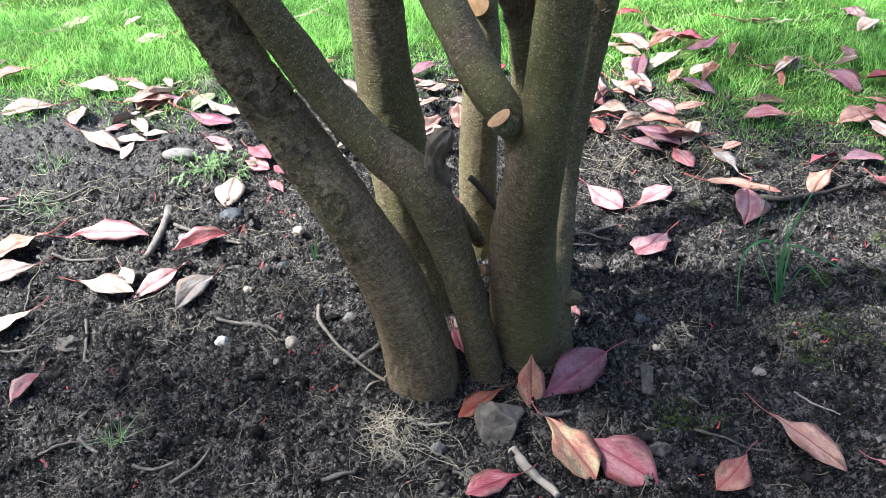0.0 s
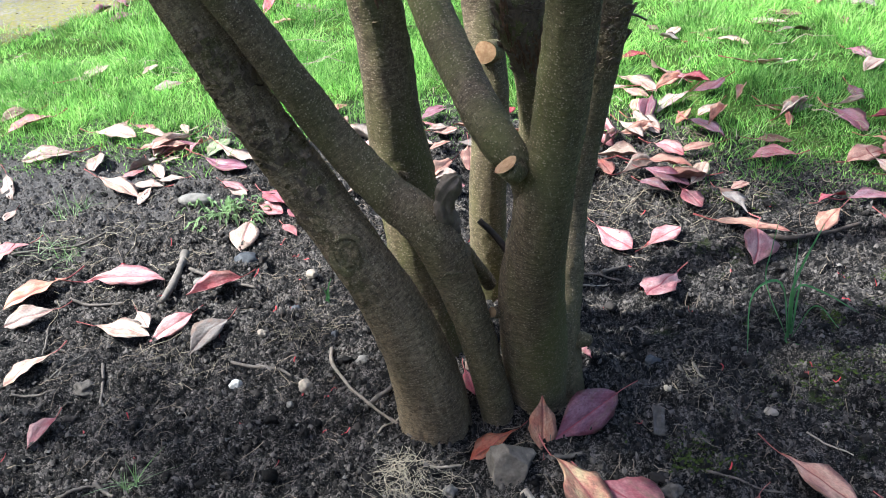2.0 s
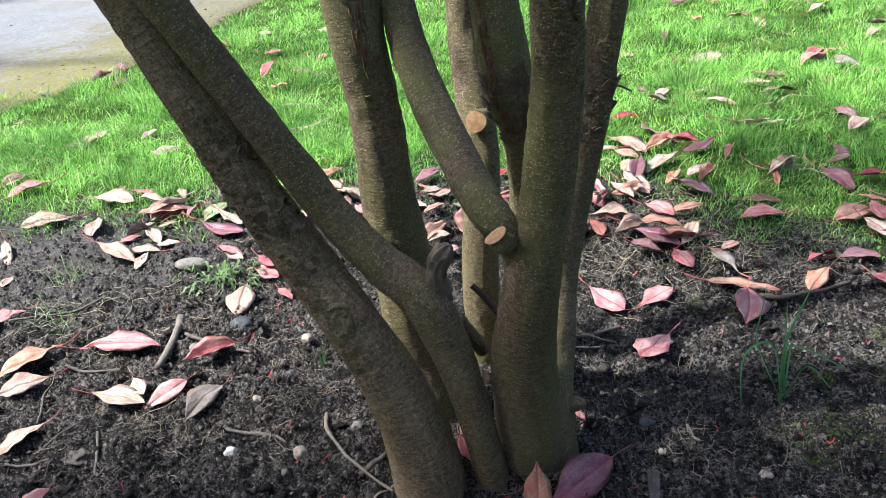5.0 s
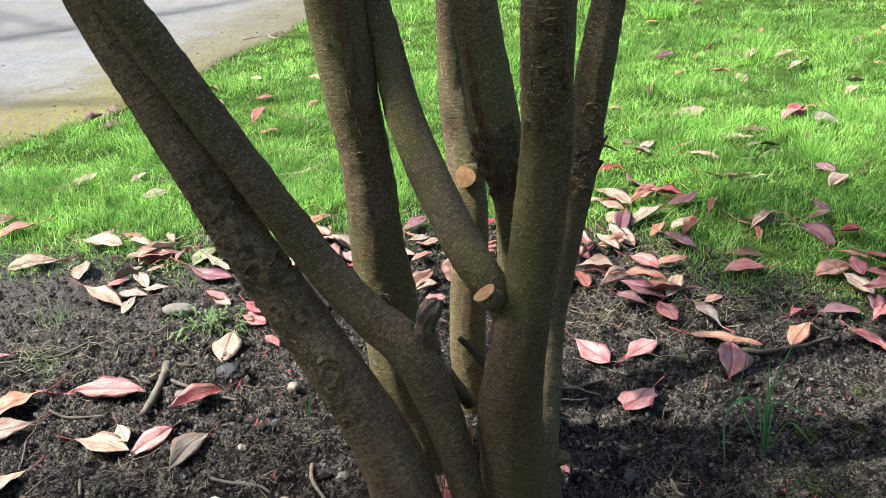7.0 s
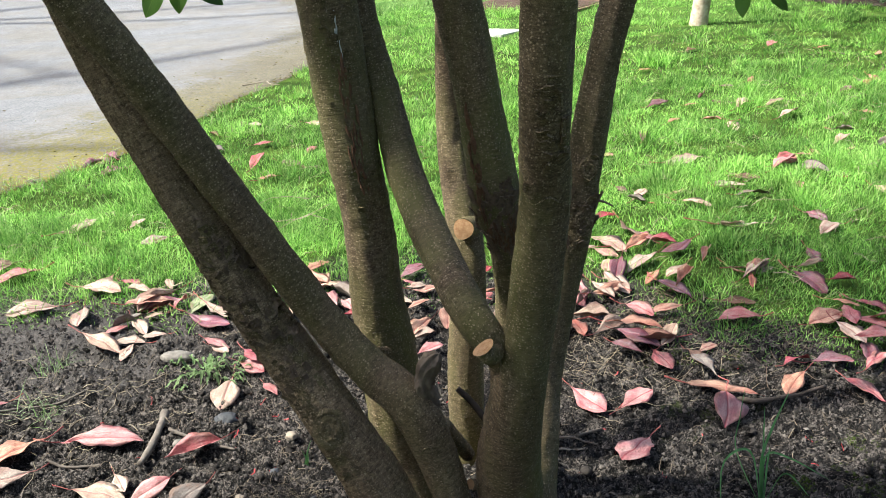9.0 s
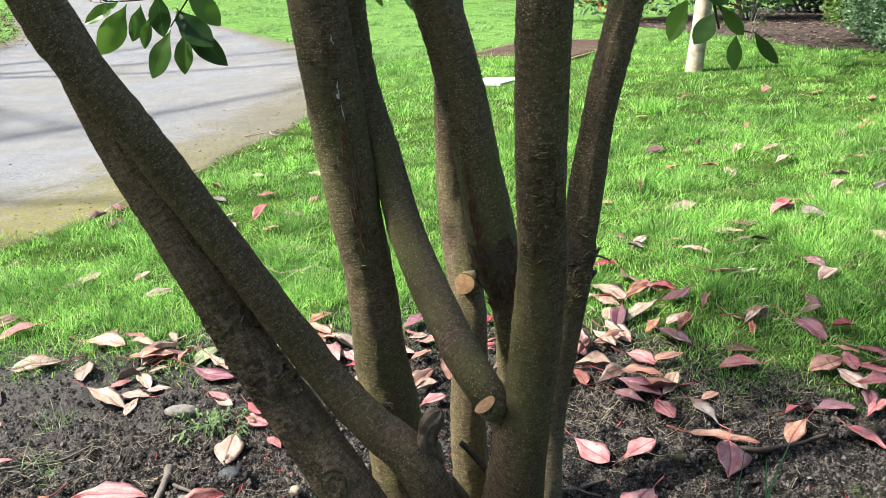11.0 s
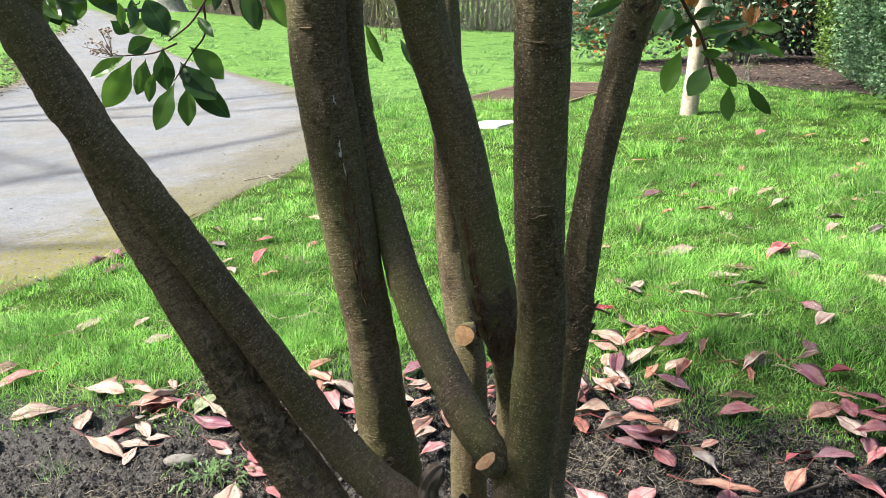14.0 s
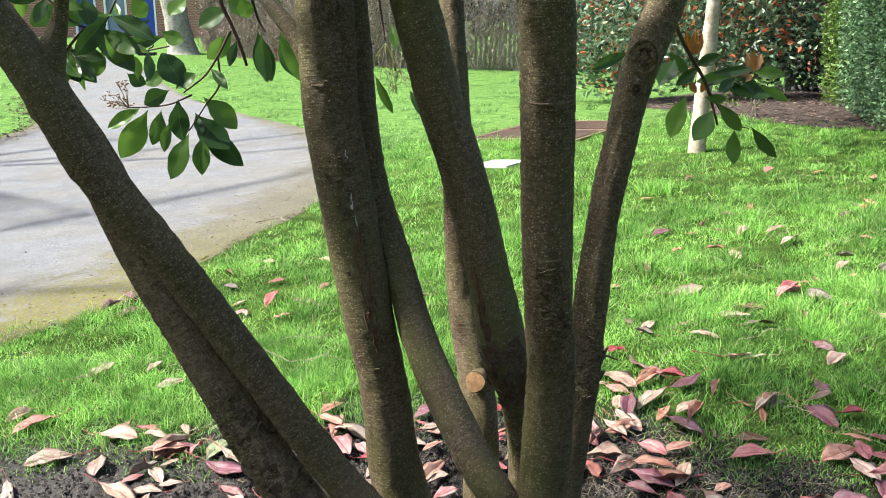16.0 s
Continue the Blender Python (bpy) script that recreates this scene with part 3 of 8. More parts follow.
# ---- the tree ----
STEMS = {
    "leaning_flaky": [(-0.046, 1.22, -0.1, 0.0800), (-0.052, 1.215, -0.019, 0.0660), (-0.072, 1.205, 0.123, 0.058), (-0.116, 1.2, 0.258, 0.0489), (-0.182, 1.205, 0.379, 0.0422), (-0.262, 1.25, 0.481, 0.0427), (-0.326, 1.255, 0.584, 0.0392), (-0.433, 1.262, 0.785, 0.0347), (-0.505, 1.265, 0.924, 0.0314), (-0.554, 1.265, 1.055, 0.0320), (-0.604, 1.265, 1.145, 0.0295), (-0.650, 1.262, 1.232, 0.0275), (-0.775, 1.25, 1.42, 0.026), (-1.05, 1.25, 1.85, 0.026), (-1.2, 1.3, 2.4, 0.018)],
    "slender_leaning": [(0.067, 1.223, -0.1, 0.0400), (0.057, 1.215, 0.028, 0.0325), (0.031, 1.2, 0.143, 0.0302), (0.001, 1.19, 0.257, 0.0305), (-0.033, 1.195, 0.35, 0.0335), (-0.069, 1.2, 0.427, 0.0362), (-0.134, 1.22, 0.481, 0.0316), (-0.19, 1.24, 0.533, 0.03), (-0.246, 1.245, 0.608, 0.029), (-0.399, 1.225, 0.853, 0.0283), (-0.447, 1.205, 0.941, 0.0265), (-0.531, 1.19, 1.067, 0.0297), (-0.567, 1.18, 1.143, 0.0297), (-0.6, 1.17, 1.213, 0.0282), (-0.641, 1.16, 1.283, 0.026), (-0.72, 1.13, 1.42, 0.025), (-0.85, 1.0, 1.75, 0.021), (-1.0, 0.95, 2.3, 0.014)],
    "middle_back": [(-0.052, 1.375, -0.1, 0.0640), (-0.062, 1.39, 0.05, 0.0565), (-0.083, 1.42, 0.187, 0.0545), (-0.115, 1.43, 0.392, 0.053), (-0.135, 1.43, 0.504, 0.0483), (-0.151, 1.43, 0.653, 0.0438), (-0.172, 1.43, 0.758, 0.0442), (-0.189, 1.44, 0.848, 0.0459), (-0.216, 1.45, 1.016, 0.0472), (-0.232, 1.45, 1.125, 0.0459), (-0.239, 1.45, 1.284, 0.0458), (-0.247, 1.45, 1.43, 0.0423), (-0.27, 1.46, 1.75, 0.04), (-0.33, 1.5, 2.3, 0.03), (-0.4, 1.6, 2.9, 0.018)],
    "diagonal": [(0.084, 1.200, 0.400, 0.030), (0.077, 1.178, 0.470, 0.0255), (0.070, 1.160, 0.520, 0.0225), (0.056, 1.147, 0.560, 0.0235), (0.028, 1.145, 0.595, 0.0272), (-0.012, 1.2, 0.644, 0.0290), (-0.079, 1.37, 0.733, 0.0303), (-0.12, 1.46, 0.837, 0.0282), (-0.176, 1.5, 1.01, 0.0295), (-0.201, 1.51, 1.249, 0.0298), (-0.209, 1.51, 1.412, 0.028), (-0.22, 1.55, 1.75, 0.027), (-0.15, 1.8, 2.3, 0.02)],
    "wounded": [(0.13, 1.53, -0.08, 0.045), (0.122, 1.51, 0.15, 0.036), (0.118, 1.5, 0.362, 0.029), (0.108, 1.49, 0.494, 0.026), (0.092, 1.48, 0.598, 0.0320), (0.07, 1.47, 0.684, 0.0456), (0.037, 1.465, 0.83, 0.0388), (-0.013, 1.465, 1.024, 0.0389), (-0.05, 1.46, 1.136, 0.0371), (-0.094, 1.45, 1.303, 0.0375), (-0.132, 1.45, 1.431, 0.0348), (-0.22, 1.42, 1.75, 0.032), (-0.35, 1.3, 2.3, 0.022)],
    "rear": [(0.107, 1.62, -0.1, 0.0606), (0.091, 1.62, -0.098, 0.0485), (0.058, 1.62, 0.084, 0.0398), (0.045, 1.63, 0.242, 0.038), (0.042, 1.65, 0.469, 0.0355), (0.006, 1.74, 0.711, 0.0337), (-0.006, 1.76, 0.952, 0.033), (-0.021, 1.8, 1.203, 0.029), (-0.025, 1.82, 1.315, 0.0265), (-0.034, 1.83, 1.446, 0.0262), (-0.04, 1.9, 1.8, 0.026), (-0.02, 2.1, 2.4, 0.018)],
    "front_right": [(0.151, 1.257, -0.1, 0.0784), (0.131, 1.25, 0.021, 0.0565), (0.11, 1.235, 0.177, 0.0557), (0.091, 1.2, 0.339, 0.0518), (0.092, 1.15, 0.497, 0.0411), (0.1, 1.13, 0.663, 0.0358), (0.098, 1.1, 0.808, 0.0341), (0.084, 1.06, 0.923, 0.0314), (0.072, 1.03, 1.096, 0.0323), (0.064, 1.0, 1.229, 0.0309), (0.058, 0.985, 1.29, 0.0303), (0.052, 0.97, 1.375, 0.0285), (0.04, 0.95, 1.6, 0.028), (0.06, 0.9, 2.0, 0.024), (0.1, 0.8, 2.6, 0.015)],
    "right_back": [(0.163, 1.265, -0.1, 0.0682), (0.169, 1.265, 0.017, 0.0480), (0.148, 1.28, 0.167, 0.0465), (0.158, 1.34, 0.27, 0.0403), (0.17, 1.4, 0.382, 0.036), (0.204, 1.42, 0.654, 0.0333), (0.211, 1.42, 0.752, 0.0314), (0.225, 1.42, 0.932, 0.027), (0.24, 1.42, 1.032, 0.0274), (0.267, 1.42, 1.172, 0.0286), (0.309, 1.42, 1.305, 0.0315), (0.348, 1.42, 1.432, 0.0273), (0.45, 1.43, 1.75, 0.026), (0.6, 1.5, 2.3, 0.018)],
}
GREENISH = {"front_right", "wounded", "rear", "middle_back", "diagonal"}
tree = tagged(empty("multi_stemmed_tree", (0.03, 1.3, 0.03)), "multi-stemmed small evergreen tree with dark brown bark rising from bare soil", "tree")
TREE_INV = Matrix.Translation((0.03, 1.3, 0.03)).inverted()


def tree_part(name, me, label=""):
    if "skin" not in me.attributes:
        co = np.empty(len(me.vertices) * 3, np.float32)
        me.vertices.foreach_get("co", co)
        me.attributes.new("skin", "FLOAT_VECTOR", "POINT").data.foreach_set("vector", co)
    ob = part(name, me, tree, label)
    ob.matrix_parent_inverse = TREE_INV
    return ob


def scaly_trunk(p, seed):
    """A trunk whose old bark has split into ragged scales that lift at their lower rims."""
    z = np.r_[np.linspace(p[0, 2], 0.34, 60), np.linspace(0.342, 0.94, 400), np.linspace(0.945, p[-1, 2], 70)]
    p = np.column_stack([np.interp(z, p[:, 2], p[:, i]) for i in (0, 1, 2, 3)])
    around = 150
    v, f = tube_arrays(p, around, rough=0.006, seed=seed, lobes=0.14)
    length = np.r_[0, np.cumsum(np.linalg.norm(np.diff(p[:, :3], axis=0), axis=1))]
    a = np.linspace(0, 2 * np.pi, around, endpoint=False)
    U, V = np.meshgrid(a * 0.040, length)
    turn = 2 * np.pi * 0.040
    wu, wv = 0.016 * (fbm(U, V, 60, 2) - 0.5) , 0.014 * (fbm(U + 3, V, 60, 2) - 0.5)
    rng = np.random.default_rng(77)
    lo, hi = np.interp([0.36, 0.92], p[:, 2], length)
    n = 600
    pu, pv = rng.uniform(0, turn, n), rng.uniform(lo, hi, n)
    d1, d2, own = np.full(U.shape, 9.0), np.full(U.shape, 9.0), np.zeros(U.shape, int)
    rise = np.zeros(U.shape)
    for i in range(n):
        du = (U + wu - pu[i] + turn / 2) % turn - turn / 2
        dv = V + wv - pv[i]
        d = np.hypot(du * 0.60, dv * 1.35)
        near = d < d1
        d2 = np.where(near, d1, np.minimum(d2, d))
        d1 = np.where(near, d, d1)
        own = np.where(near, i, own)
        rise = np.where(near, -dv, rise)
    lift = rng.uniform(0.0, 1.0, n)[own] ** 1.5
    zone = np.clip((p[:, 2] - 0.43) / 0.06, 0, 1) * np.clip((0.76 - p[:, 2]) / 0.10, 0, 1)
    zone = zone[:, None] * np.clip(7 * (fbm(U, V, 17, 3) - 0.43), 0, 1)
    gap = np.clip(1.25 - (d2 - d1) / 0.0019, 0, 1) * np.clip(6 * (fbm(U, V, 45, 2) - 0.42), 0, 1)
    plate = np.clip(0.3 + rise / 0.012, 0, 1.3) ** 1.5 * lift * 0.0046
    out = zone * (plate * (1 - gap) - 0.0030 * gap + 0.0012 * (fbm(U, V, 300, 2) - 0.5))
    ring = v[:-2].reshape(len(p), around, 3)
    way = ring - p[:, None, :3]
    way /= np.linalg.norm(way, axis=2)[..., None]
    v[:-2] = (ring + way * out[..., None]).reshape(-1, 3)
    me = mesh_from_arrays("trunk", v, f, M_BARK_F)
    skin(me, p, around)
    crack = np.r_[(zone * gap).ravel(), 0, 0]
    tint = np.r_[(zone * (rng.random(n)[own] > 0.45)).ravel(), 0, 0]
    me.attributes.new("plate", "FLOAT", "POINT").data.foreach_set("value", tint.astype(np.float32))
    me.attributes.new("crack", "FLOAT", "POINT").data.foreach_set("value", crack.astype(np.float32))
    return me


TRUNKS = {}
for k, (nm, rows) in enumerate(STEMS.items()):
    n = 60 + int(110 * len(rows) / 8)
    p = smooth_path(rows, n)
    TRUNKS[nm] = p
    if nm == "leaning_flaky":
        tree_part("trunk", scaly_trunk(p, k), "brown trunk with peeling bark")
        continue
    me = tube(nm, p, M_BARK_G if nm in GREENISH else M_BARK, 40, rough=0.007, seed=k, lobes=0.16)
    tree_part("trunk", me, "brown trunk tinged green with algae" if nm in GREENISH else "")


# ---- details of the tree ----
def frame_of(way, up=(0, 0, 1)):
    """A turn whose +z looks along way."""
    return Vector(way).normalized().to_track_quat("Z", "Y").to_matrix().to_4x4()


def cut_disc(place, way, rx, ry, name="cut_face"):
    """A sawn face: a shallow, slightly domed oval with growth rings."""
    bm = bmesh.new()
    rings, around = 7, 28
    last = None
    rows = []
    for i in range(1, rings + 1):
        s = i / rings
        rows.append([bm.verts.new((rx * s * (1 + 0.05 * math.sin(3 * a + 1)) * math.cos(a), ry * s * (1 + 0.05 * math.sin(3 * a + 1)) * math.sin(a), 0.0012 * (1 - s * s) + (0.0005 if i % 2 else 0))) for a in [2 * math.pi * k / around for k in range(around)]])
    c = bm.verts.new((0, 0, 0.0015))
    for k in range(around):
        bm.faces.new((c, rows[0][k], rows[0][(k + 1) % around]))
        for a, b in zip(rows, rows[1:]):
            bm.faces.new((a[k], b[k], b[(k + 1) % around], a[(k + 1) % around]))
    bmesh.ops.transform(bm, matrix=Matrix.Translation(Vector(place) + Vector(way).normalized() * 0.0035) @ frame_of(way), verts=bm.verts)
    return tree_part(name, bm_mesh(name, bm, M_CUT), "pale orange freshly sawn wood face")


def stub(name, rows, mat=None, label="", n=24, around=18, rough=0.004, seed=11):
    return tree_part(name, tube(name, smooth_path(rows, n), mat or M_BARK, around, rough=rough, seed=seed, lobes=0.25), label)


def knot(place, way, r, tall=1.25, dent=0.35, mat=None, torn=False):
    """A grown-over branch scar: a raised lip round a dent, with a puckered inside."""
    prof = [(1.40, -0.10), (1.15, 0.05), (1.02, 0.06), (0.93, -0.12), (0.84, 0.04), (0.66, 0.08), (0.48, 0.0), (0.30, -dent * 0.7), (0.0, -dent * 0.5)]
    if torn:
        prof = [(1.15, -0.1), (1.0, 0.10), (0.85, -0.05), (0.65, -0.25), (0.45, -0.4), (0.25, -0.5), (0.0, -0.5)]
    rag = 0.55 if torn else 0.30
    bm = bmesh.new()
    rows, around = [], 26
    for s, h in prof[:-1]:
        rows.append([bm.verts.new((r * s * math.cos(a) * (1 + 0.10 * math.sin(2 * a + s * 9)), tall * r * s * math.sin(a) * (1 + 0.08 * math.sin(3 * a)), r * h + rag * r * noise.noise((7 * math.cos(a), 7 * math.sin(a), s * 6 + r * 90)))) for a in [2 * math.pi * k / around for k in range(around)]])
    c = bm.verts.new((0, 0, prof[-1][1] * r))
    for k in range(around):
        bm.faces.new((c, rows[-1][k], rows[-1][(k + 1) % around]))
        for a, b in zip(rows, rows[1:]):
            bm.faces.new((a[k], a[(k + 1) % around], b[(k + 1) % around], b[k]))
    bmesh.ops.recalc_face_normals(bm, faces=bm.faces)
    bmesh.ops.transform(bm, matrix=Matrix.Translation(place) @ frame_of(way), verts=bm.verts)
    return tree_part("knot", bm_mesh("knot", bm, mat or M_BARK), "grown-over branch scar")


def on_trunk(nm, z, ang):
    """A place on a trunk's skin at a height, by its bearing from the camera's side (0) to the right (90), and the way out."""
    p = TRUNKS[nm]
    i = int(np.argmin(np.abs(p[:, 2] - z)))
    out = Vector((math.sin(radians(ang)), -math.cos(radians(ang)), 0))
    axis = Vector(p[min(i + 1, len(p) - 1), :3] - p[max(i - 1, 0), :3]).normalized()
    out = (out - axis * out.dot(axis)).normalized()
    return Vector(p[i, :3]) + out * p[i, 3], out, axis


def ring_scar(nm, z, lo, hi, seed):
    """A low ridge part of the way round a trunk, left by an old leaf or twig collar."""
    rnd = random.Random(seed)
    rows = []
    for k in range(9):
        at, out, axis = on_trunk(nm, z + 0.004 * math.sin(k * 0.8 + seed) - 0.004 * abs(k - 4) / 4, lo + (hi - lo) * k / 8)
        rows.append((*(at + out * 0.0002), 0.0020 * (1 - abs(k - 4) / 5) * rnd.uniform(0.7, 1.2)))
    tree_part("ring_scar", tube("ring_scar", smooth_path(rows, 40), M_BARK_G, 8, rough=0.0012, seed=seed), "low ridge round the trunk")


for k, (nm, z, lo, hi) in enumerate((("front_right", 1.185, -50, 30), ("front_right", 1.180, -10, 45), ("front_right", 0.99, -55, 50), ("front_right", 0.984, -40, 20), ("front_right", 0.83, -50, 40), ("slender_leaning", 0.37, -40, 50), ("middle_back", 1.17, -40, 40))):
    ring_scar(nm, z, lo, hi, k)


def sap_streak(nm, spots, seed):
    """Dried white sap that ran down the bark."""
    rnd = random.Random(seed)
    pieces = []
    for z0, z1, ang, r in spots:
        rows = []
        for k in range(7):
            at, out, axis = on_trunk(nm, z0 + (z1 - z0) * k / 6, ang + rnd.uniform(-1.5, 1.5))
            rows.append((*(at + out * 0.0004), r * rnd.uniform(0.35, 1.2)))
        pieces.append(tube_arrays(smooth_path(rows, 24), 7))
    tagged(tree_part("sap_streak", joined("sap_streak", pieces, M_SAP), "dried white sap on the bark"), kind="stuff")


M_SAP = plain_material("dried_sap", (0.42, 0.42, 0.40), (0.74, 0.74, 0.72), 120, 0.5, 0.3)
sap_streak("middle_back", ((1.062, 1.046, 22, 0.0013), (0.995, 0.958, 16, 0.0015), (0.966, 0.950, 13, 0.0018), (0.955, 0.925, 18, 0.0010), (0.913, 0.908, 18, 0.0009)), 3)

# sawn stubs
M_DARKTWIG = plain_material("dark_twig", (0.035, 0.026, 0.020), (0.07, 0.052, 0.040), 60)
stub("branch_stub", [(0.062, 1.160, 0.562, 0.011), (0.052, 1.130, 0.568, 0.0125), (0.0405, 1.0985, 0.5780, 0.0140), (0.0322, 1.0917, 0.5885, 0.0150)], M_BARK)
cut_disc((0.0313, 1.0908, 0.5910), (-0.58, -0.08, 0.81), 0.0152, 0.0168)
stub("branch_stub", [(0.040, 1.662, 0.55, 0.026), (0.033, 1.632, 0.560, 0.021), (0.0265, 1.606, 0.5675, 0.0205), (0.026, 1.604, 0.568, 0.0195)], M_BARK_G)
cut_disc((0.0256, 1.6022, 0.5686), (-0.25, -0.93, 0.28), 0.0198, 0.0205)
stub("pruned_stub", [(-0.050, 1.205, 0.43, 0.027), (-0.050, 1.197, 0.455, 0.0185), (-0.050, 1.19, 0.485, 0.0145), (-0.043, 1.188, 0.506, 0.0165), (-0.034, 1.188, 0.521, 0.0115), (-0.030, 1.188, 0.527, 0.005)], M_DEADWOOD, "weathered grey pruned stub", n=40, around=28, rough=0.02)
stub("peg", [(0.074, 1.42, 0.250, 0.0065), (0.045, 1.44, 0.278, 0.0062), (0.018, 1.452, 0.300, 0.0058)], M_DARKTWIG, "short dark broken twig", 10, 8, 0.002)
stub("side_shoot", [(-0.022, 1.21, 0.385, 0.016), (0.004, 1.24, 0.335, 0.0135), (0.030, 1.268, 0.285, 0.0125)], M_BARK)
stub("branch_stub", [(0.062, 1.215, 0.262, 0.014), (0.044, 1.205, 0.272, 0.010), (0.034, 1.20, 0.276, 0.009)], M_BARK)
cut_disc((0.0335, 1.1995, 0.2765), (-0.7, -0.65, 0.3), 0.008, 0.009)
stub("bark_bump", [(0.18, 1.27, 0.165, 0.016), (0.2, 1.262, 0.173, 0.013), (0.211, 1.258, 0.177, 0.007)], M_BARK, "", 10, 12)
stub("twig", [(0.215, 1.41, 0.650, 0.006), (0.226, 1.415, 0.668, 0.005), (0.229, 1.42, 0.690, 0.004), (0.25, 1.44, 0.690, 0.0025), (0.275, 1.45, 0.678, 0.0015)], M_DEADWOOD, "", 16, 7, 0.001)
# limbs that leave the picture
stub("limb", [(-0.583, 1.185, 1.164, 0.0240), (-0.582, 1.185, 1.199, 0.0240), (-0.570, 1.185, 1.231, 0.0175), (-0.558, 1.185, 1.260, 0.0110), (-0.551, 1.185, 1.292, 0.0095), (-0.544, 1.185, 1.334, 0.0090), (-0.55, 1.3, 1.6, 0.008)], M_BARK, n=40)
stub("limb", [(-0.235, 1.45, 1.16, 0.03), (-0.281, 1.46, 1.235, 0.017), (-0.32, 1.5, 1.278, 0.014), (-0.365, 1.6, 1.315, 0.012), (-0.43, 1.85, 1.36, 0.009), (-0.57, 2.2, 1.375, 0.005)], M_BARK)
stub("limb", [(0.30, 1.42, 1.29, 0.02), (0.36, 1.6, 1.36, 0.010), (0.42, 1.85, 1.37, 0.007), (0.45, 1.93, 1.34, 0.005)], M_BARK)
# knots
M_ROTTEN = plain_material("rotten_heartwood", (0.018, 0.010, 0.007), (0.12, 0.062, 0.034), 160, 0.9, 1.0)
for nm, z, ang, r in (("leaning_flaky", 0.395, 8, 0.017), ("leaning_flaky", 0.430, -22, 0.008), ("right_back", 0.762, 0, 0.011), ("right_back", 0.665, 12, 0.012), ("right_back", 1.215, -14, 0.0165), ("right_back", 1.168, -6, 0.0095), ("front_right", 0.845, -40, 0.007), ("middle_back", 1.29, 12, 0.016)):
    at, out, _ = on_trunk(nm, z, ang)
    knot(at + out * 0.0022, out, r * 1.15, dent=0.8 if z > 1 and nm == "right_back" else 0.35)
    if z > 1 and nm == "right_back":
        knot(at + out * 0.0030, out, r * 0.75, 1.0, 0.9, M_ROTTEN, True)
knot(Vector((-0.114, 1.272, 0.480)), Vector((-0.3, -0.9, 0.3)), 0.008, 1.0)


def torn_strip(nm, z0, z1, ang, wide, seed, label, mat=None):
    """A long scar where the bark has split: ragged raised lips with bare fibres between."""
    rnd = random.Random(seed)
    pieces = []
    for s in range(34):
        u = rnd.random()
        z = z0 + (z1 - z0) * u
        a = ang + rnd.uniform(-1, 1) * wide * (0.35 + math.sin(math.pi * u))
        at, out, axis = on_trunk(nm, z, a)
        ln = rnd.uniform(0.012, 0.045)
        w = rnd.uniform(0.0012, 0.0040)
        side = axis.cross(out)
        pts = [tuple(at + axis * (k - 0.5) * ln + side * rnd.uniform(-0.002, 0.002) + out * (0.0004 + rnd.uniform(0, 0.0022))) + (w * (1 - abs(k - 0.5) * 1.5),) for k in (0, 0.33, 0.66, 1)]
        pieces.append(tube_arrays(smooth_path(pts, 7), 6))
    tree_part("bark_scar", joined("bark_scar", pieces, mat or M_WOUND), label)


torn_strip("middle_back", 0.70, 0.93, 14, 13, 3, "long split in the bark with bare brown fibres")
torn_strip("wounded", 0.66, 0.86, -34, 9, 4, "reddish brown split wound in the bark")
torn_strip("wounded", 0.60, 0.66, 6, 40, 5, "dark torn bark at the crotch")
torn_strip("diagonal", 0.49, 0.565, 10, 30, 12, "wrinkled collar of bark below the fork", M_BARK)


def bark_flakes(nm, z0, z1, count, spread_deg, mid, seed, mat=None):
    """Curled plates of old bark that lift from the trunk."""
    rnd = random.Random(seed)
    vs, fs = [], []
    for _ in range(count):
        z = z0 + (z1 - z0) * rnd.random()
        at, out, axis = on_trunk(nm, z, mid + rnd.gauss(0, spread_deg))
        side = axis.cross(out)
        ln, w = rnd.uniform(0.009, 0.032), rnd.uniform(0.006, 0.016)
        tw = rnd.uniform(-0.5, 0.5)
        ax, sd = axis * math.cos(tw) + side * math.sin(tw), side * math.cos(tw) - axis * math.sin(tw)
        base = len(vs)
        lift = rnd.uniform(0.003, 0.0075)
        for layer in (0, 1):
            for i in range(4):
                for j in range(3):
                    u, v = i / 3 - 0.5, j / 2 - 0.5
                    jag = rnd.uniform(-0.0012, 0.0012)
                    hgt = 0.0003 + lift * (u + 0.5) ** 2 + 0.0015 * (1 - 4 * v * v) * 0.4 - layer * 0.0024
                    vs.append(tuple(at + ax * (u * ln + jag) + sd * (v * w * (1 - 0.4 * abs(u)) + jag) + out * hgt))
        for i in range(3):
            for j in range(2):
                a = base + i * 3 + j
                fs.append((a, a + 1, a + 4, a + 3))
                fs.append((a + 12, a + 15, a + 16, a + 13))
        rim = [0, 1, 2, 5, 8, 11, 10, 9, 6, 3]
        for p, q in zip(rim, rim[1:] + rim[:1]):
            fs.append((base + q, base + p, base + p + 12, base + q + 12))
    me = mesh_from_arrays("peeling_bark", np.array(vs), np.array(fs), mat or M_BARK, False)
    tagged(tree_part("peeling_bark", me, "small curled plates of peeling bark"), kind="stuff")


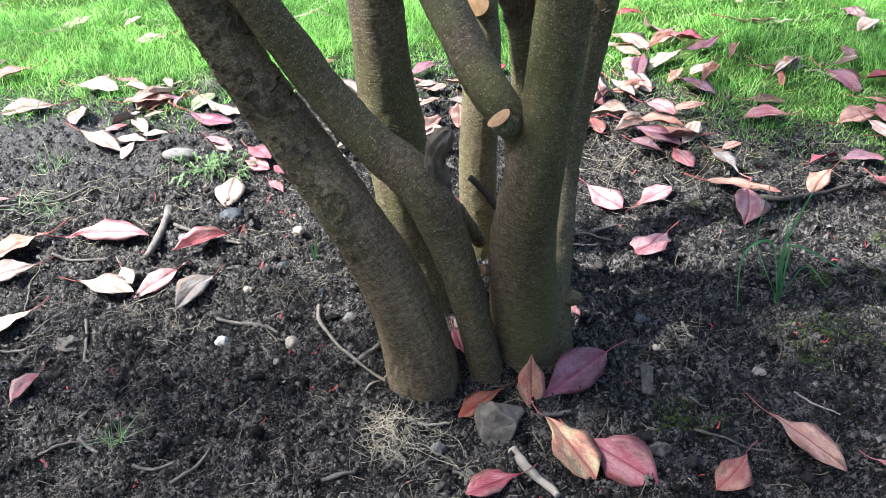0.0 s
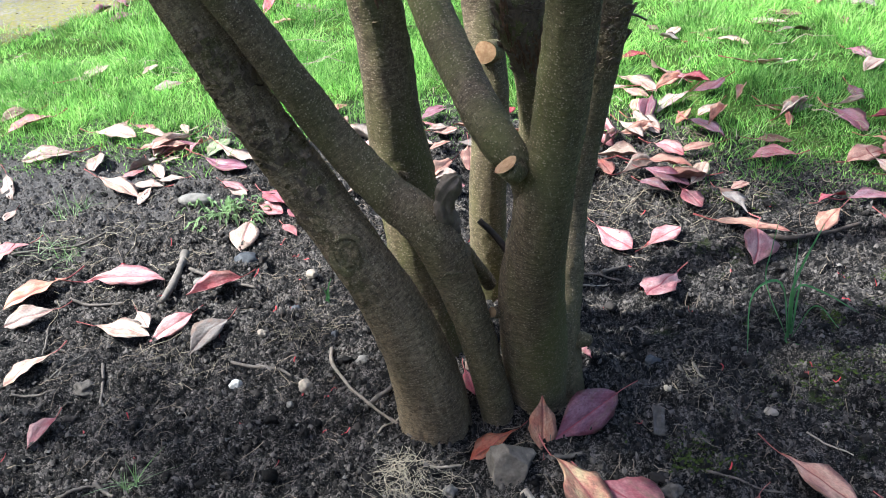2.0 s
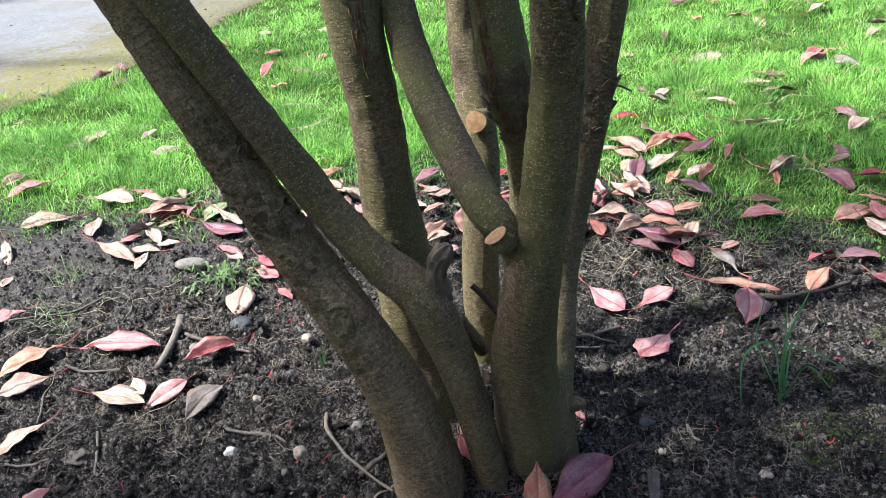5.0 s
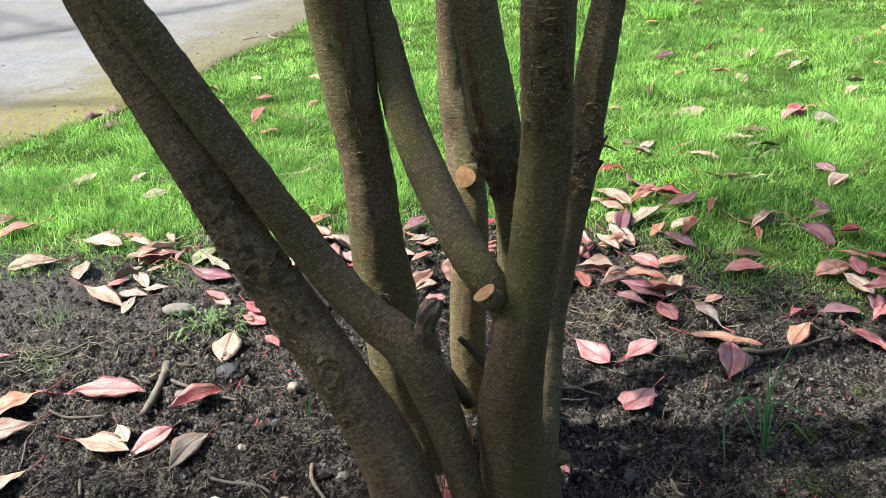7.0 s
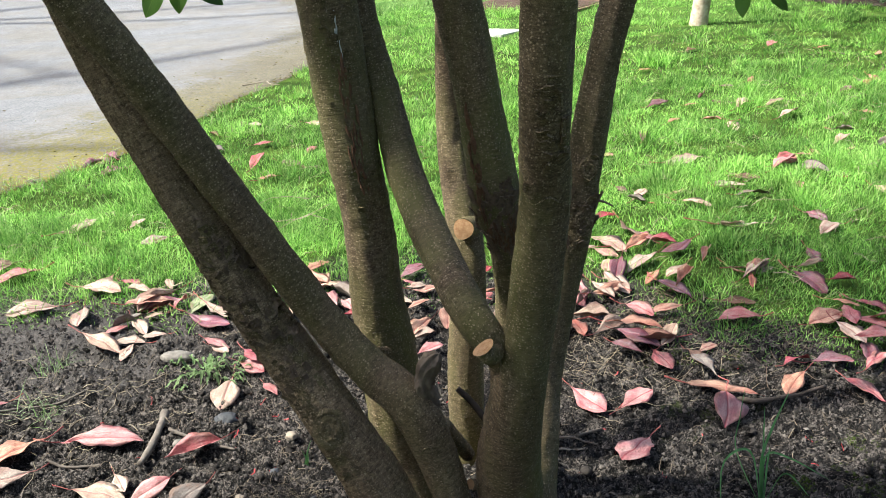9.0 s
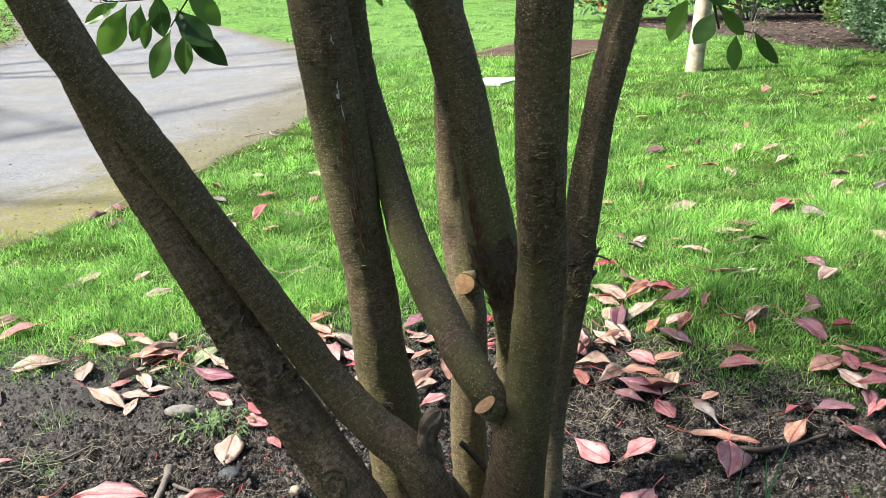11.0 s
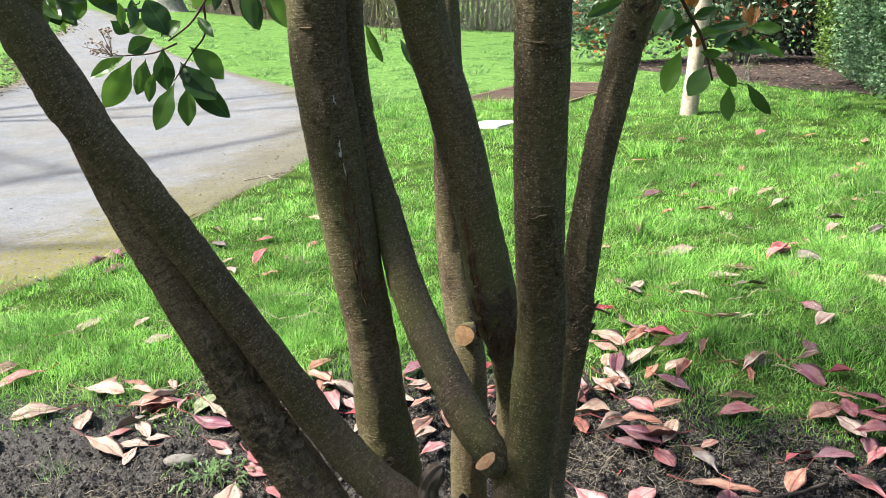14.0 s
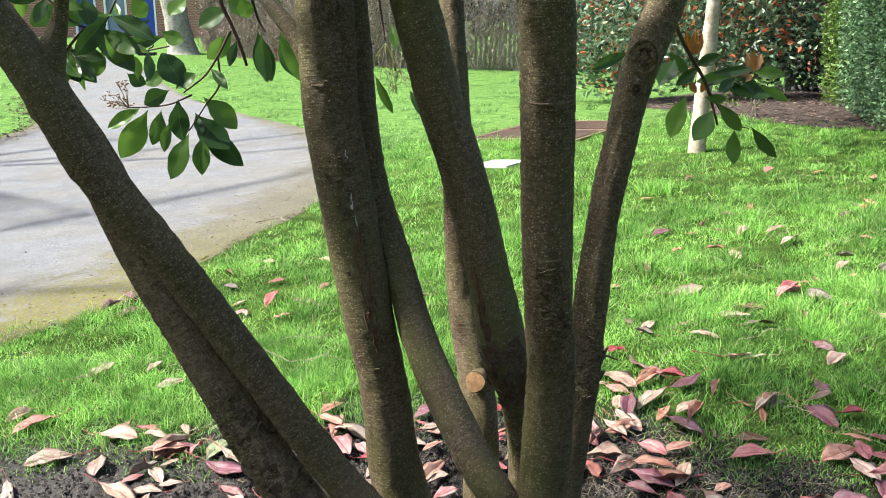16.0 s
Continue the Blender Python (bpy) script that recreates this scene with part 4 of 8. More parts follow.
M_FLAKE = plain_material("loose_bark", (0.075, 0.052, 0.036), (0.20, 0.145, 0.10), 90, 0.9, 0.8)
bark_flakes("leaning_flaky", 0.43, 0.72, 40, 26, 8, 21)
bark_flakes("leaning_flaky", 0.44, 0.70, 40, 24, 10, 26, M_FLAKE)
bark_flakes("wounded", 0.58, 0.72, 90, 40, 10, 27, M_FLAKE)
bark_flakes("right_back", 0.62, 0.72, 30, 25, 10, 28, M_FLAKE)
bark_flakes("leaning_flaky", 0.30, 0.45, 30, 20, -10, 22)
bark_flakes("middle_back", 0.62, 1.3, 40, 16, 10, 23)
bark_flakes("front_right", 0.88, 0.98, 26, 22, 0, 24)
bark_flakes("right_back", 0.60, 0.80, 30, 25, 0, 25)


# ---- leaves ----
def leaf_mesh(name, mat, shape, seed, rows=12, thick=0.0035, broad=False, outline=0):
    """A blade of length 1 and width 1 along +y with a fine point, toothed rim and a bent midrib."""
    rnd = random.Random(seed)
    curl = {"flat": (0.14, 0.12, 0.12), "cup": (0.38, 0.16, 0.25), "fold": (1.10, -0.12, 0.20), "arch": (0.25, -0.34, 0.25), "curl": (0.30, 0.30, 1.05), "hang": (0.30, -0.16, 0.14)}[shape]
    vs, fs, off = [], [], []
    bend = rnd.uniform(-0.30, 0.30) * (0.3 if broad else 1)
    cols = [-1, -0.66, -0.33, 0, 0.33, 0.66, 1]
    for i in range(rows + 1):
        u = i / rows
        half = 0.54 * (math.sin(math.pi * u ** 0.90) ** (0.92 + 0.5 * u)) * (1 - 0.12 * u) if 0 < u < 1 else 0.012
        if outline and 0 < u < 1:
            # widest towards the tip, as many of the shed leaves are
            half = 0.52 * math.sin(math.pi * u ** (1.0 + 0.22 * outline)) ** 0.78 * min(1, u / 0.5) ** 0.8
        if broad and 0 < u < 1:
            half = 0.45 * math.sin(math.pi * u ** 1.22) ** 0.82 * min(1, u / 0.35) ** 0.4
        for c in cols:
            rag = 0.02 if broad else 0.07
            x = c * half * (1 + (rnd.uniform(-rag, rag) if abs(c) == 1 else 0)) * (1 + 0.13 * math.sin(seed * 2.3) * (1 if c > 0 else -1))
            if outline == 2:
                # a torn, nibbled rim
                x *= 1 - 0.85 * max(0.0, noise.noise((u * 3.6 + seed, (1 if c > 0 else -1) * 5.5, seed * 0.7)) - 0.12)
            z = curl[0] * abs(x) * 0.62 + curl[1] * 0.5 * math.sin(math.pi * u) + curl[2] * c * (u - 0.3) * half * 0.6
            z += (0.05 if broad else 0.085) * noise.noise((x * 3 + seed, u * 4, seed * 1.3)) + (0.010 if broad else 0.022) * math.sin(u * 19 + seed * 1.7 + c) * abs(c)
            off.append(x)
            vs.append((x + bend * (u * u - 0.6 * u), u, z * 0.55))
    n, w = len(vs), len(cols)
    if not thick:
        me = mesh_from(name, vs, [(i * w + j, i * w + j + 1, i * w + j + w + 1, i * w + j + w) for i in range(rows) for j in range(w - 1)], mat)
        me.attributes.new("across", "FLOAT", "POINT").data.foreach_set("value", np.array(off, np.float32))
        return me
    vs += [(x, y, z - thick) for x, y, z in vs]
    for i in range(rows):
        for j in range(w - 1):
            a = i * w + j
            fs.append((a, a + 1, a + w + 1, a + w))
            fs.append((n + a, n + a + w, n + a + w + 1, n + a + 1))
        a = i * w
        fs.append((a, a + w, n + a + w, n + a))
        a = i * w + w - 1
        fs.append((a, n + a, n + a + w, a + w))
    me = mesh_from(name, vs, fs, mat)
    me.attributes.new("across", "FLOAT", "POINT").data.foreach_set("value", np.array(off + off, np.float32))
    return me


def stalk_mesh(name, mat):
    rows = [(0, 0.03, 0.004, 0.012), (0, -0.06, 0.008, 0.011), (0.02, -0.16, 0.03, 0.012), (0.06, -0.27, 0.055, 0.016)]
    return tube(name, smooth_path(rows, 6), mat, 6)


M_STALK = plain_material("leaf_stalk", (0.32, 0.07, 0.08), (0.42, 0.14, 0.11), 40, 0.5)
SHAPES = ("flat", "cup", "fold", "arch", "curl")
FALLEN = {(c, s, v): leaf_mesh("leaf", m, s, 10 * i + 3 * j + 40 * v, (12, 14, 18)[v], outline=v) for i, (c, m) in enumerate(LEAF_MATS.items()) for j, s in enumerate(SHAPES) for v in (0, 1, 2)}
STALK = stalk_mesh("stalk", M_STALK)
LOOK = {"pink": "faded pink", "red": "deep red", "cream": "pale cream", "tan": "tan and salmon", "purple": "dull purple", "brown": "dry brown", "grey": "withered grey", "orange": "orange red", "green": "pale green", "straw": "straw-yellow and salmon"}
STATE = {"flat": "lying flat", "cup": "slightly cupped", "fold": "folded along its midrib", "arch": "arched", "curl": "curled at its rim"}
leaf_rnd = random.Random(5)


def fallen_leaf(kind, shape, m, w, ln, label, group, outline=None):
    ob = new("fallen_leaf", FALLEN[kind, shape, leaf_rnd.randrange(3) if outline is None else outline])
    ob.matrix_world = m @ Matrix.Diagonal((w * 0.96 * leaf_rnd.choice((-1, 1)), ln, ln, 1))
    part("stalk", STALK, ob)
    return tagged(ob, label, "leaf", group)


def lay(group, where, lift, rows):
    """Leaves on the ground: kind, shape, the place of the stalk's end, bearing, length, width and how far they face south."""
    for kind, shape, x, y, yaw, ln, w, face in rows:
        face *= 0.3
        w *= 0.82 if y > 2.2 else 1.0
        tilt = pose(0, 0, 0, face) @ pose(0, 0, 0, 0, 0, yaw)
        us, vs = np.meshgrid(np.linspace(0.02, 0.98, 7), np.linspace(-0.4, 0.4, 5))
        sx, sy = math.sin(radians(yaw)), math.cos(radians(yaw))
        gx, gy = x - sx * ln * us + sy * w * vs, y + sy * ln * us + sx * w * vs
        g = ground_z(gx, gy)
        # the plane that fits the ground below the leaf, then lifted off the clods
        A = np.column_stack([np.ones(us.size), us.ravel() * ln, vs.ravel() * w])
        k = np.linalg.lstsq(A, g.ravel(), rcond=None)[0]
        clear = float(np.max(g.ravel() - A @ k))
        up = lift * leaf_rnd.uniform(0.7, 1.25) + 0.004 + 0.7 * clear + math.sin(radians(abs(face))) * w * 0.45 + {"arch": 0.075, "fold": 0.03}.get(shape, 0) * ln
        m = Matrix.Translation((x, y, float(k[0]) + up)) @ tilt @ pose(0, 0, 0, math.degrees(math.atan(k[1])), -math.degrees(math.atan(k[2])) + leaf_rnd.gauss(0, 9))
        fallen_leaf(kind, shape, m, w, ln, f"{LOOK[kind]} fallen leaf {STATE[shape]} on {where}", group, {"straw": 2, "orange": 2, "red": 1, "cream": 1}.get(kind))


# ---- hanging sprigs of green leaves ----
HANG = [leaf_mesh("leaf", M_GREEN, s, 700 + i, thick=0, broad=True, rows=18) for i, s in enumerate(("hang", "flat", "cup", "hang"))]
M_YOUNG = fallen_leaf_material("leaf_young_bronze", (0.50, 0.20, 0.05), (0.60, 0.28, 0.08), (0.66, 0.36, 0.14), 0.35, 0.0)
YOUNG = [leaf_mesh("leaf", M_YOUNG, s, 720 + i, thick=0) for i, s in enumerate(("hang", "cup"))]


def sprig(name, label, twigs, groups, young=(), more=0):
    """A drooping shoot: its twigs, and each leaf by the place of its base, the way to its tip and its width."""
    twig = tree_part(name, tube(name, smooth_path(twigs[0], 5 * len(twigs[0])), M_TWIG, 8), label)
    for rows in twigs[1:]:
        part("twig", tube("twig", smooth_path(rows, 5 * len(rows)), M_TWIG, 8), twig)
    # more leaves of the same shoot, set along its twigs
    extra = []
    for _ in range(more):
        p = smooth_path(leaf_rnd.choice(twigs), 20)
        i = leaf_rnd.randrange(9, 20)
        ln, a = leaf_rnd.uniform(0.07, 0.105), leaf_rnd.uniform(0, 2 * math.pi)
        d = Vector((0.75 * math.cos(a), 0.55 * math.sin(a), leaf_rnd.uniform(-0.9, 0.15))).normalized() * ln
        extra.append((*p[i, :3], *d, ln * leaf_rnd.uniform(0.38, 0.5)))
    for meshes, rows in [(HANG, g) for g in [*groups, extra]] + [(YOUNG, g) for g in young]:
        for i, (x, y, z, dx, dy, dz, w) in enumerate(rows):
            way = Vector((dx, dy, dz))
            ln = way.length
            way.normalize()
            toward = Vector((-0.07 - x, 0.1 - y, 1.22 - z)).normalized()
            toward = toward + Vector((leaf_rnd.uniform(-0.45, 0.45), 0, leaf_rnd.uniform(-0.1, 0.6)))
            nrm = (toward - way * toward.dot(way)).normalized()
            side = way.cross(nrm)
            m = Matrix((side, way, nrm)).transposed().to_4x4()
            ob = new("leaf", meshes[i % len(meshes)])
            ob.parent = twig
            ob.matrix_basis = Matrix.Translation((x, y, z)) @ m @ Matrix.Diagonal((w * 0.92, ln, ln, 1))


M_TWIG = plain_material("young_twig", (0.055, 0.028, 0.020), (0.10, 0.055, 0.035), 60, 0.6)
SPRIG_LEFT = [
    (-0.822, 2.274, 1.052, -0.092, -0.005, -0.056, 0.045), (-0.810, 2.287, 1.044, -0.081, -0.002, -0.128, 0.081), (-0.783, 2.313, 1.042, -0.020, -0.031, -0.091, 0.052),
    (-0.718, 2.251, 1.077, -0.001, 0.011, -0.111, 0.066), (-0.752, 2.276, 1.016, -0.014, -0.022, -0.079, 0.035), (-0.723, 2.350, 0.977, -0.056, -0.009, -0.128, 0.075),
    (-0.680, 2.334, 0.979, -0.008, -0.009, -0.115, 0.063), (-0.694, 2.314, 1.034, 0.091, -0.027, -0.095, 0.090), (-0.688, 2.313, 1.012, 0.112, 0.013, -0.124, 0.074),
    (-0.666, 2.302, 1.077, 0.084, 0.006, -0.084, 0.073), (-0.695, 2.317, 1.027, 0.024, -0.031, -0.049, 0.033), (-0.653, 2.326, 0.950, 0.024, -0.002, -0.046, 0.033),
    (-0.747, 2.280, 1.096, -0.058, -0.033, -0.034, 0.056),
]
SPRIG_LEFT_B = [
    (-0.845, 2.357, 1.105, 0.069, -0.009, 0.031, 0.049), (-0.720, 2.342, 1.092, -0.065, 0.013, 0.096, 0.090), (-0.750, 2.341, 1.092, 0.052, 0.016, 0.044, 0.049),
    (-0.836, 2.309, 1.116, -0.005, 0.009, 0.065, 0.032), (-0.866, 2.314, 1.137, 0.041, 0.016, -0.030, 0.045), (-0.809, 2.358, 1.275, -0.060, -0.030, -0.039, 0.040),
    (-0.752, 2.284, 1.233, -0.095, -0.023, -0.021, 0.044), (-0.784, 2.367, 1.246, 0.061, -0.011, -0.029, 0.049), (-0.592, 2.333, 1.309, -0.077, -0.018, -0.052, 0.067),
    (-0.583, 2.321, 1.243, -0.067, -0.014, -0.068, 0.058), (-0.592, 2.305, 1.323, 0.060, -0.003, -0.025, 0.063), (-0.520, 2.328, 1.248, 0.028, 0.015, -0.132, 0.068),
    (-0.463, 2.338, 1.248, 0.048, 0.016, -0.126, 0.073),
]
SPRIG_LEFT_C = [
    (-0.790, 1.786, 1.226, 0.011, 0.020, -0.097, 0.022), (-0.799, 1.767, 1.201, 0.039, -0.026, -0.051, 0.051), (-0.740, 1.786, 1.243, -0.035, 0.018, -0.054, 0.056),
    (-0.724, 1.790, 1.212, -0.028, -0.004, -0.054, 0.044), (-0.719, 1.771, 1.257, 0.063, -0.023, -0.087, 0.067), (-0.749, 1.783, 1.252, 0.058, -0.003, -0.064, 0.037),
    (-0.536, 1.728, 1.310, -0.026, -0.032, -0.032, 0.041), (-0.861, 1.785, 1.292, 0.020, 0.019, -0.034, 0.049), (-0.811, 1.709, 1.301, 0.071, 0.009, -0.041, 0.046),
    (-0.738, 1.741, 1.313, 0.018, -0.027, -0.054, 0.043), (-0.642, 1.729, 1.313, 0.023, 0.007, -0.039, 0.042), (-0.693, 1.787, 1.306, 0.015, -0.033, -0.030, 0.016),
    (-0.450, 1.761, 1.234, -0.012, -0.033, -0.051, 0.024),
]
SPRIG_MID = [
    (-0.433, 1.924, 1.247, 0.013, -0.031, -0.105, 0.047), (-0.409, 1.992, 1.241, 0.05, 0.02, -0.106, 0.046), (-0.47, 1.901, 1.32, 0.017, 0.009, -0.043, 0.043),
    (-0.412, 1.939, 1.339, 0.028, -0.026, -0.071, 0.037), (-0.189, 1.925, 1.159, 0.041, 0.008, -0.087, 0.025), (-0.156, 1.995, 1.27, 0.016, -0.033, -0.058, 0.028),
    (-0.113, 1.964, 1.125, 0.028, -0.033, -0.058, 0.02), (-0.032, 1.976, 1.249, 0.026, -0.017, -0.054, 0.038), (-0.03, 1.996, 1.332, 0.034, 0.019, -0.086, 0.038),
]
SPRIG_RIGHT = [
    (0.637, 2.351, 1.086, -0.03, 0.02, -0.121, 0.071), (0.706, 2.327, 1.049, -0.055, -0.031, -0.082, 0.068), (0.655, 2.362, 1.162, 0.063, -0.033, 0.031, 0.04),
    (0.682, 2.314, 1.146, 0.116, -0.013, 0.013, 0.033), (0.728, 2.363, 1.11, 0.158, -0.026, -0.021, 0.053), (0.808, 2.295, 1.118, 0.095, 0.013, -0.045, 0.03),
    (0.714, 2.328, 1.07, 0.082, 0.017, -0.081, 0.046), (0.796, 2.398, 0.989, 0.001, -0.015, -0.1, 0.051), (0.82, 2.345, 1.002, 0.079, -0.006, -0.087, 0.041),
    (0.579, 2.367, 1.2, 0.063, -0.002, -0.06, 0.037), (0.669, 2.357, 1.162, -0.061, -0.001, -0.052, 0.037), (0.712, 2.403, 1.145, 0.07, -0.007, -0.015, 0.035),
    (0.682, 2.342, 1.081, 0.064, 0.004, -0.006, 0.031),
]
SPRIG_RIGHT_B = [
    (0.298, 1.589, 1.22, -0.075, -0.019, -0.032, 0.025), (0.333, 1.677, 1.214, -0.021, -0.006, -0.037, 0.015), (0.39, 1.626, 1.206, -0.035, -0.035, -0.047, 0.046),
]
SPRIG_YOUNG = [
    (0.636, 2.34, 1.197, -0.018, -0.003, 0.06, 0.024), (0.631, 2.292, 1.194, 0.0, -0.001, 0.069, 0.024), (0.666, 2.366, 1.192, -0.003, -0.032, 0.059, 0.018),
    (0.668, 2.365, 1.09, -0.022, -0.009, 0.039, 0.022), (0.683, 2.372, 1.09, 0.019, -0.016, 0.046, 0.025), (0.82, 2.375, 1.147, -0.017, 0.005, 0.057, 0.022),
    (0.794, 2.293, 1.151, -0.018, -0.032, 0.062, 0.021), (0.831, 2.371, 1.147, 0.02, 0.018, 0.054, 0.022), (0.793, 2.32, 1.146, -0.04, -0.01, 0.001, 0.018),
    (0.812, 2.361, 1.141, -0.02, -0.017, -0.02, 0.019),
]

sprig("sprig", "drooping shoot with glossy green leaves and a dried flower head",
      [[(-0.594, 2.300, 1.388, 0.0055), (-0.605, 2.300, 1.325, 0.0057), (-0.580, 2.300, 1.262, 0.0048), (-0.561, 2.300, 1.212, 0.0046), (-0.546, 2.300, 1.159, 0.0042)],
       [(-0.584, 2.300, 1.248, 0.0036), (-0.621, 2.300, 1.183, 0.0032), (-0.659, 2.300, 1.132, 0.0026), (-0.717, 2.300, 1.088, 0.0020)],
       [(-0.620, 2.300, 1.183, 0.0030), (-0.621, 2.300, 1.110, 0.0026), (-0.659, 2.300, 1.058, 0.0021), (-0.709, 2.300, 0.988, 0.0016)],
       [(-0.695, 2.300, 1.083, 0.0026), (-0.756, 2.300, 1.058, 0.0023), (-0.824, 2.300, 1.050, 0.0019), (-0.868, 2.300, 1.048, 0.0016)],
       [(-0.745, 2.300, 1.208, 0.0022), (-0.804, 2.300, 1.196, 0.0018), (-0.838, 2.300, 1.189, 0.0014)]],
      [SPRIG_LEFT, SPRIG_LEFT_B], (), 3)
sprig("sprig", "shoot with broad green leaves near the leaning trunk",
      [[(-0.771, 1.720, 1.286, 0.0035), (-0.754, 1.720, 1.265, 0.0031), (-0.717, 1.720, 1.252, 0.0027), (-0.694, 1.720, 1.265, 0.0024), (-0.669, 1.720, 1.307, 0.0020)],
       [(-0.733, 1.720, 1.254, 0.0035), (-0.760, 1.720, 1.227, 0.0027), (-0.780, 1.720, 1.203, 0.0020)],
       [(-0.940, 1.720, 1.400, 0.0040), (-0.880, 1.720, 1.352, 0.0035), (-0.820, 1.720, 1.325, 0.0028), (-0.771, 1.720, 1.286, 0.0035)]],
      [SPRIG_LEFT_C], (), 22)
sprig("sprig", "hanging dark green leaves beside the middle trunk",
      [[(-0.40, 1.75, 1.37, 0.005), (-0.45, 1.9, 1.349, 0.004), (-0.445, 1.95, 1.28, 0.003), (-0.428, 1.95, 1.247, 0.002)],
       [(-0.2, 1.9, 1.5, 0.004), (-0.175, 1.95, 1.3, 0.0025), (-0.165, 1.95, 1.23, 0.0018)], [(-0.04, 1.9, 1.6, 0.004), (-0.0, 1.95, 1.3, 0.003), (0.0, 1.95, 1.22, 0.002)]],
      [SPRIG_MID])
sprig("sprig", "shoot with green leaves and bronze young tips",
      [[(0.439, 1.9, 1.344, 0.006), (0.568, 2.25, 1.262, 0.0055), (0.639, 2.33, 1.182, 0.005), (0.689, 2.35, 1.114, 0.0045), (0.73, 2.35, 1.004, 0.003)],
       [(0.693, 2.35, 1.102, 0.003), (0.761, 2.35, 1.015, 0.0025), (0.818, 2.35, 0.995, 0.0015)], [(0.69, 2.35, 1.111, 0.003), (0.75, 2.35, 1.129, 0.0025), (0.81, 2.35, 1.148, 0.002)]],
      [SPRIG_RIGHT], [SPRIG_YOUNG], 7)
sprig("sprig", "few green leaves behind the slim trunk", [[(0.36, 1.6, 1.36, 0.004), (0.37, 1.61, 1.26, 0.003), (0.34, 1.6, 1.22, 0.002)]], [SPRIG_RIGHT_B])


def flower_head(root, x0, x1, z0, z1, count, seed, mat, fine=1.0):
    """A dried, branching flower head with tiny round buds."""
    rnd = random.Random(seed)
    stems, buds = [], []
    root = Vector(root)
    for _ in range(count):
        tip = Vector((rnd.uniform(x0, x1), root.y + rnd.uniform(-0.03, 0.03), rnd.uniform(z0, z1)))
        mid = root.lerp(tip, 0.55) + Vector((0, 0, rnd.uniform(-0.006, 0.012)))
        stems.append(tube_arrays(smooth_path([(*root, 0.0011), (*mid, 0.0009), (*tip, 0.0007)], 8), 5))
        for _ in range(4):
            e = tip + Vector((rnd.uniform(-0.010, 0.010), rnd.uniform(-0.01, 0.01), rnd.uniform(-0.006, 0.012)))
            stems.append(tube_arrays(smooth_path([(*mid.lerp(tip, 0.7), 0.0007), (*e, 0.0006)], 4), 5))
            r = rnd.uniform(0.0018, 0.0030) * fine
            buds.append(tube_arrays([(*(e + Vector((0, 0, r * k))), r * s) for k, s in ((-1, 0.15), (-0.6, 0.8), (0, 1), (0.6, 0.8), (1, 0.15))], 8))
    tagged(tree_part("flower_head", joined("flower_head", stems + buds, mat), "dried flower head with tiny buds"), kind="stuff")


M_STRAWBUD = plain_material("dried_buds", (0.24, 0.155, 0.115), (0.40, 0.29, 0.225), 90, 0.8)
flower_head((-0.864, 2.3, 1.048), -0.927, -0.861, 1.042, 1.115, 16, 8, M_STRAWBUD)
flower_head((-0.165, 1.95, 1.225), -0.200, -0.100, 1.120, 1.195, 16, 9, plain_material("green_buds", (0.15, 0.15, 0.06), (0.30, 0.28, 0.13), 90, 0.8), 0.6)


# ---- the unseen crown over the stems, laid out to shade the foot of the tree ----
def leaf_cloud(rng, centre, lengths, wide=0.4):
    """Folded leaves as two quads each at the given places: vertices and faces."""
    n = len(centre)
    d = rng.normal(size=(n, 3)) * (1, 1, 0.7)
    d /= np.linalg.norm(d, axis=1)[:, None]
    e = np.cross(d, rng.normal(size=(n, 3)))
    e /= np.linalg.norm(e, axis=1)[:, None] + 1e-9
    f = np.cross(d, e)
    L = lengths[:, None]
    W = L * wide * 0.5
    v = np.stack([centre - d * L * 0.5, centre + e * W + f * W * 0.35 - d * L * 0.08, centre + d * L * 0.5, centre - e * W + f * W * 0.35 - d * L * 0.08, centre + d * L * 0.12], 1)
    base = np.arange(n)[:, None] * 5
    q = np.concatenate([base + [0, 1, 2, 4], base + [0, 4, 2, 3]])
    return v.reshape(-1, 3), q


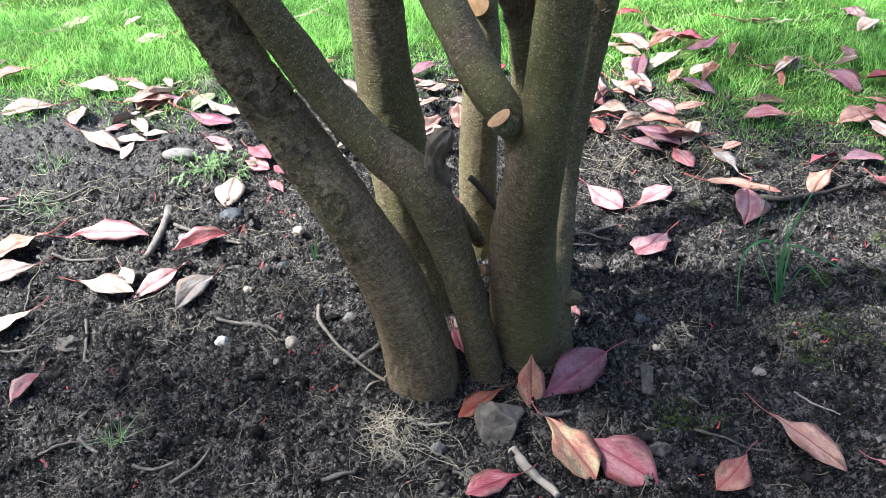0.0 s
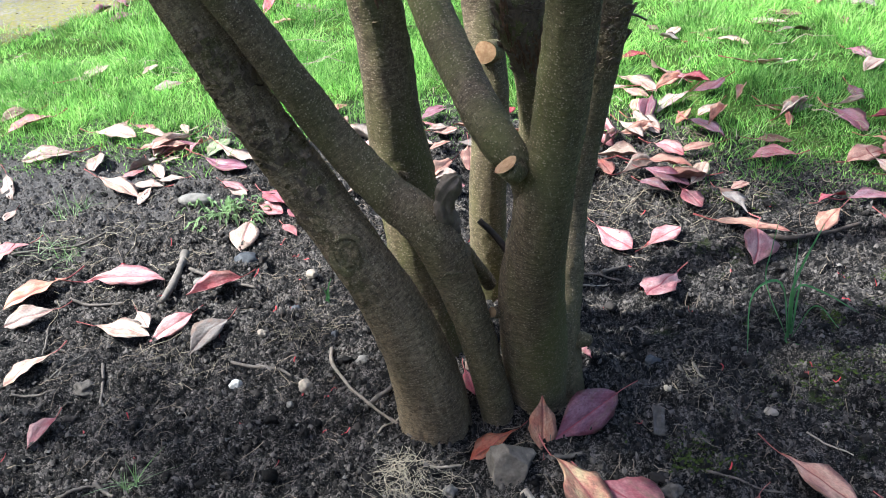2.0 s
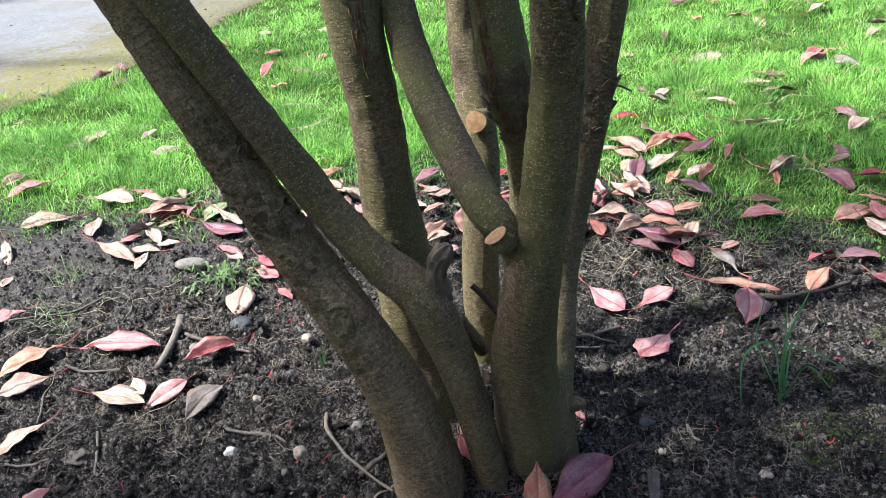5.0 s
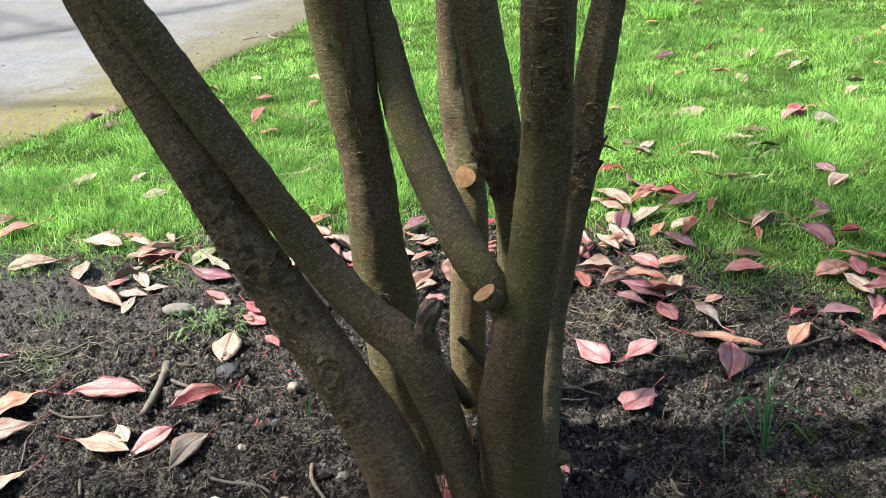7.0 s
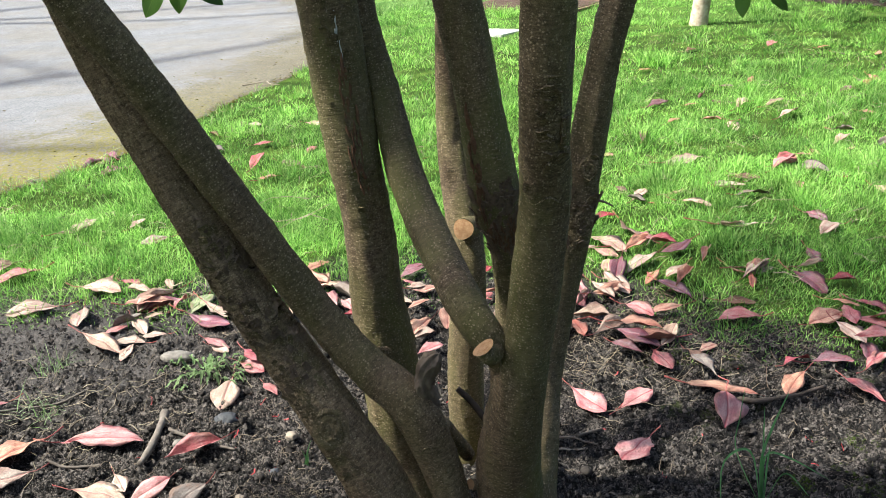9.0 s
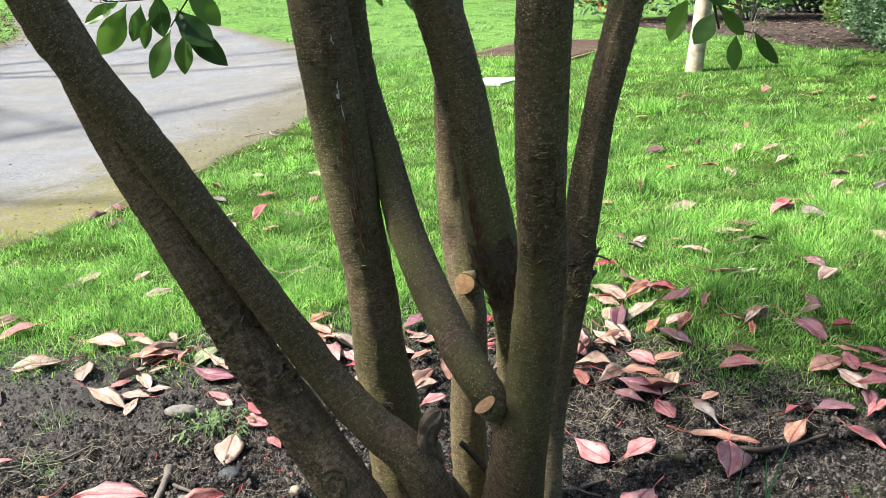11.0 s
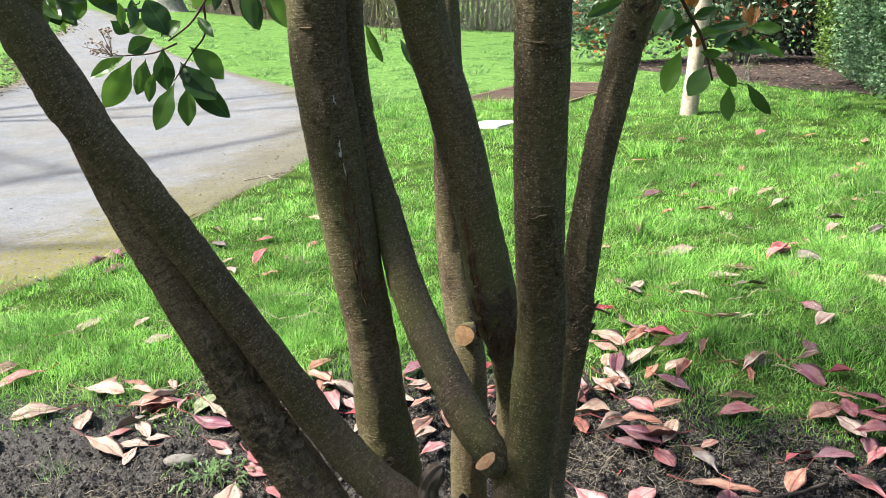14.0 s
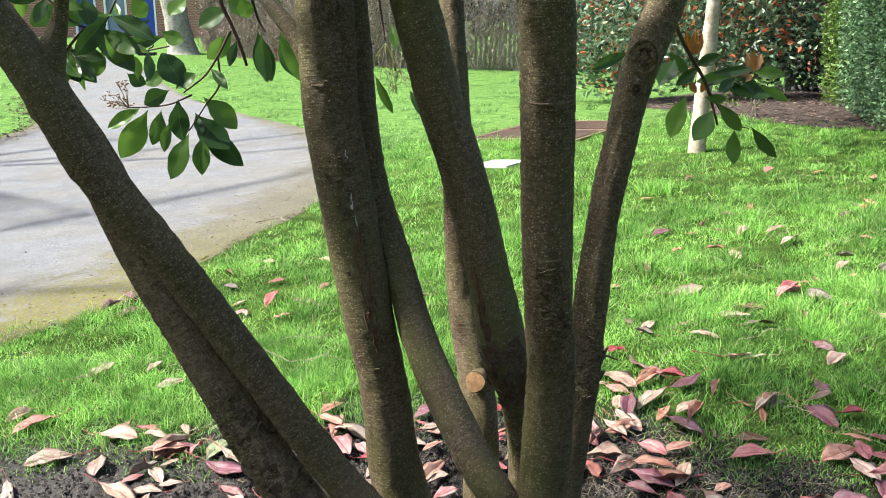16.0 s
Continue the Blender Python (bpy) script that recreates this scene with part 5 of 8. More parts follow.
def crown():
    rng = np.random.default_rng(12)
    hubs, n = [], 3300
    # hubs set sunward so their shade falls round the tree; few leaves over the rest
    for _ in range(100):
        a, r = rng.uniform(0, 2 * np.pi), np.sqrt(rng.random())
        hubs.append((-1.45 + 1.5 * r * np.cos(a), 2.55 + 1.35 * r * np.sin(a), rng.uniform(2.1, 3.2)))
    hubs = np.array(hubs)
    pick = hubs[rng.integers(0, len(hubs), n)] + rng.normal(size=(n, 3)) * (0.2, 0.2, 0.15)
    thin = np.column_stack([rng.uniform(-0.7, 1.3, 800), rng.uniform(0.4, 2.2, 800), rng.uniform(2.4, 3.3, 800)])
    # leaves added to shade the near soil, laid out by the ground they shade
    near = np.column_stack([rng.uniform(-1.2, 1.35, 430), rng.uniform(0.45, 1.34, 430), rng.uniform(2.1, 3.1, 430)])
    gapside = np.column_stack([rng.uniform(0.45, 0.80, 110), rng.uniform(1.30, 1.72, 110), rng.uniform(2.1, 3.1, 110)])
    # leaves added along the sun's rays to keep the slanting stem in shade
    shade_leaves = rng.random(130)
    shade_leaves = np.column_stack([0.52 + 0.13 * shade_leaves ** 1.3, 1.18 + 0.31 * shade_leaves, rng.uniform(2.4, 3.1, 130)]) + rng.normal(size=(130, 3)) * (0.022, 0.022, 0)
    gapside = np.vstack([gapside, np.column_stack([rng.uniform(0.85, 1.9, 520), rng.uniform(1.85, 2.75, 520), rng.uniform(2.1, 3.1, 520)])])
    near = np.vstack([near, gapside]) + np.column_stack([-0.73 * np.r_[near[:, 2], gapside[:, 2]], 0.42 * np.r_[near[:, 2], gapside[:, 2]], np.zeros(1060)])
    # one more leaf cluster added to shade the slanting stem
    shade_spray = np.array([-1.40, 2.09, 2.6]) + rng.normal(size=(110, 3)) * (0.11, 0.15, 0.12)
    # more added leaves, shading the leaning stems' foot and the limb behind them
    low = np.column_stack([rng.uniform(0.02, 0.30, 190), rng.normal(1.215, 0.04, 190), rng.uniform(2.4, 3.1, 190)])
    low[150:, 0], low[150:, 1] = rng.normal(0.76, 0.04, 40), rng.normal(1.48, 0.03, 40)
    shade_leaves = np.vstack([shade_leaves, low])
    shade_leaves += np.column_stack([-0.73 * shade_leaves[:, 2], 0.42 * shade_leaves[:, 2], np.zeros(320)])
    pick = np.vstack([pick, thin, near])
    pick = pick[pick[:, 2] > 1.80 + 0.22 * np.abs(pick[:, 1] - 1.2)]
    pick = np.vstack([pick, shade_leaves, shade_spray])
    # leaves are kept or dropped by u, w, the ground spot each one shades
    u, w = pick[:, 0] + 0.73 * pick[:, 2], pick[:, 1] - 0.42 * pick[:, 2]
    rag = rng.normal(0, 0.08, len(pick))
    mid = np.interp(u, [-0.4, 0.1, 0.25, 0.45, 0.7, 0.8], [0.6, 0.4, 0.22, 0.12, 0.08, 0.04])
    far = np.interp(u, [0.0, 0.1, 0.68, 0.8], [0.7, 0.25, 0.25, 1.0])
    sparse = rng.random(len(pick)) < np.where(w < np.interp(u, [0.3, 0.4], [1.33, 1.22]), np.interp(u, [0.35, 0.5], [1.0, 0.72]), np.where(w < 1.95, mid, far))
    # holes cut in the crown let sun reach the back stems
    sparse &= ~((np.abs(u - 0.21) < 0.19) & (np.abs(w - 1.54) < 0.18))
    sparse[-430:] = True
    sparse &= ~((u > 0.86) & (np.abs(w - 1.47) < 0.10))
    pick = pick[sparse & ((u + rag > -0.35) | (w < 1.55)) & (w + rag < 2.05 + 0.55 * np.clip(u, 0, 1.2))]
    # shifted along the sun's direction, so the shade stays on the same ground
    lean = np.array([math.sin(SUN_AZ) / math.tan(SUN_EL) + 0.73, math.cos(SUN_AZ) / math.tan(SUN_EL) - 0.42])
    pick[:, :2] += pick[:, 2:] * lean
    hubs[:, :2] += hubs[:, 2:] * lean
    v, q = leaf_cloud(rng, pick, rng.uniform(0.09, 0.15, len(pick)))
    tagged(tree_part("crown", mesh_from_arrays("crown", v, q, M_CROWN, False), "unseen crown of green leaves set out to shape the shade below"), kind="stuff")
    rods = []
    tips = [p[-1] for p in TRUNKS.values()]
    for h in hubs[::5]:
        t = min(tips, key=lambda p: np.linalg.norm(p[:3] - h))
        mid = (t[:3] + h) / 2 + (0, 0, 0.1)
        rods.append(tube_arrays(smooth_path([(*t[:3], 0.012), (*mid, 0.008), (*h, 0.003)], 8), 6))
    tagged(tree_part("branches", joined("branches", rods, M_BARK), "thin branches in the crown"), kind="stuff")


def crown_material():
    n = Nodes("crown_leaves")
    n.color(n.ramp(n.island(), (0.1, (0.030, 0.070, 0.014)), (0.9, (0.080, 0.150, 0.025)))).set(Roughness=0.5)
    return n.mat


M_CROWN = crown_material()
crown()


# ---- fallen leaves ----
lay("leaves on the bare soil", "dark soil", 0.0, [
    ("orange", "cup", 0.093, 1.168, 119, 0.112, 0.040, 0),
    ("straw", "curl", 0.130, 1.100, -145, 0.146, 0.068, 0),
    ("red", "flat", 0.193, 1.058, -129, 0.142, 0.076, 16),
    ("red", "flat", 0.098, 0.989, 108, 0.096, 0.048, 16),
    ("tan", "cup", 0.508, 1.103, -143, 0.150, 0.050, 0),
    ("orange", "curl", 0.455, 1.024, 141, 0.101, 0.051, 0),
    ("pink", "flat", 0.634, 0.995, -141, 0.070, 0.035, 16),
    ("pink", "fold", -0.792, 1.309, 160, 0.081, 0.041, 16),
    ("cream", "cup", -0.866, 1.500, 138, 0.118, 0.059, 16),
    ("tan", "cup", -0.946, 1.787, 122, 0.158, 0.079, 16),
    ("pink", "cup", -0.921, 1.785, -94, 0.221, 0.062, 20),
    ("cream", "cup", -0.931, 1.678, 118, 0.120, 0.060, 16),
    ("cream", "cup", -0.829, 1.614, -108, 0.149, 0.062, 0),
    ("cream", "flat", -0.740, 1.650, -143, 0.076, 0.038, 16),
    ("pink", "cup", -0.602, 1.612, 132, 0.108, 0.054, 16),
])
lay("leaves on the bare soil", "dark soil", 0.0, [
    ("grey", "curl", -0.513, 1.575, 145, 0.118, 0.059, 16),
    ("pink", "fold", -0.513, 1.729, 119, 0.132, 0.044, 0),
    ("cream", "flat", -0.551, 2.044, 178, 0.152, 0.076, 16),
    ("red", "flat", -0.551, 2.171, -141, 0.132, 0.066, 0),
    ("pink", "flat", -0.550, 2.095, -119, 0.090, 0.045, 16),
    ("pink", "flat", -0.464, 2.014, -139, 0.070, 0.035, 16),
    ("red", "flat", -0.400, 2.021, 56, 0.071, 0.035, 16),
    ("cream", "flat", -1.406, 2.455, -149, 0.186, 0.060, 20),
    ("cream", "flat", -1.273, 2.222, -176, 0.084, 0.042, 16),
    ("pink", "flat", -0.682, 2.270, -119, 0.092, 0.046, 16),
    ("cream", "flat", 0.015, 1.347, 153, 0.035, 0.018, 16),
    ("pink", "flat", 0.215, 1.361, -155, 0.038, 0.019, 16),
    ("red", "flat", -0.007, 1.317, -163, 0.071, 0.035, 0),
    ("pink", "cup", -1.114, 1.975, 118, 0.110, 0.055, 16),
    ("cream", "flat", -1.153, 1.928, 129, 0.070, 0.035, 16),
])
lay("leaves on the bare soil", "damp soil", 0.0, [
    ("cream", "cup", -1.215, 2.570, 109, 0.173, 0.086, 16),
    ("cream", "flat", -1.147, 2.569, -162, 0.196, 0.079, 0),
    ("cream", "cup", -1.075, 2.344, -126, 0.192, 0.079, 0),
    ("pink", "flat", -0.935, 2.398, 127, 0.089, 0.044, 16),
    ("cream", "cup", -0.951, 2.439, -144, 0.129, 0.057, 0),
    ("cream", "flat", -0.844, 2.448, 103, 0.070, 0.035, 16),
    ("cream", "flat", -0.798, 2.313, 89, 0.082, 0.041, 16),
    ("cream", "flat", -0.888, 2.274, 166, 0.086, 0.043, 16),
    ("cream", "flat", -0.846, 2.266, 69, 0.116, 0.058, 16),
    ("purple", "fold", -0.816, 2.539, 112, 0.145, 0.072, 16),
    ("cream", "fold", -0.852, 2.644, 142, 0.179, 0.070, 0),
    ("green", "flat", -0.746, 2.599, 176, 0.176, 0.086, 0),
    ("cream", "arch", -0.747, 2.508, -135, 0.197, 0.063, 0),
    ("purple", "arch", -0.786, 2.417, -118, 0.194, 0.080, 0),
    ("cream", "flat", -0.669, 2.254, -122, 0.086, 0.043, 16),
])
lay("leaves along the lawn border", "turf", 0.012, [
    ("cream", "cup", -1.211, 2.682, -110, 0.183, 0.091, 20),
    ("tan", "flat", -1.117, 2.787, 167, 0.123, 0.061, 16),
    ("pink", "flat", -1.068, 2.706, -111, 0.094, 0.047, 16),
    ("cream", "fold", -0.919, 2.605, 82, 0.103, 0.051, 16),
    ("pink", "cup", -1.410, 2.864, 126, 0.186, 0.093, 20),
    ("brown", "curl", -1.500, 2.944, 120, 0.133, 0.067, 16),
    ("cream", "arch", -1.491, 3.190, -46, 0.181, 0.088, 20),
    ("cream", "flat", -1.216, 3.226, -24, 0.105, 0.052, 16),
    ("cream", "flat", -1.010, 3.122, 113, 0.122, 0.061, 16),
    ("tan", "flat", -0.450, 2.676, -40, 0.124, 0.061, 0),
    ("tan", "cup", -0.438, 2.656, -130, 0.155, 0.054, 0),
    ("cream", "cup", -0.403, 2.572, -111, 0.136, 0.068, 16),
    ("pink", "cup", -0.373, 2.504, -155, 0.169, 0.078, 0),
    ("pink", "curl", -0.301, 2.425, -146, 0.101, 0.051, 16),
    ("red", "fold", -0.286, 2.330, -112, 0.070, 0.035, 16),
])
lay("leaves along the lawn border", "soil", 0.012, [
    ("cream", "flat", -0.251, 2.218, -26, 0.070, 0.034, 16),
    ("purple", "cup", -0.121, 2.593, -56, 0.110, 0.055, 16),
    ("pink", "flat", -0.105, 2.556, -138, 0.082, 0.041, 16),
    ("tan", "arch", -0.086, 2.462, -79, 0.087, 0.043, 16),
    ("tan", "flat", -0.090, 2.334, -49, 0.088, 0.044, 16),
    ("cream", "fold", -0.075, 2.162, -60, 0.081, 0.041, 0),
    ("pink", "cup", -0.063, 2.069, -58, 0.095, 0.048, 16),
    ("red", "flat", 0.148, 2.557, -34, 0.065, 0.033, 16),
    ("pink", "flat", 0.146, 2.357, -21, 0.077, 0.034, 0),
    ("cream", "cup", -0.100, 2.489, -86, 0.070, 0.035, 16),
    ("purple", "cup", -0.114, 2.570, -63, 0.095, 0.048, 16),
    ("cream", "fold", 0.374, 2.240, -108, 0.127, 0.064, 0),
    ("orange", "flat", 0.379, 2.210, -166, 0.114, 0.055, 0),
    ("grey", "curl", 0.330, 2.108, -30, 0.090, 0.045, 16),
    ("cream", "fold", 0.420, 2.090, -57, 0.122, 0.043, 0),
])
lay("leaves heaped at the lawn border", "turf", 0.022, [
    ("red", "cup", 0.564, 2.959, -76, 0.113, 0.057, 16),
    ("brown", "arch", 0.671, 2.940, -167, 0.173, 0.055, 0),
    ("cream", "cup", 0.528, 2.800, -139, 0.176, 0.088, 16),
    ("tan", "flat", 0.528, 2.707, -135, 0.111, 0.056, 16),
    ("tan", "cup", 0.639, 2.668, -47, 0.166, 0.058, 0),
    ("red", "fold", 0.716, 2.749, -120, 0.113, 0.056, 16),
    ("purple", "arch", 0.862, 2.690, 125, 0.162, 0.067, 0),
    ("cream", "cup", 0.742, 2.635, 134, 0.187, 0.080, 20),
    ("purple", "curl", 0.612, 2.606, 161, 0.181, 0.065, 20),
    ("cream", "flat", 0.801, 2.522, 137, 0.128, 0.061, 0),
    ("purple", "cup", 0.677, 2.420, -153, 0.168, 0.080, 0),
    ("cream", "cup", 0.474, 2.434, -153, 0.123, 0.061, 16),
    ("cream", "curl", 0.509, 2.460, -141, 0.127, 0.064, 16),
    ("pink", "cup", 0.418, 2.465, -172, 0.168, 0.055, 0),
    ("brown", "fold", 0.395, 2.255, -37, 0.116, 0.037, 0),
])
lay("leaves heaped at the lawn border", "turf", 0.016, [
    ("pink", "curl", 0.534, 2.285, -134, 0.118, 0.059, 16),
    ("tan", "cup", 0.722, 2.243, 110, 0.116, 0.057, 0),
    ("brown", "flat", 0.817, 2.267, -106, 0.109, 0.054, 16),
    ("pink", "cup", 0.904, 2.153, 89, 0.131, 0.066, 0),
    ("tan", "curl", 1.063, 2.503, 130, 0.129, 0.053, 0),
    ("purple", "cup", 1.086, 2.430, -158, 0.167, 0.084, 16),
    ("red", "fold", 1.172, 2.346, -93, 0.084, 0.042, 16),
    ("purple", "flat", 1.211, 2.599, 174, 0.126, 0.055, 0),
    ("tan", "cup", 1.010, 2.089, -67, 0.131, 0.066, 0),
    ("pink", "flat", 1.151, 2.194, 169, 0.127, 0.057, 0),
    ("purple", "curl", 0.476, 2.114, -128, 0.143, 0.071, 0),
    ("tan", "fold", 0.645, 2.063, 91, 0.142, 0.052, 0),
    ("purple", "fold", 0.462, 2.042, -123, 0.087, 0.043, 0),
    ("pink", "flat", 0.566, 2.025, -168, 0.120, 0.054, 0),
    ("grey", "cup", 0.685, 1.846, 24, 0.106, 0.053, 16),
])
lay("leaves on the mossy soil", "mossy soil", 0.004, [
    ("tan", "flat", 0.678, 1.989, -62, 0.066, 0.033, 0),
    ("brown", "curl", 0.647, 2.005, -148, 0.070, 0.035, 16),
    ("red", "curl", 0.850, 1.873, -62, 0.095, 0.048, 16),
    ("purple", "cup", 0.917, 1.889, -92, 0.117, 0.057, 0),
    ("tan", "flat", 0.904, 1.854, 132, 0.108, 0.054, 16),
    ("pink", "cup", 0.984, 1.816, -148, 0.106, 0.053, 16),
    ("pink", "flat", 1.042, 1.844, -50, 0.129, 0.044, 0),
    ("tan", "flat", 0.600, 1.835, -110, 0.185, 0.046, 0),
    ("pink", "cup", 0.680, 1.778, 168, 0.112, 0.086, 40),
    ("pink", "arch", 0.317, 1.861, -146, 0.139, 0.070, 0),
    ("pink", "flat", 0.419, 1.749, -58, 0.113, 0.057, 16),
    ("pink", "flat", 0.468, 1.635, 138, 0.122, 0.096, 20),
    ("red", "cup", 1.196, 2.231, -139, 0.112, 0.056, 16),
    ("purple", "cup", 1.111, 2.006, 169, 0.118, 0.044, 0),
    ("cream", "curl", 1.083, 2.470, 101, 0.099, 0.050, 16),
])
lay("leaves scattered on the lawn", "mown grass", 0.011, [
    ("purple", "cup", 1.337, 2.939, -150, 0.118, 0.059, 16),
    ("cream", "curl", 1.427, 2.778, 116, 0.129, 0.065, 16),
    ("cream", "arch", 1.002, 2.834, -90, 0.143, 0.069, 0),
    ("cream", "flat", 0.763, 3.143, -37, 0.161, 0.054, 0),
    ("brown", "flat", 0.744, 3.353, -150, 0.077, 0.038, 16),
    ("cream", "flat", 1.124, 3.251, -125, 0.112, 0.056, 16),
    ("cream", "arch", 0.988, 3.573, -76, 0.185, 0.089, 20),
    ("pink", "curl", 1.402, 3.395, -48, 0.188, 0.088, 20),
    ("cream", "cup", 1.701, 3.157, -163, 0.129, 0.065, 16),
    ("cream", "flat", 1.224, 3.282, 94, 0.107, 0.053, 16),
    ("pink", "cup", -0.864, 3.956, -8, 0.227, 0.077, 20),
    ("purple", "flat", -0.742, 4.057, -126, 0.181, 0.091, 20),
    ("pink", "flat", -0.929, 4.390, -72, 0.104, 0.052, 16),
    ("cream", "flat", -1.064, 4.873, -101, 0.102, 0.051, 16),
    ("pink", "flat", -0.624, 4.143, -12, 0.162, 0.055, 0),
])
lay("leaves scattered on the lawn", "mown grass", 0.011, [
    ("pink", "flat", -1.018, 3.893, -68, 0.095, 0.047, 16),
    ("grey", "flat", -1.168, 4.424, -137, 0.139, 0.070, 0),
    ("cream", "flat", -0.714, 4.813, -116, 0.117, 0.059, 16),
    ("purple", "fold", -1.745, 4.144, -35, 0.142, 0.071, 16),
    ("purple", "cup", -1.511, 4.135, 120, 0.133, 0.067, 16),
    ("brown", "flat", -1.621, 4.221, 47, 0.119, 0.059, 16),
    ("purple", "flat", -1.616, 4.295, 34, 0.177, 0.057, 0),
    ("purple", "flat", 1.176, 4.586, -56, 0.170, 0.085, 16),
    ("tan", "flat", 1.377, 4.562, -78, 0.084, 0.042, 16),
    ("cream", "cup", 1.596, 4.418, -40, 0.194, 0.062, 20),
    ("cream", "flat", 1.755, 4.426, -53, 0.185, 0.070, 20),
    ("cream", "curl", 1.731, 4.180, -53, 0.188, 0.074, 20),
    ("cream", "flat", 1.479, 4.202, -174, 0.152, 0.076, 16),
    ("tan", "flat", 1.178, 4.205, -43, 0.143, 0.056, 0),
    ("cream", "cup", 1.782, 3.679, -46, 0.189, 0.060, 20),
])
lay("leaves scattered on the lawn", "mown grass", 0.011, [
    ("red", "flat", 1.666, 3.660, -164, 0.086, 0.043, 16),
    ("pink", "flat", 2.387, 6.088, -40, 0.184, 0.092, 20),
    ("tan", "flat", 2.607, 5.062, -178, 0.141, 0.070, 16),
    ("pink", "cup", 1.427, 3.458, -53, 0.178, 0.089, 16),
    ("brown", "flat", 1.236, 3.358, -105, 0.118, 0.059, 16),
    ("cream", "flat", 1.138, 3.277, -101, 0.115, 0.058, 16),
    ("tan", "flat", 2.170, 4.263, -126, 0.095, 0.047, 16),
    ("grey", "flat", 2.325, 4.365, -126, 0.097, 0.049, 16),
    ("purple", "flat", 1.683, 4.971, -102, 0.101, 0.050, 16),
    ("red", "flat", 1.872, 5.041, -80, 0.072, 0.036, 16),
    ("tan", "flat", 2.712, 5.986, -66, 0.124, 0.062, 16),
    ("brown", "flat", 1.808, 6.092, -56, 0.127, 0.064, 16),
    ("tan", "flat", 1.348, 5.558, -92, 0.113, 0.056, 16),
    ("grey", "flat", 2.745, 5.827, -156, 0.113, 0.056, 16),
    ("tan", "flat", 1.805, 3.599, -56, 0.090, 0.045, 0),
])

def strew(group, where, lift, n, seed, spots, kinds):
    """More leaves of the same fall, thickest round the given spots (x, y, spread)."""
    rnd = random.Random(seed)
    rows = []
    for _ in range(n):
        x, y, sp = rnd.choice(spots)
        ln = rnd.uniform(0.10, 0.18)
        rows.append((rnd.choice(kinds), rnd.choice(SHAPES), rnd.gauss(x, sp), rnd.gauss(y, sp * 0.6), rnd.uniform(-180, 180), ln, ln * rnd.uniform(0.28, 0.40), rnd.uniform(-6, 16)))
    lay(group, where, lift, rows)


strew("leaves heaped at the lawn border", "turf", 0.020, 30, 41, [(0.45, 2.35, 0.16), (0.62, 2.6, 0.2), (0.55, 2.15, 0.14), (0.9, 2.45, 0.25), (1.2, 2.2, 0.18)], ["pink", "tan", "cream", "tan", "pink", "cream", "orange", "tan"])
strew("leaves along the lawn border", "soil", 0.008, 22, 42, [(-0.25, 2.5, 0.16), (-0.9, 2.45, 0.2), (0.05, 2.35, 0.12)], ["cream", "pink", "tan", "cream", "grey"])
strew("leaves scattered on the lawn", "mown grass", 0.010, 46, 43, [(1.5, 3.4, 0.7), (2.2, 4.4, 0.9), (1.0, 3.0, 0.4), (-0.9, 4.0, 0.6), (2.6, 3.6, 0.5)], ["cream", "tan", "brown", "purple", "grey", "tan"])


def propped_leaf(kind, shape, base, tip, w, nrm, label):
    """A leaf that leans on something, from its base to its tip, its face along nrm."""
    way = Vector(tip) - Vector(base)
    ln = way.length
    way.normalize()
    n = Vector(nrm)
    n = (n - way * n.dot(way)).normalized()
    m = Matrix((way.cross(n), way, n)).transposed().to_4x4()
    fallen_leaf(kind, shape, Matrix.Translation(base) @ m, w, ln, label, "leaves at the foot of the tree", 0)


propped_leaf("tan", "flat", (0.122, 1.113, 0.052), (0.121, 1.178, 0.118), 0.050, (0.1, -0.8, 0.7), "tan and salmon fallen leaf upright against the trunk")
propped_leaf("purple", "flat", (0.262, 1.225, 0.084), (0.139, 1.125, 0.066), 0.074, (0.20, -0.55, 1), "broad dull purple fallen leaf beside the trunk")


# ---- sticks ----
M_STICK = {"thick": plain_material("stick_grey_brown", (0.10, 0.082, 0.066), (0.19, 0.165, 0.14), 50), "thin": plain_material("twig_brown", (0.065, 0.052, 0.042), (0.155, 0.13, 0.108), 60),
           "root": plain_material("root_pale_brown", (0.13, 0.10, 0.075), (0.22, 0.18, 0.14), 60), "pale": plain_material("stick_bleached", (0.25, 0.20, 0.15), (0.40, 0.345, 0.27), 60), "dark": plain_material("stick_dark", (0.05, 0.037, 0.028), (0.11, 0.085, 0.065), 50)}
STICK_LOOK = {"thick": "thick grey-brown fallen stick on bare soil", "thin": "thin brown twig lying on bare soil", "root": "bent pale root looping over the soil", "pale": "bleached straw-coloured stick on the soil", "dark": "dark bent stick at the lawn border"}
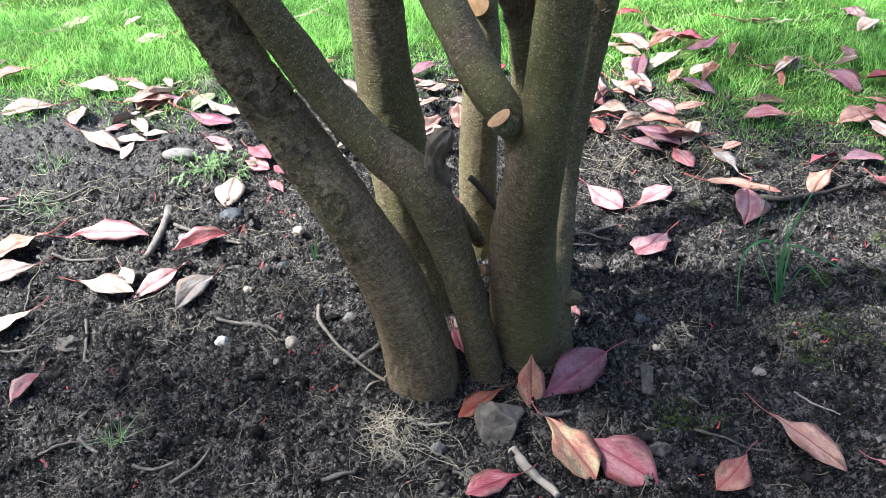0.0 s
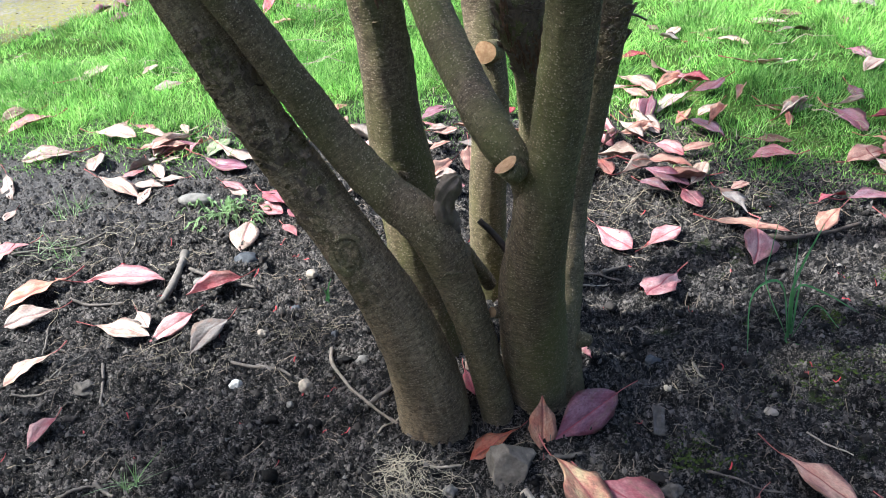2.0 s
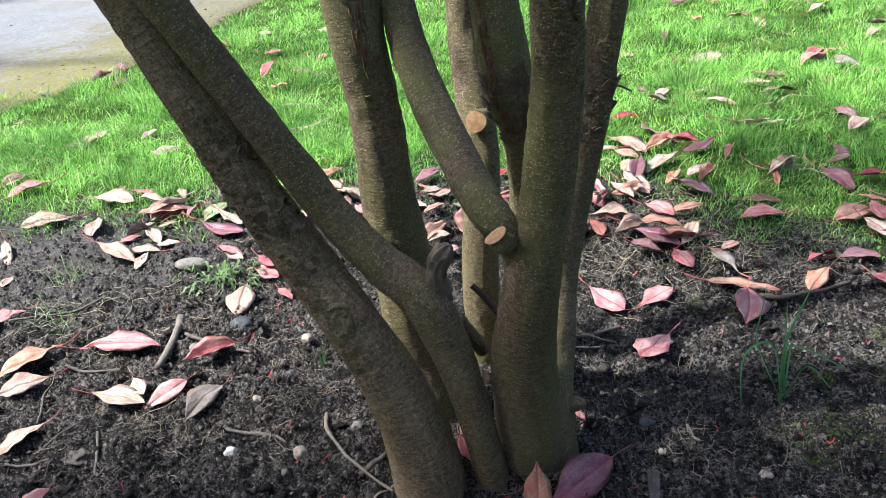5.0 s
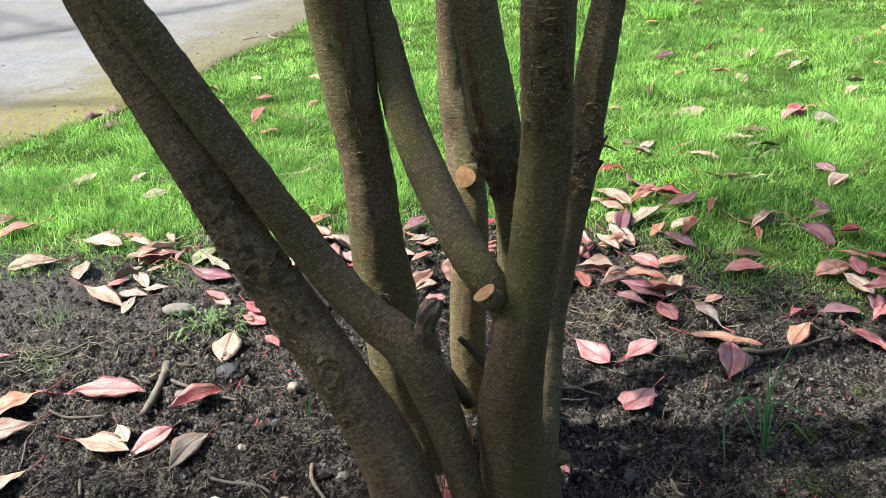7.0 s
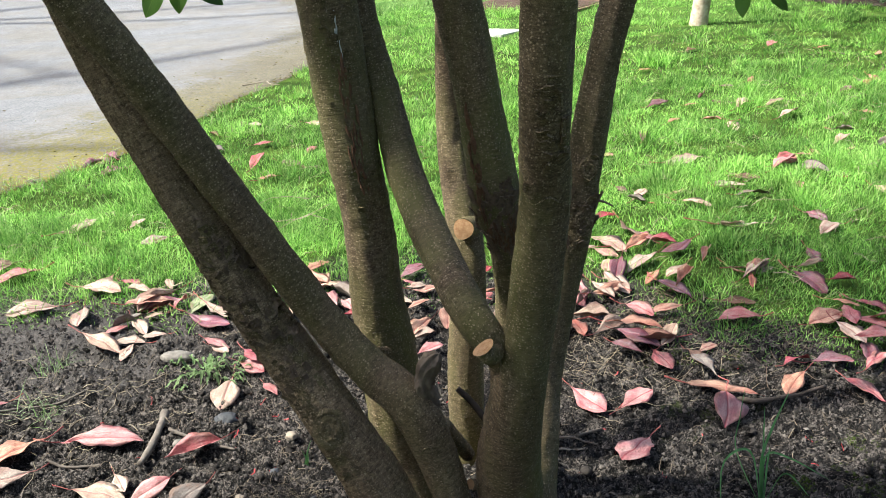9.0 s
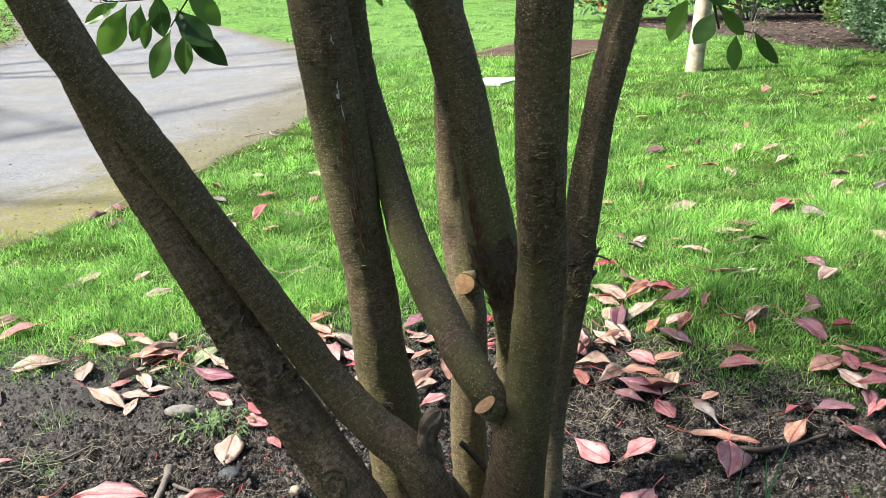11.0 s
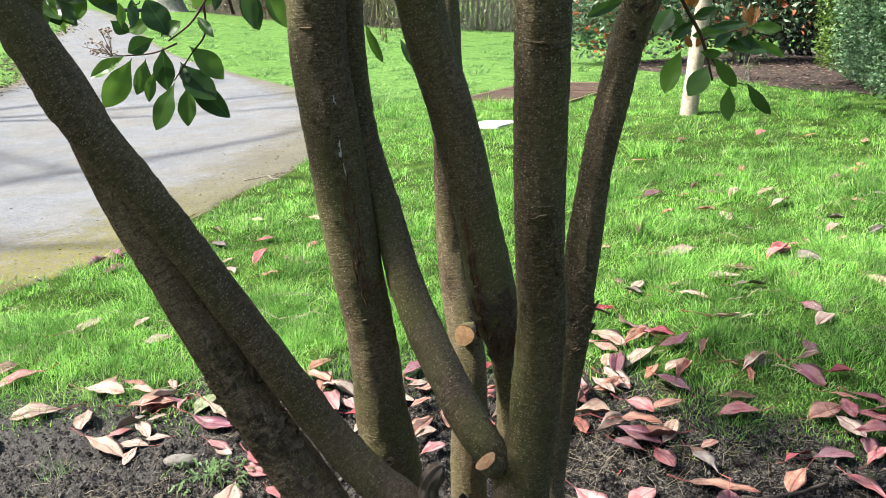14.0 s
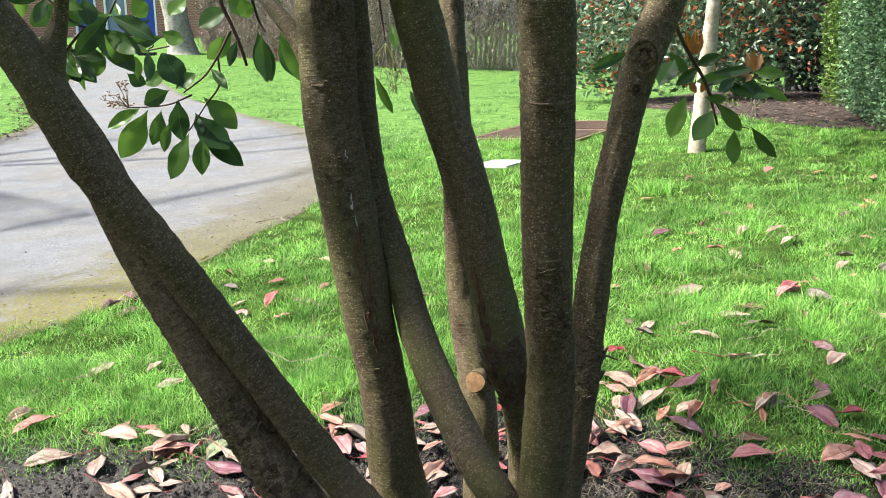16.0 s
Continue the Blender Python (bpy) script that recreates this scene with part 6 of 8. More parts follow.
STICKS = [
    ("thick", 0.0105, [(-0.692, 1.888), (-0.679, 1.813), (-0.678, 1.730), (-0.681, 1.658)]),
    ("thin", 0.0046, [(-0.659, 1.811), (-0.602, 1.773), (-0.539, 1.725), (-0.475, 1.702)]),
    ("thin", 0.0039, [(-0.490, 1.443), (-0.435, 1.428), (-0.374, 1.407), (-0.345, 1.384)]),
    ("root", 0.0037, [(-0.271, 1.437), (-0.258, 1.365), (-0.218, 1.286), (-0.170, 1.231), (-0.115, 1.189)]),
    ("thin", 0.0052, [(-0.186, 1.243), (-0.160, 1.267), (-0.130, 1.287)]),
    ("pale", 0.0080, [(0.085, 1.036), (0.112, 0.994), (0.146, 0.945)]),
    ("thin", 0.0034, [(-0.748, 1.452), (-0.730, 1.395), (-0.714, 1.334)]),
    ("thin", 0.0029, [(-0.724, 1.118), (-0.684, 1.128), (-0.633, 1.140)]),
    ("thin", 0.0033, [(-0.542, 1.067), (-0.507, 1.062), (-0.467, 1.061)]),
    ("thin", 0.0037, [(-0.467, 1.026), (-0.434, 1.056), (-0.414, 1.090)]),
    ("thin", 0.0039, [(-0.655, 1.132), (-0.630, 1.117), (-0.609, 1.099)]),
    ("thin", 0.0028, [(-0.914, 1.384), (-0.868, 1.381), (-0.819, 1.381)]),
    ("thin", 0.0025, [(-0.938, 1.629), (-0.921, 1.573), (-0.907, 1.519)]),
    ("thin", 0.0037, [(-1.146, 1.917), (-1.062, 1.961), (-0.986, 1.994), (-0.932, 2.030)]),
]
STICKS_TOO = [
    ("thin", 0.0039, [(-0.921, 1.721), (-0.855, 1.703), (-0.788, 1.701)]),
    ("thin", 0.0024, [(-0.851, 1.426), (-0.824, 1.477), (-0.807, 1.513)]),
    ("dark", 0.0068, [(0.702, 1.791), (0.747, 1.765), (0.831, 1.772), (0.937, 1.812)]),
    ("thin", 0.0023, [(0.387, 1.080), (0.420, 1.057), (0.460, 1.042), (0.504, 1.032)]),
    ("pale", 0.0019, [(0.573, 1.149), (0.598, 1.123), (0.630, 1.095)]),
    ("thin", 0.0047, [(0.134, 1.094), (0.158, 1.099), (0.185, 1.107)]),
    ("thin", 0.0026, [(0.428, 1.342), (0.433, 1.319), (0.442, 1.300)]),
    ("thin", 0.0044, [(0.307, 1.661), (0.341, 1.677), (0.369, 1.684)]),
    ("thin", 0.0031, [(0.261, 1.664), (0.300, 1.656), (0.352, 1.634)]),
    ("thin", 0.0040, [(-0.217, 1.004), (-0.190, 1.004), (-0.162, 1.006)]),
    ("thin", 0.0034, [(-0.107, 1.169), (-0.087, 1.158), (-0.062, 1.158)]),
    ("pale", 0.0020, [(-0.165, 1.161), (-0.142, 1.188), (-0.116, 1.221)]),
    ("pale", 0.0028, [(-0.076, 1.099), (-0.048, 1.100), (-0.015, 1.106)]),
    ("pale", 0.0025, [(0.226, 1.612), (0.269, 1.615), (0.318, 1.617)]),
    ("thin", 0.0027, [(-0.011, 0.998), (0.015, 0.995), (0.037, 0.992)]),
]
stick_rnd = random.Random(14)
for k, (kind, r, pts) in enumerate(STICKS + STICKS_TOO):
    p = smooth_path(pts, 26)
    s = np.linspace(0, 1, 26)
    wig = min(r * 0.9, 0.0028)
    q = np.stack([p[:, 0] + wig * (vnoise(s, s, 5, k) - 0.5), p[:, 1] + wig * (vnoise(s, s, 5, k + 3) - 0.5)], 1)
    z = ground_z(q[:, 0], q[:, 1])
    z = np.convolve(np.pad(z, 5, mode="edge"), np.ones(11) / 11, "valid") + r * 0.9 + 0.003
    if kind == "root":
        z += 0.018 * np.sin(np.pi * s)
    rad = r * (1.05 - 0.35 * s) * (1 + 0.3 * (vnoise(s, s * 0, 14, k) - 0.5))
    ob = new("stick" if kind in ("thick", "dark", "pale") else "root" if kind == "root" else "twig", tube("stick", np.column_stack([q, z, rad]), M_STICK[kind], 9, rough=r * 0.25, seed=k))
    tagged(ob, STICK_LOOK[kind], "stick", "sticks on the soil")


# ---- stones ----
def stone(name, x, y, r, flat, mat, label, seed, long=1.0, turn=0.0, sink=0.35, sharp=0.35):
    bm = bmesh.new()
    bmesh.ops.create_icosphere(bm, subdivisions=4, radius=1)
    for v in bm.verts:
        c = v.co.copy()
        d = 1 + sharp * noise.noise(c * 1.3 + Vector((seed, 0, 0))) + 0.08 * noise.noise(c * 5 + Vector((0, seed, 0))) + 0.03 * noise.noise(c * 15)
        v.co = Vector((c.x * long, c.y, c.z * flat)) * d * r
    ob = new(name, bm_mesh(name, bm, mat))
    ob.matrix_world = pose(x, y, gz(x, y) + r * flat * (1 - sink), 0, 0, turn)
    tagged(ob, label, "stone", "stones in the soil")


M_STONE = plain_material("stone_grey", (0.11, 0.098, 0.086), (0.21, 0.19, 0.165), 45, 0.85, 0.5)
M_PALE = plain_material("stone_pale", (0.50, 0.46, 0.40), (0.66, 0.63, 0.57), 60, 0.8, 0.3)
M_DARKSTONE = plain_material("stone_dark", (0.030, 0.032, 0.036), (0.065, 0.066, 0.07), 60, 0.6, 0.3)
M_CLOD = plain_material("dry_clod", (0.06, 0.05, 0.042), (0.14, 0.12, 0.10), 70, 0.95, 0.9)
M_BEIGE = plain_material("stone_beige", (0.24, 0.19, 0.14), (0.38, 0.32, 0.25), 60, 0.85, 0.4)
def rock():
    """A wedge-shaped rock, broken along flat faces, with worn edges."""
    bm = bmesh.new()
    bmesh.ops.create_icosphere(bm, subdivisions=5, radius=1)
    cuts = [(Vector(d).normalized(), r) for d, r in (((-0.30, -0.85, 0.35), 0.018), ((0.42, -0.05, 0.90), 0.024), ((-0.95, -0.15, 0.10), 0.031), ((0.80, -0.50, -0.15), 0.030), ((0.1, 0.9, 0.3), 0.022), ((-0.5, -0.2, 0.85), 0.030))]
    for v in bm.verts:
        c = v.co * 0.044
        for d, r in cuts:
            over = c.dot(d) - r
            if over > 0:
                c -= d * over * 0.94
        v.co = c + v.co * (0.0030 * noise.noise(c * 55) + 0.0014 * noise.noise(c * 170))
    ob = new("rock", bm_mesh("rock", bm, plain_material("rock_brown_grey", (0.062, 0.051, 0.042), (0.165, 0.138, 0.112), 55, 0.85, 0.7)))
    ob.matrix_world = pose(0.066, 1.085, gz(0.066, 1.085) + 0.012, 0, 0, 8)
    tagged(ob, "wedge-shaped grey rock beside fallen leaves", "stone", "stones in the soil")


rock()
stone("stone", -0.455, 1.374, 0.0115, 0.75, M_PALE, "small white pebble on dark soil", 5)
stone("stone", -0.308, 1.326, 0.013, 0.9, M_BEIGE, "small beige pebble on dark soil", 6)
stone("stone", -0.726, 2.146, 0.027, 0.55, M_STONE, "long smooth grey stone by a green weed", 7, 1.75, 6, 0.25, 0.15)
stone("stone", -0.528, 1.838, 0.023, 0.7, M_DARKSTONE, "dark bluish pebble on the soil", 8, 1.2)
stone("stone", 0.538, 1.218, 0.010, 0.5, M_BEIGE, "small cream pebble on mossy soil", 9, 1.2)
stone("stone", -0.034, 1.056, 0.0115, 0.9, M_STONE, "round grey pebble near the rock", 10)
stone("stone", 0.32, 1.034, 0.014, 0.7, M_CLOD, "crumbly grey lump on the soil", 11, 1.2, 0, 0.3, 0.7)
stone("stone", -0.769, 1.393, 0.020, 0.6, M_CLOD, "brown clod-like stone on the soil", 12, 1.1, 0, 0.3, 0.6)
for k, (x, y, r) in enumerate(((-0.333, 1.291, 0.007), (-0.43, 1.526, 0.0095), (-0.271, 1.501, 0.008), (-0.203, 1.386, 0.011), (0.363, 1.265, 0.007), (-0.373, 1.626, 0.01), (-0.613, 1.734, 0.0145), (-0.348, 1.725, 0.013), (0.356, 1.355, 0.014))):
    stone("pebble", x, y, r, 0.75, (M_STONE, M_BEIGE, M_DARKSTONE)[k % 3], ("grey", "beige", "dark")[k % 3] + " pebble half sunk in soil", 20 + k)


def wood_chip():
    rnd = random.Random(2)
    bm = bmesh.new()
    bmesh.ops.create_grid(bm, x_segments=6, y_segments=10, size=0.5)
    for v in bm.verts:
        v.co.z = 0.12 * noise.noise(v.co * 3) + 0.2 * v.co.x ** 2
        v.co.x *= 0.021 * (1 + 0.5 * v.co.y * 0.3)
        v.co.y *= 0.058
        v.co.z *= 0.03
    geo = bmesh.ops.extrude_face_region(bm, geom=bm.faces[:])["geom"]
    bmesh.ops.translate(bm, vec=(0, 0, 0.003), verts=[g for g in geo if isinstance(g, bmesh.types.BMVert)])
    bmesh.ops.recalc_face_normals(bm, faces=bm.faces)
    ob = new("wood_chip", bm_mesh("wood_chip", bm, M_CLOD, False))
    ob.matrix_world = pose(0.333, 1.195, gz(0.333, 1.195) + 0.012, 16, 8, -6)
    tagged(ob, "weathered grey wood chip lying on soil", "wood chip")


wood_chip()


# ---- crumbs, fine litter, moss ----
def lumps(name, places, sizes, mat, label, seed, squash=0.7):
    """Many small uneven lumps in one mesh."""
    rng = np.random.default_rng(seed)
    v0 = np.array([(1, 0, 0), (-1, 0, 0), (0, 1, 0), (0, -1, 0), (0, 0, 1), (0, 0, -1)], float)
    f0 = np.array([(0, 2, 4), (2, 1, 4), (1, 3, 4), (3, 0, 4), (2, 0, 5), (1, 2, 5), (3, 1, 5), (0, 3, 5)])
    turn = rng.uniform(0, 2 * np.pi, len(places))
    n, k = len(places), len(v0)
    v = v0[None] * rng.uniform(0.45, 1.4, (n, k, 1)) * sizes[:, None, None] * rng.uniform(0.7, 1.3, (n, 1, 3)) * (1, 1, squash)
    v += 0.35 * sizes[:, None, None] * rng.normal(size=(n, k, 3)) * (1, 1, 0.6)
    ct, st = np.cos(turn)[:, None], np.sin(turn)[:, None]
    v = np.stack([v[..., 0] * ct - v[..., 1] * st, v[..., 0] * st + v[..., 1] * ct, v[..., 2]], -1)
    v = v + places[:, None, :]
    f = f0[None] + (np.arange(n) * k)[:, None, None]
    ob = new(name, mesh_from_arrays(name, v.reshape(-1, 3), f.reshape(-1, 3), mat, False))
    tagged(ob, label, name.replace("_", " "), kind="stuff")


def crumbs(name, places, sizes, mat, label, seed):
    """Many small sharp-edged crumbs in one mesh, each a lopsided cap that sits in the soil."""
    rng = np.random.default_rng(seed)
    n = len(places)
    turn = rng.uniform(0, 2 * np.pi, n)
    rows = []
    for k in range(4):
        a = turn + k * np.pi / 2 + rng.normal(0, 0.3, n)
        r = sizes * rng.uniform(0.65, 1.25, n)
        rows.append(np.stack([r * np.cos(a), r * np.sin(a), -sizes * rng.uniform(0.1, 0.9, n)], -1))
    rows.append(np.stack([sizes * rng.normal(0, 0.35, n), sizes * rng.normal(0, 0.35, n), sizes * rng.uniform(0.45, 1.1, n)], -1))
    v = np.stack(rows, 1) + places[:, None, :]
    f = np.array([(0, 1, 4), (1, 2, 4), (2, 3, 4), (3, 0, 4)])[None] + (np.arange(n) * 5)[:, None, None]
    ob = new(name, mesh_from_arrays(name, v.reshape(-1, 3), f.reshape(-1, 3), mat))
    tagged(ob, label, name.replace("_", " "), kind="stuff")


def clods(name, places, sizes, mat, label, seed):
    """Rounded, lumpy clods in one mesh."""
    rng = np.random.default_rng(seed)
    bm = bmesh.new()
    bmesh.ops.create_icosphere(bm, subdivisions=2, radius=1)
    v0 = np.array([v.co[:] for v in bm.verts])
    f0 = np.array([[v.index for v in f.verts] for f in bm.faces])
    bm.free()
    n, k = len(places), len(v0)
    a, b = rng.uniform(0, 40, (2, n, 1))
    bumpy = 0.20 + 1.15 * fbm(v0[None, :, 0] + a, v0[None, :, 1] + 0.7 * v0[None, :, 2] + b, 1.1, 3, 0.65) + 1.3 * (fbm(v0[None, :, 0] + a, v0[None, :, 2] + b, 3.2, 2) - 0.5)
    v = v0[None] * bumpy[..., None] * sizes[:, None, None] * rng.uniform(0.75, 1.3, (n, 1, 3)) * (1, 1, 0.78) + places[:, None, :]
    f = f0[None] + (np.arange(n) * k)[:, None, None]
    ob = new(name, mesh_from_arrays(name, v.reshape(-1, 3), f.reshape(-1, 3), mat))
    tagged(ob, label, name.replace("_", " "), kind="stuff")


def soil_crumbs():
    rng = np.random.default_rng(31)
    n = 230000
    x, y = rng.uniform(-1.5, 1.3, n), 0.78 + 1.85 * rng.random(n) ** 1.35
    keep = (bed_edge(x, y) < 0.22) & (fbm(x, y, 6, 3) + 0.55 * rng.random(n) > 0.58) & (np.abs(x) < 0.25 + 0.62 * y)
    x, y = x[keep], y[keep]
    s = 0.0013 + 0.0056 * rng.random(len(x)) ** 3.0
    crumbs("soil_crumbs", np.stack([x, y, ground_z(x, y) + s * 0.25], -1), s, M_SOILCRUMB, "loose crumbs of dark soil", 32)
    n = 2600
    x, y = rng.uniform(-1.2, 1.1, n), 0.80 + 1.6 * rng.random(n) ** 1.3
    keep = (bed_edge(x, y) < 0.05) & (fbm(x, y, 5, 3) + 0.5 * rng.random(n) > 0.62)
    x, y = x[keep], y[keep]
    s = 0.0026 + 0.0115 * rng.random(len(x)) ** 3.6
    clods("soil_clods", np.stack([x, y, ground_z(x, y) + s * 0.05], -1), s, M_SOILCLOD, "rounded clods of dark damp soil", 36)
    n = 2400
    x, y = rng.uniform(-1.1, 1.0, n), rng.uniform(0.85, 2.4, n)
    s = 0.0009 + 0.0030 * rng.random(n) ** 3
    lumps("grit", np.stack([x, y, ground_z(x, y) + s * 0.3], -1), s, island_material("grit", (0.12, 0.11, 0.10), (0.34, 0.31, 0.27), 0.8), "scattered small grit on the soil", 33)


soil_crumbs()


def straws(name, x, y, lengths, width, mat, label, seed, lift=0.004, wild=0.5, z=None, steps=4):
    """Thin bent stems as flat-lying prisms in one mesh."""
    rng = np.random.default_rng(seed)
    n = len(x)
    a = rng.uniform(0, 2 * np.pi, n)
    bend = rng.normal(0, wild, n)
    rows = []
    for u in np.linspace(0, 1, steps):
        t = a + bend * (u - 0.5)
        px, py = x + np.cos(t) * lengths * (u - 0.5), y + np.sin(t) * lengths * (u - 0.5)
        pz = (ground_z(px, py) if z is None else z) + lift * (0.5 + (rng.random(n) if steps == 4 else 0.5)) + lengths * 0.12 * np.maximum(0, bend) * u
        w = width * (1 - 0.5 * u)
        sx, sy = -np.sin(t) * w, np.cos(t) * w
        rows.append(np.stack([np.stack([px + sx, py + sy, pz], -1), np.stack([px, py, pz + w * 1.3], -1), np.stack([px - sx, py - sy, pz], -1)], 1))
    v = np.stack(rows, 1).reshape(n, 3 * steps, 3)
    q = []
    for i in range(steps - 1):
        for j in range(2):
            q.append([i * 3 + j, i * 3 + j + 1, i * 3 + j + 4, i * 3 + j + 3])
    f = np.array(q)[None] + (np.arange(n) * 3 * steps)[:, None, None]
    ob = new(name, mesh_from_arrays(name, v.reshape(-1, 3), f.reshape(-1, 4), mat))
    tagged(ob, label, name.replace("_", " "), kind="stuff")


def litter():
    rng = np.random.default_rng(51)
    n = 1700
    straws("fine_twigs", rng.uniform(-1.1, 1.05, n), rng.uniform(0.85, 2.4, n), rng.uniform(0.008, 0.055, n), rng.uniform(0.0004, 0.0013, n), island_material("fine_twigs", (0.09, 0.07, 0.052), (0.36, 0.29, 0.21)), "fine twig bits strewn over the soil", 52)
    n = 130
    x, y = 0.5 + rng.normal(0, 0.2, n), 2.0 + rng.normal(0, 0.12, n)
    straws("dead_stems", x, y, rng.uniform(0.03, 0.15, n), rng.uniform(0.0003, 0.0008, n), M_STRAW, "tangle of dry grass stems at the lawn border", 53, 0.012, 0.8)
    n = 150
    x = np.r_[rng.normal(-0.322, 0.045, n // 3), rng.normal(0.457, 0.07, n // 3), rng.normal(-0.60, 0.06, n // 3)]
    y = np.r_[rng.normal(1.54, 0.03, n // 3), rng.normal(1.29, 0.05, n // 3), rng.normal(1.45, 0.03, n // 3)]
    straws("dry_rootlets", x, y, rng.uniform(0.012, 0.06, n), rng.uniform(0.0003, 0.0006, n), M_STRAW, "patches of pale dry rootlets", 54, 0.006, 1.4)
    n = 90
    straws("red_scales", rng.uniform(-0.9, 0.9, n), rng.uniform(0.9, 2.0, n), rng.uniform(0.006, 0.02, n), rng.uniform(0.0008, 0.002, n), island_material("red_scales", (0.38, 0.03, 0.04), (0.5, 0.10, 0.09), 0.5), "tiny red bud scales on the soil", 55)
    n = 260
    x, y = rng.uniform(0.25, 1.15, n), 2.25 + rng.normal(0, 0.13, n)
    straws("dead_stems", x, y - 0.25 * np.maximum(x - 0.5, 0), rng.uniform(0.02, 0.10, n), rng.uniform(0.0004, 0.0012, n), island_material("brown_litter", (0.10, 0.07, 0.05), (0.34, 0.26, 0.17), 0.85), "brown dead stems and litter at the lawn border", 57, 0.008, 0.8)
    n = 90
    x, y = -0.9 + rng.normal(0, 0.22, n), 1.95 + rng.normal(0, 0.16, n)
    straws("dead_stems", x, y, rng.uniform(0.03, 0.11, n), rng.uniform(0.0004, 0.0010, n), M_STRAW, "dry grass stems on the bare soil", 56, 0.008, 0.7)


litter()


def blades(rng, x, y, z, h, w, lean, curve=1.0, rows=3, a=None):
    """Grass blades as strips of quads: bent, tapered."""
    n = len(x)
    a = rng.uniform(0, 2 * np.pi, n) if a is None else a
    face = rng.uniform(0, np.pi, n)
    out = []
    for i in range(rows + 1):
        u = i / rows
        off = lean * h * (0.35 * u + 0.65 * curve * u * u)
        zz = z + h * (u - 0.30 * np.minimum(lean, 1.2) * u * u)
        ww = w * (1 - u) ** 0.6 * 0.5 + w * 0.04
        cx, cy = x + np.cos(a) * off, y + np.sin(a) * off
        sx, sy = np.cos(face) * ww, np.sin(face) * ww
        out.append(np.stack([np.stack([cx + sx, cy + sy, zz], -1), np.stack([cx - sx, cy - sy, zz], -1)], 1))
    v = np.stack(out, 1).reshape(n, 2 * (rows + 1), 3)
    q = np.array([[2 * i, 2 * i + 1, 2 * i + 3, 2 * i + 2] for i in range(rows)])
    f = q[None] + (np.arange(n) * 2 * (rows + 1))[:, None, None]
    return v.reshape(-1, 3), f.reshape(-1, 4)


# dry clump, weeds, tufts
def clump(name, label, x, y, n, h, w, lean, mat, seed, spread_r, kind="", z_lift=0.0, rows=4):
    rng = np.random.default_rng(seed)
    r, a = spread_r * np.sqrt(rng.random(n)), rng.uniform(0, 2 * np.pi, n)
    px, py = x + r * np.cos(a), y + r * np.sin(a)
    v, f = blades(rng, px, py, ground_z(px, py) + z_lift, rng.uniform(0.45, 1.0, n) * h, rng.uniform(0.6, 1.2, n) * w, np.abs(rng.normal(lean, lean * 0.5, n)), 1.0, rows)
    ob = new(name, mesh_from_arrays(name, v, f, mat))
    tagged(ob, label, "grass" if "grass" in name else "weed", kind=kind)


M_BLADE = grass_material("long_blades", (0.075, 0.200, 0.065), (0.13, 0.30, 0.10), (0.22, 0.40, 0.16))
M_WEED = grass_material("weed_leaves", (0.12, 0.21, 0.06), (0.20, 0.30, 0.12), (0.36, 0.44, 0.27))
def dry_tangle(x, y, n, r, tall, label, seed):
    """A nest of curly dead grass."""
    rng = np.random.default_rng(seed)
    px, py = x + rng.normal(0, r, n), y + rng.normal(0, r * 0.8, n)
    near = np.exp(-((px - x) ** 2 + (py - y) ** 2) / (2 * (1.2 * r) ** 2))
    straws("dry_grass_clump", px, py, rng.uniform(0.02, 0.11, n), rng.uniform(0.0003, 0.0006, n), M_NEST, label, seed, 0.004, 1.2, ground_z(px, py) + tall * near * rng.random(n), 10)


M_NEST = island_material("bleached_grass", (0.38, 0.325, 0.235), (0.15, 0.12, 0.085), 0.75)
dry_tangle(-0.112, 1.075, 95, 0.024, 0.028, "clump of bleached dry grass near the trunk", 61)
dry_tangle(-0.06, 1.03, 40, 0.05, 0.01, "wisps of bleached dry grass on soil", 62)
clump("grass_tuft", "small green grass tuft among soil", -0.587, 1.12, 26, 0.05, 0.0022, 1.2, M_WEED, 63, 0.02)
clump("grass_tuft", "single green blades by the trunk", -0.303, 1.637, 4, 0.10, 0.005, 0.25, M_BLADE, 64, 0.006)
clump("grass_tuft", "thin green tuft with dry stems", -1.03, 1.93, 34, 0.06, 0.0022, 1.5, M_WEED, 65, 0.06)
clump("grass_tuft", "thin green tuft on damp soil", -1.09, 2.17, 26, 0.08, 0.0026, 0.9, M_WEED, 66, 0.05)


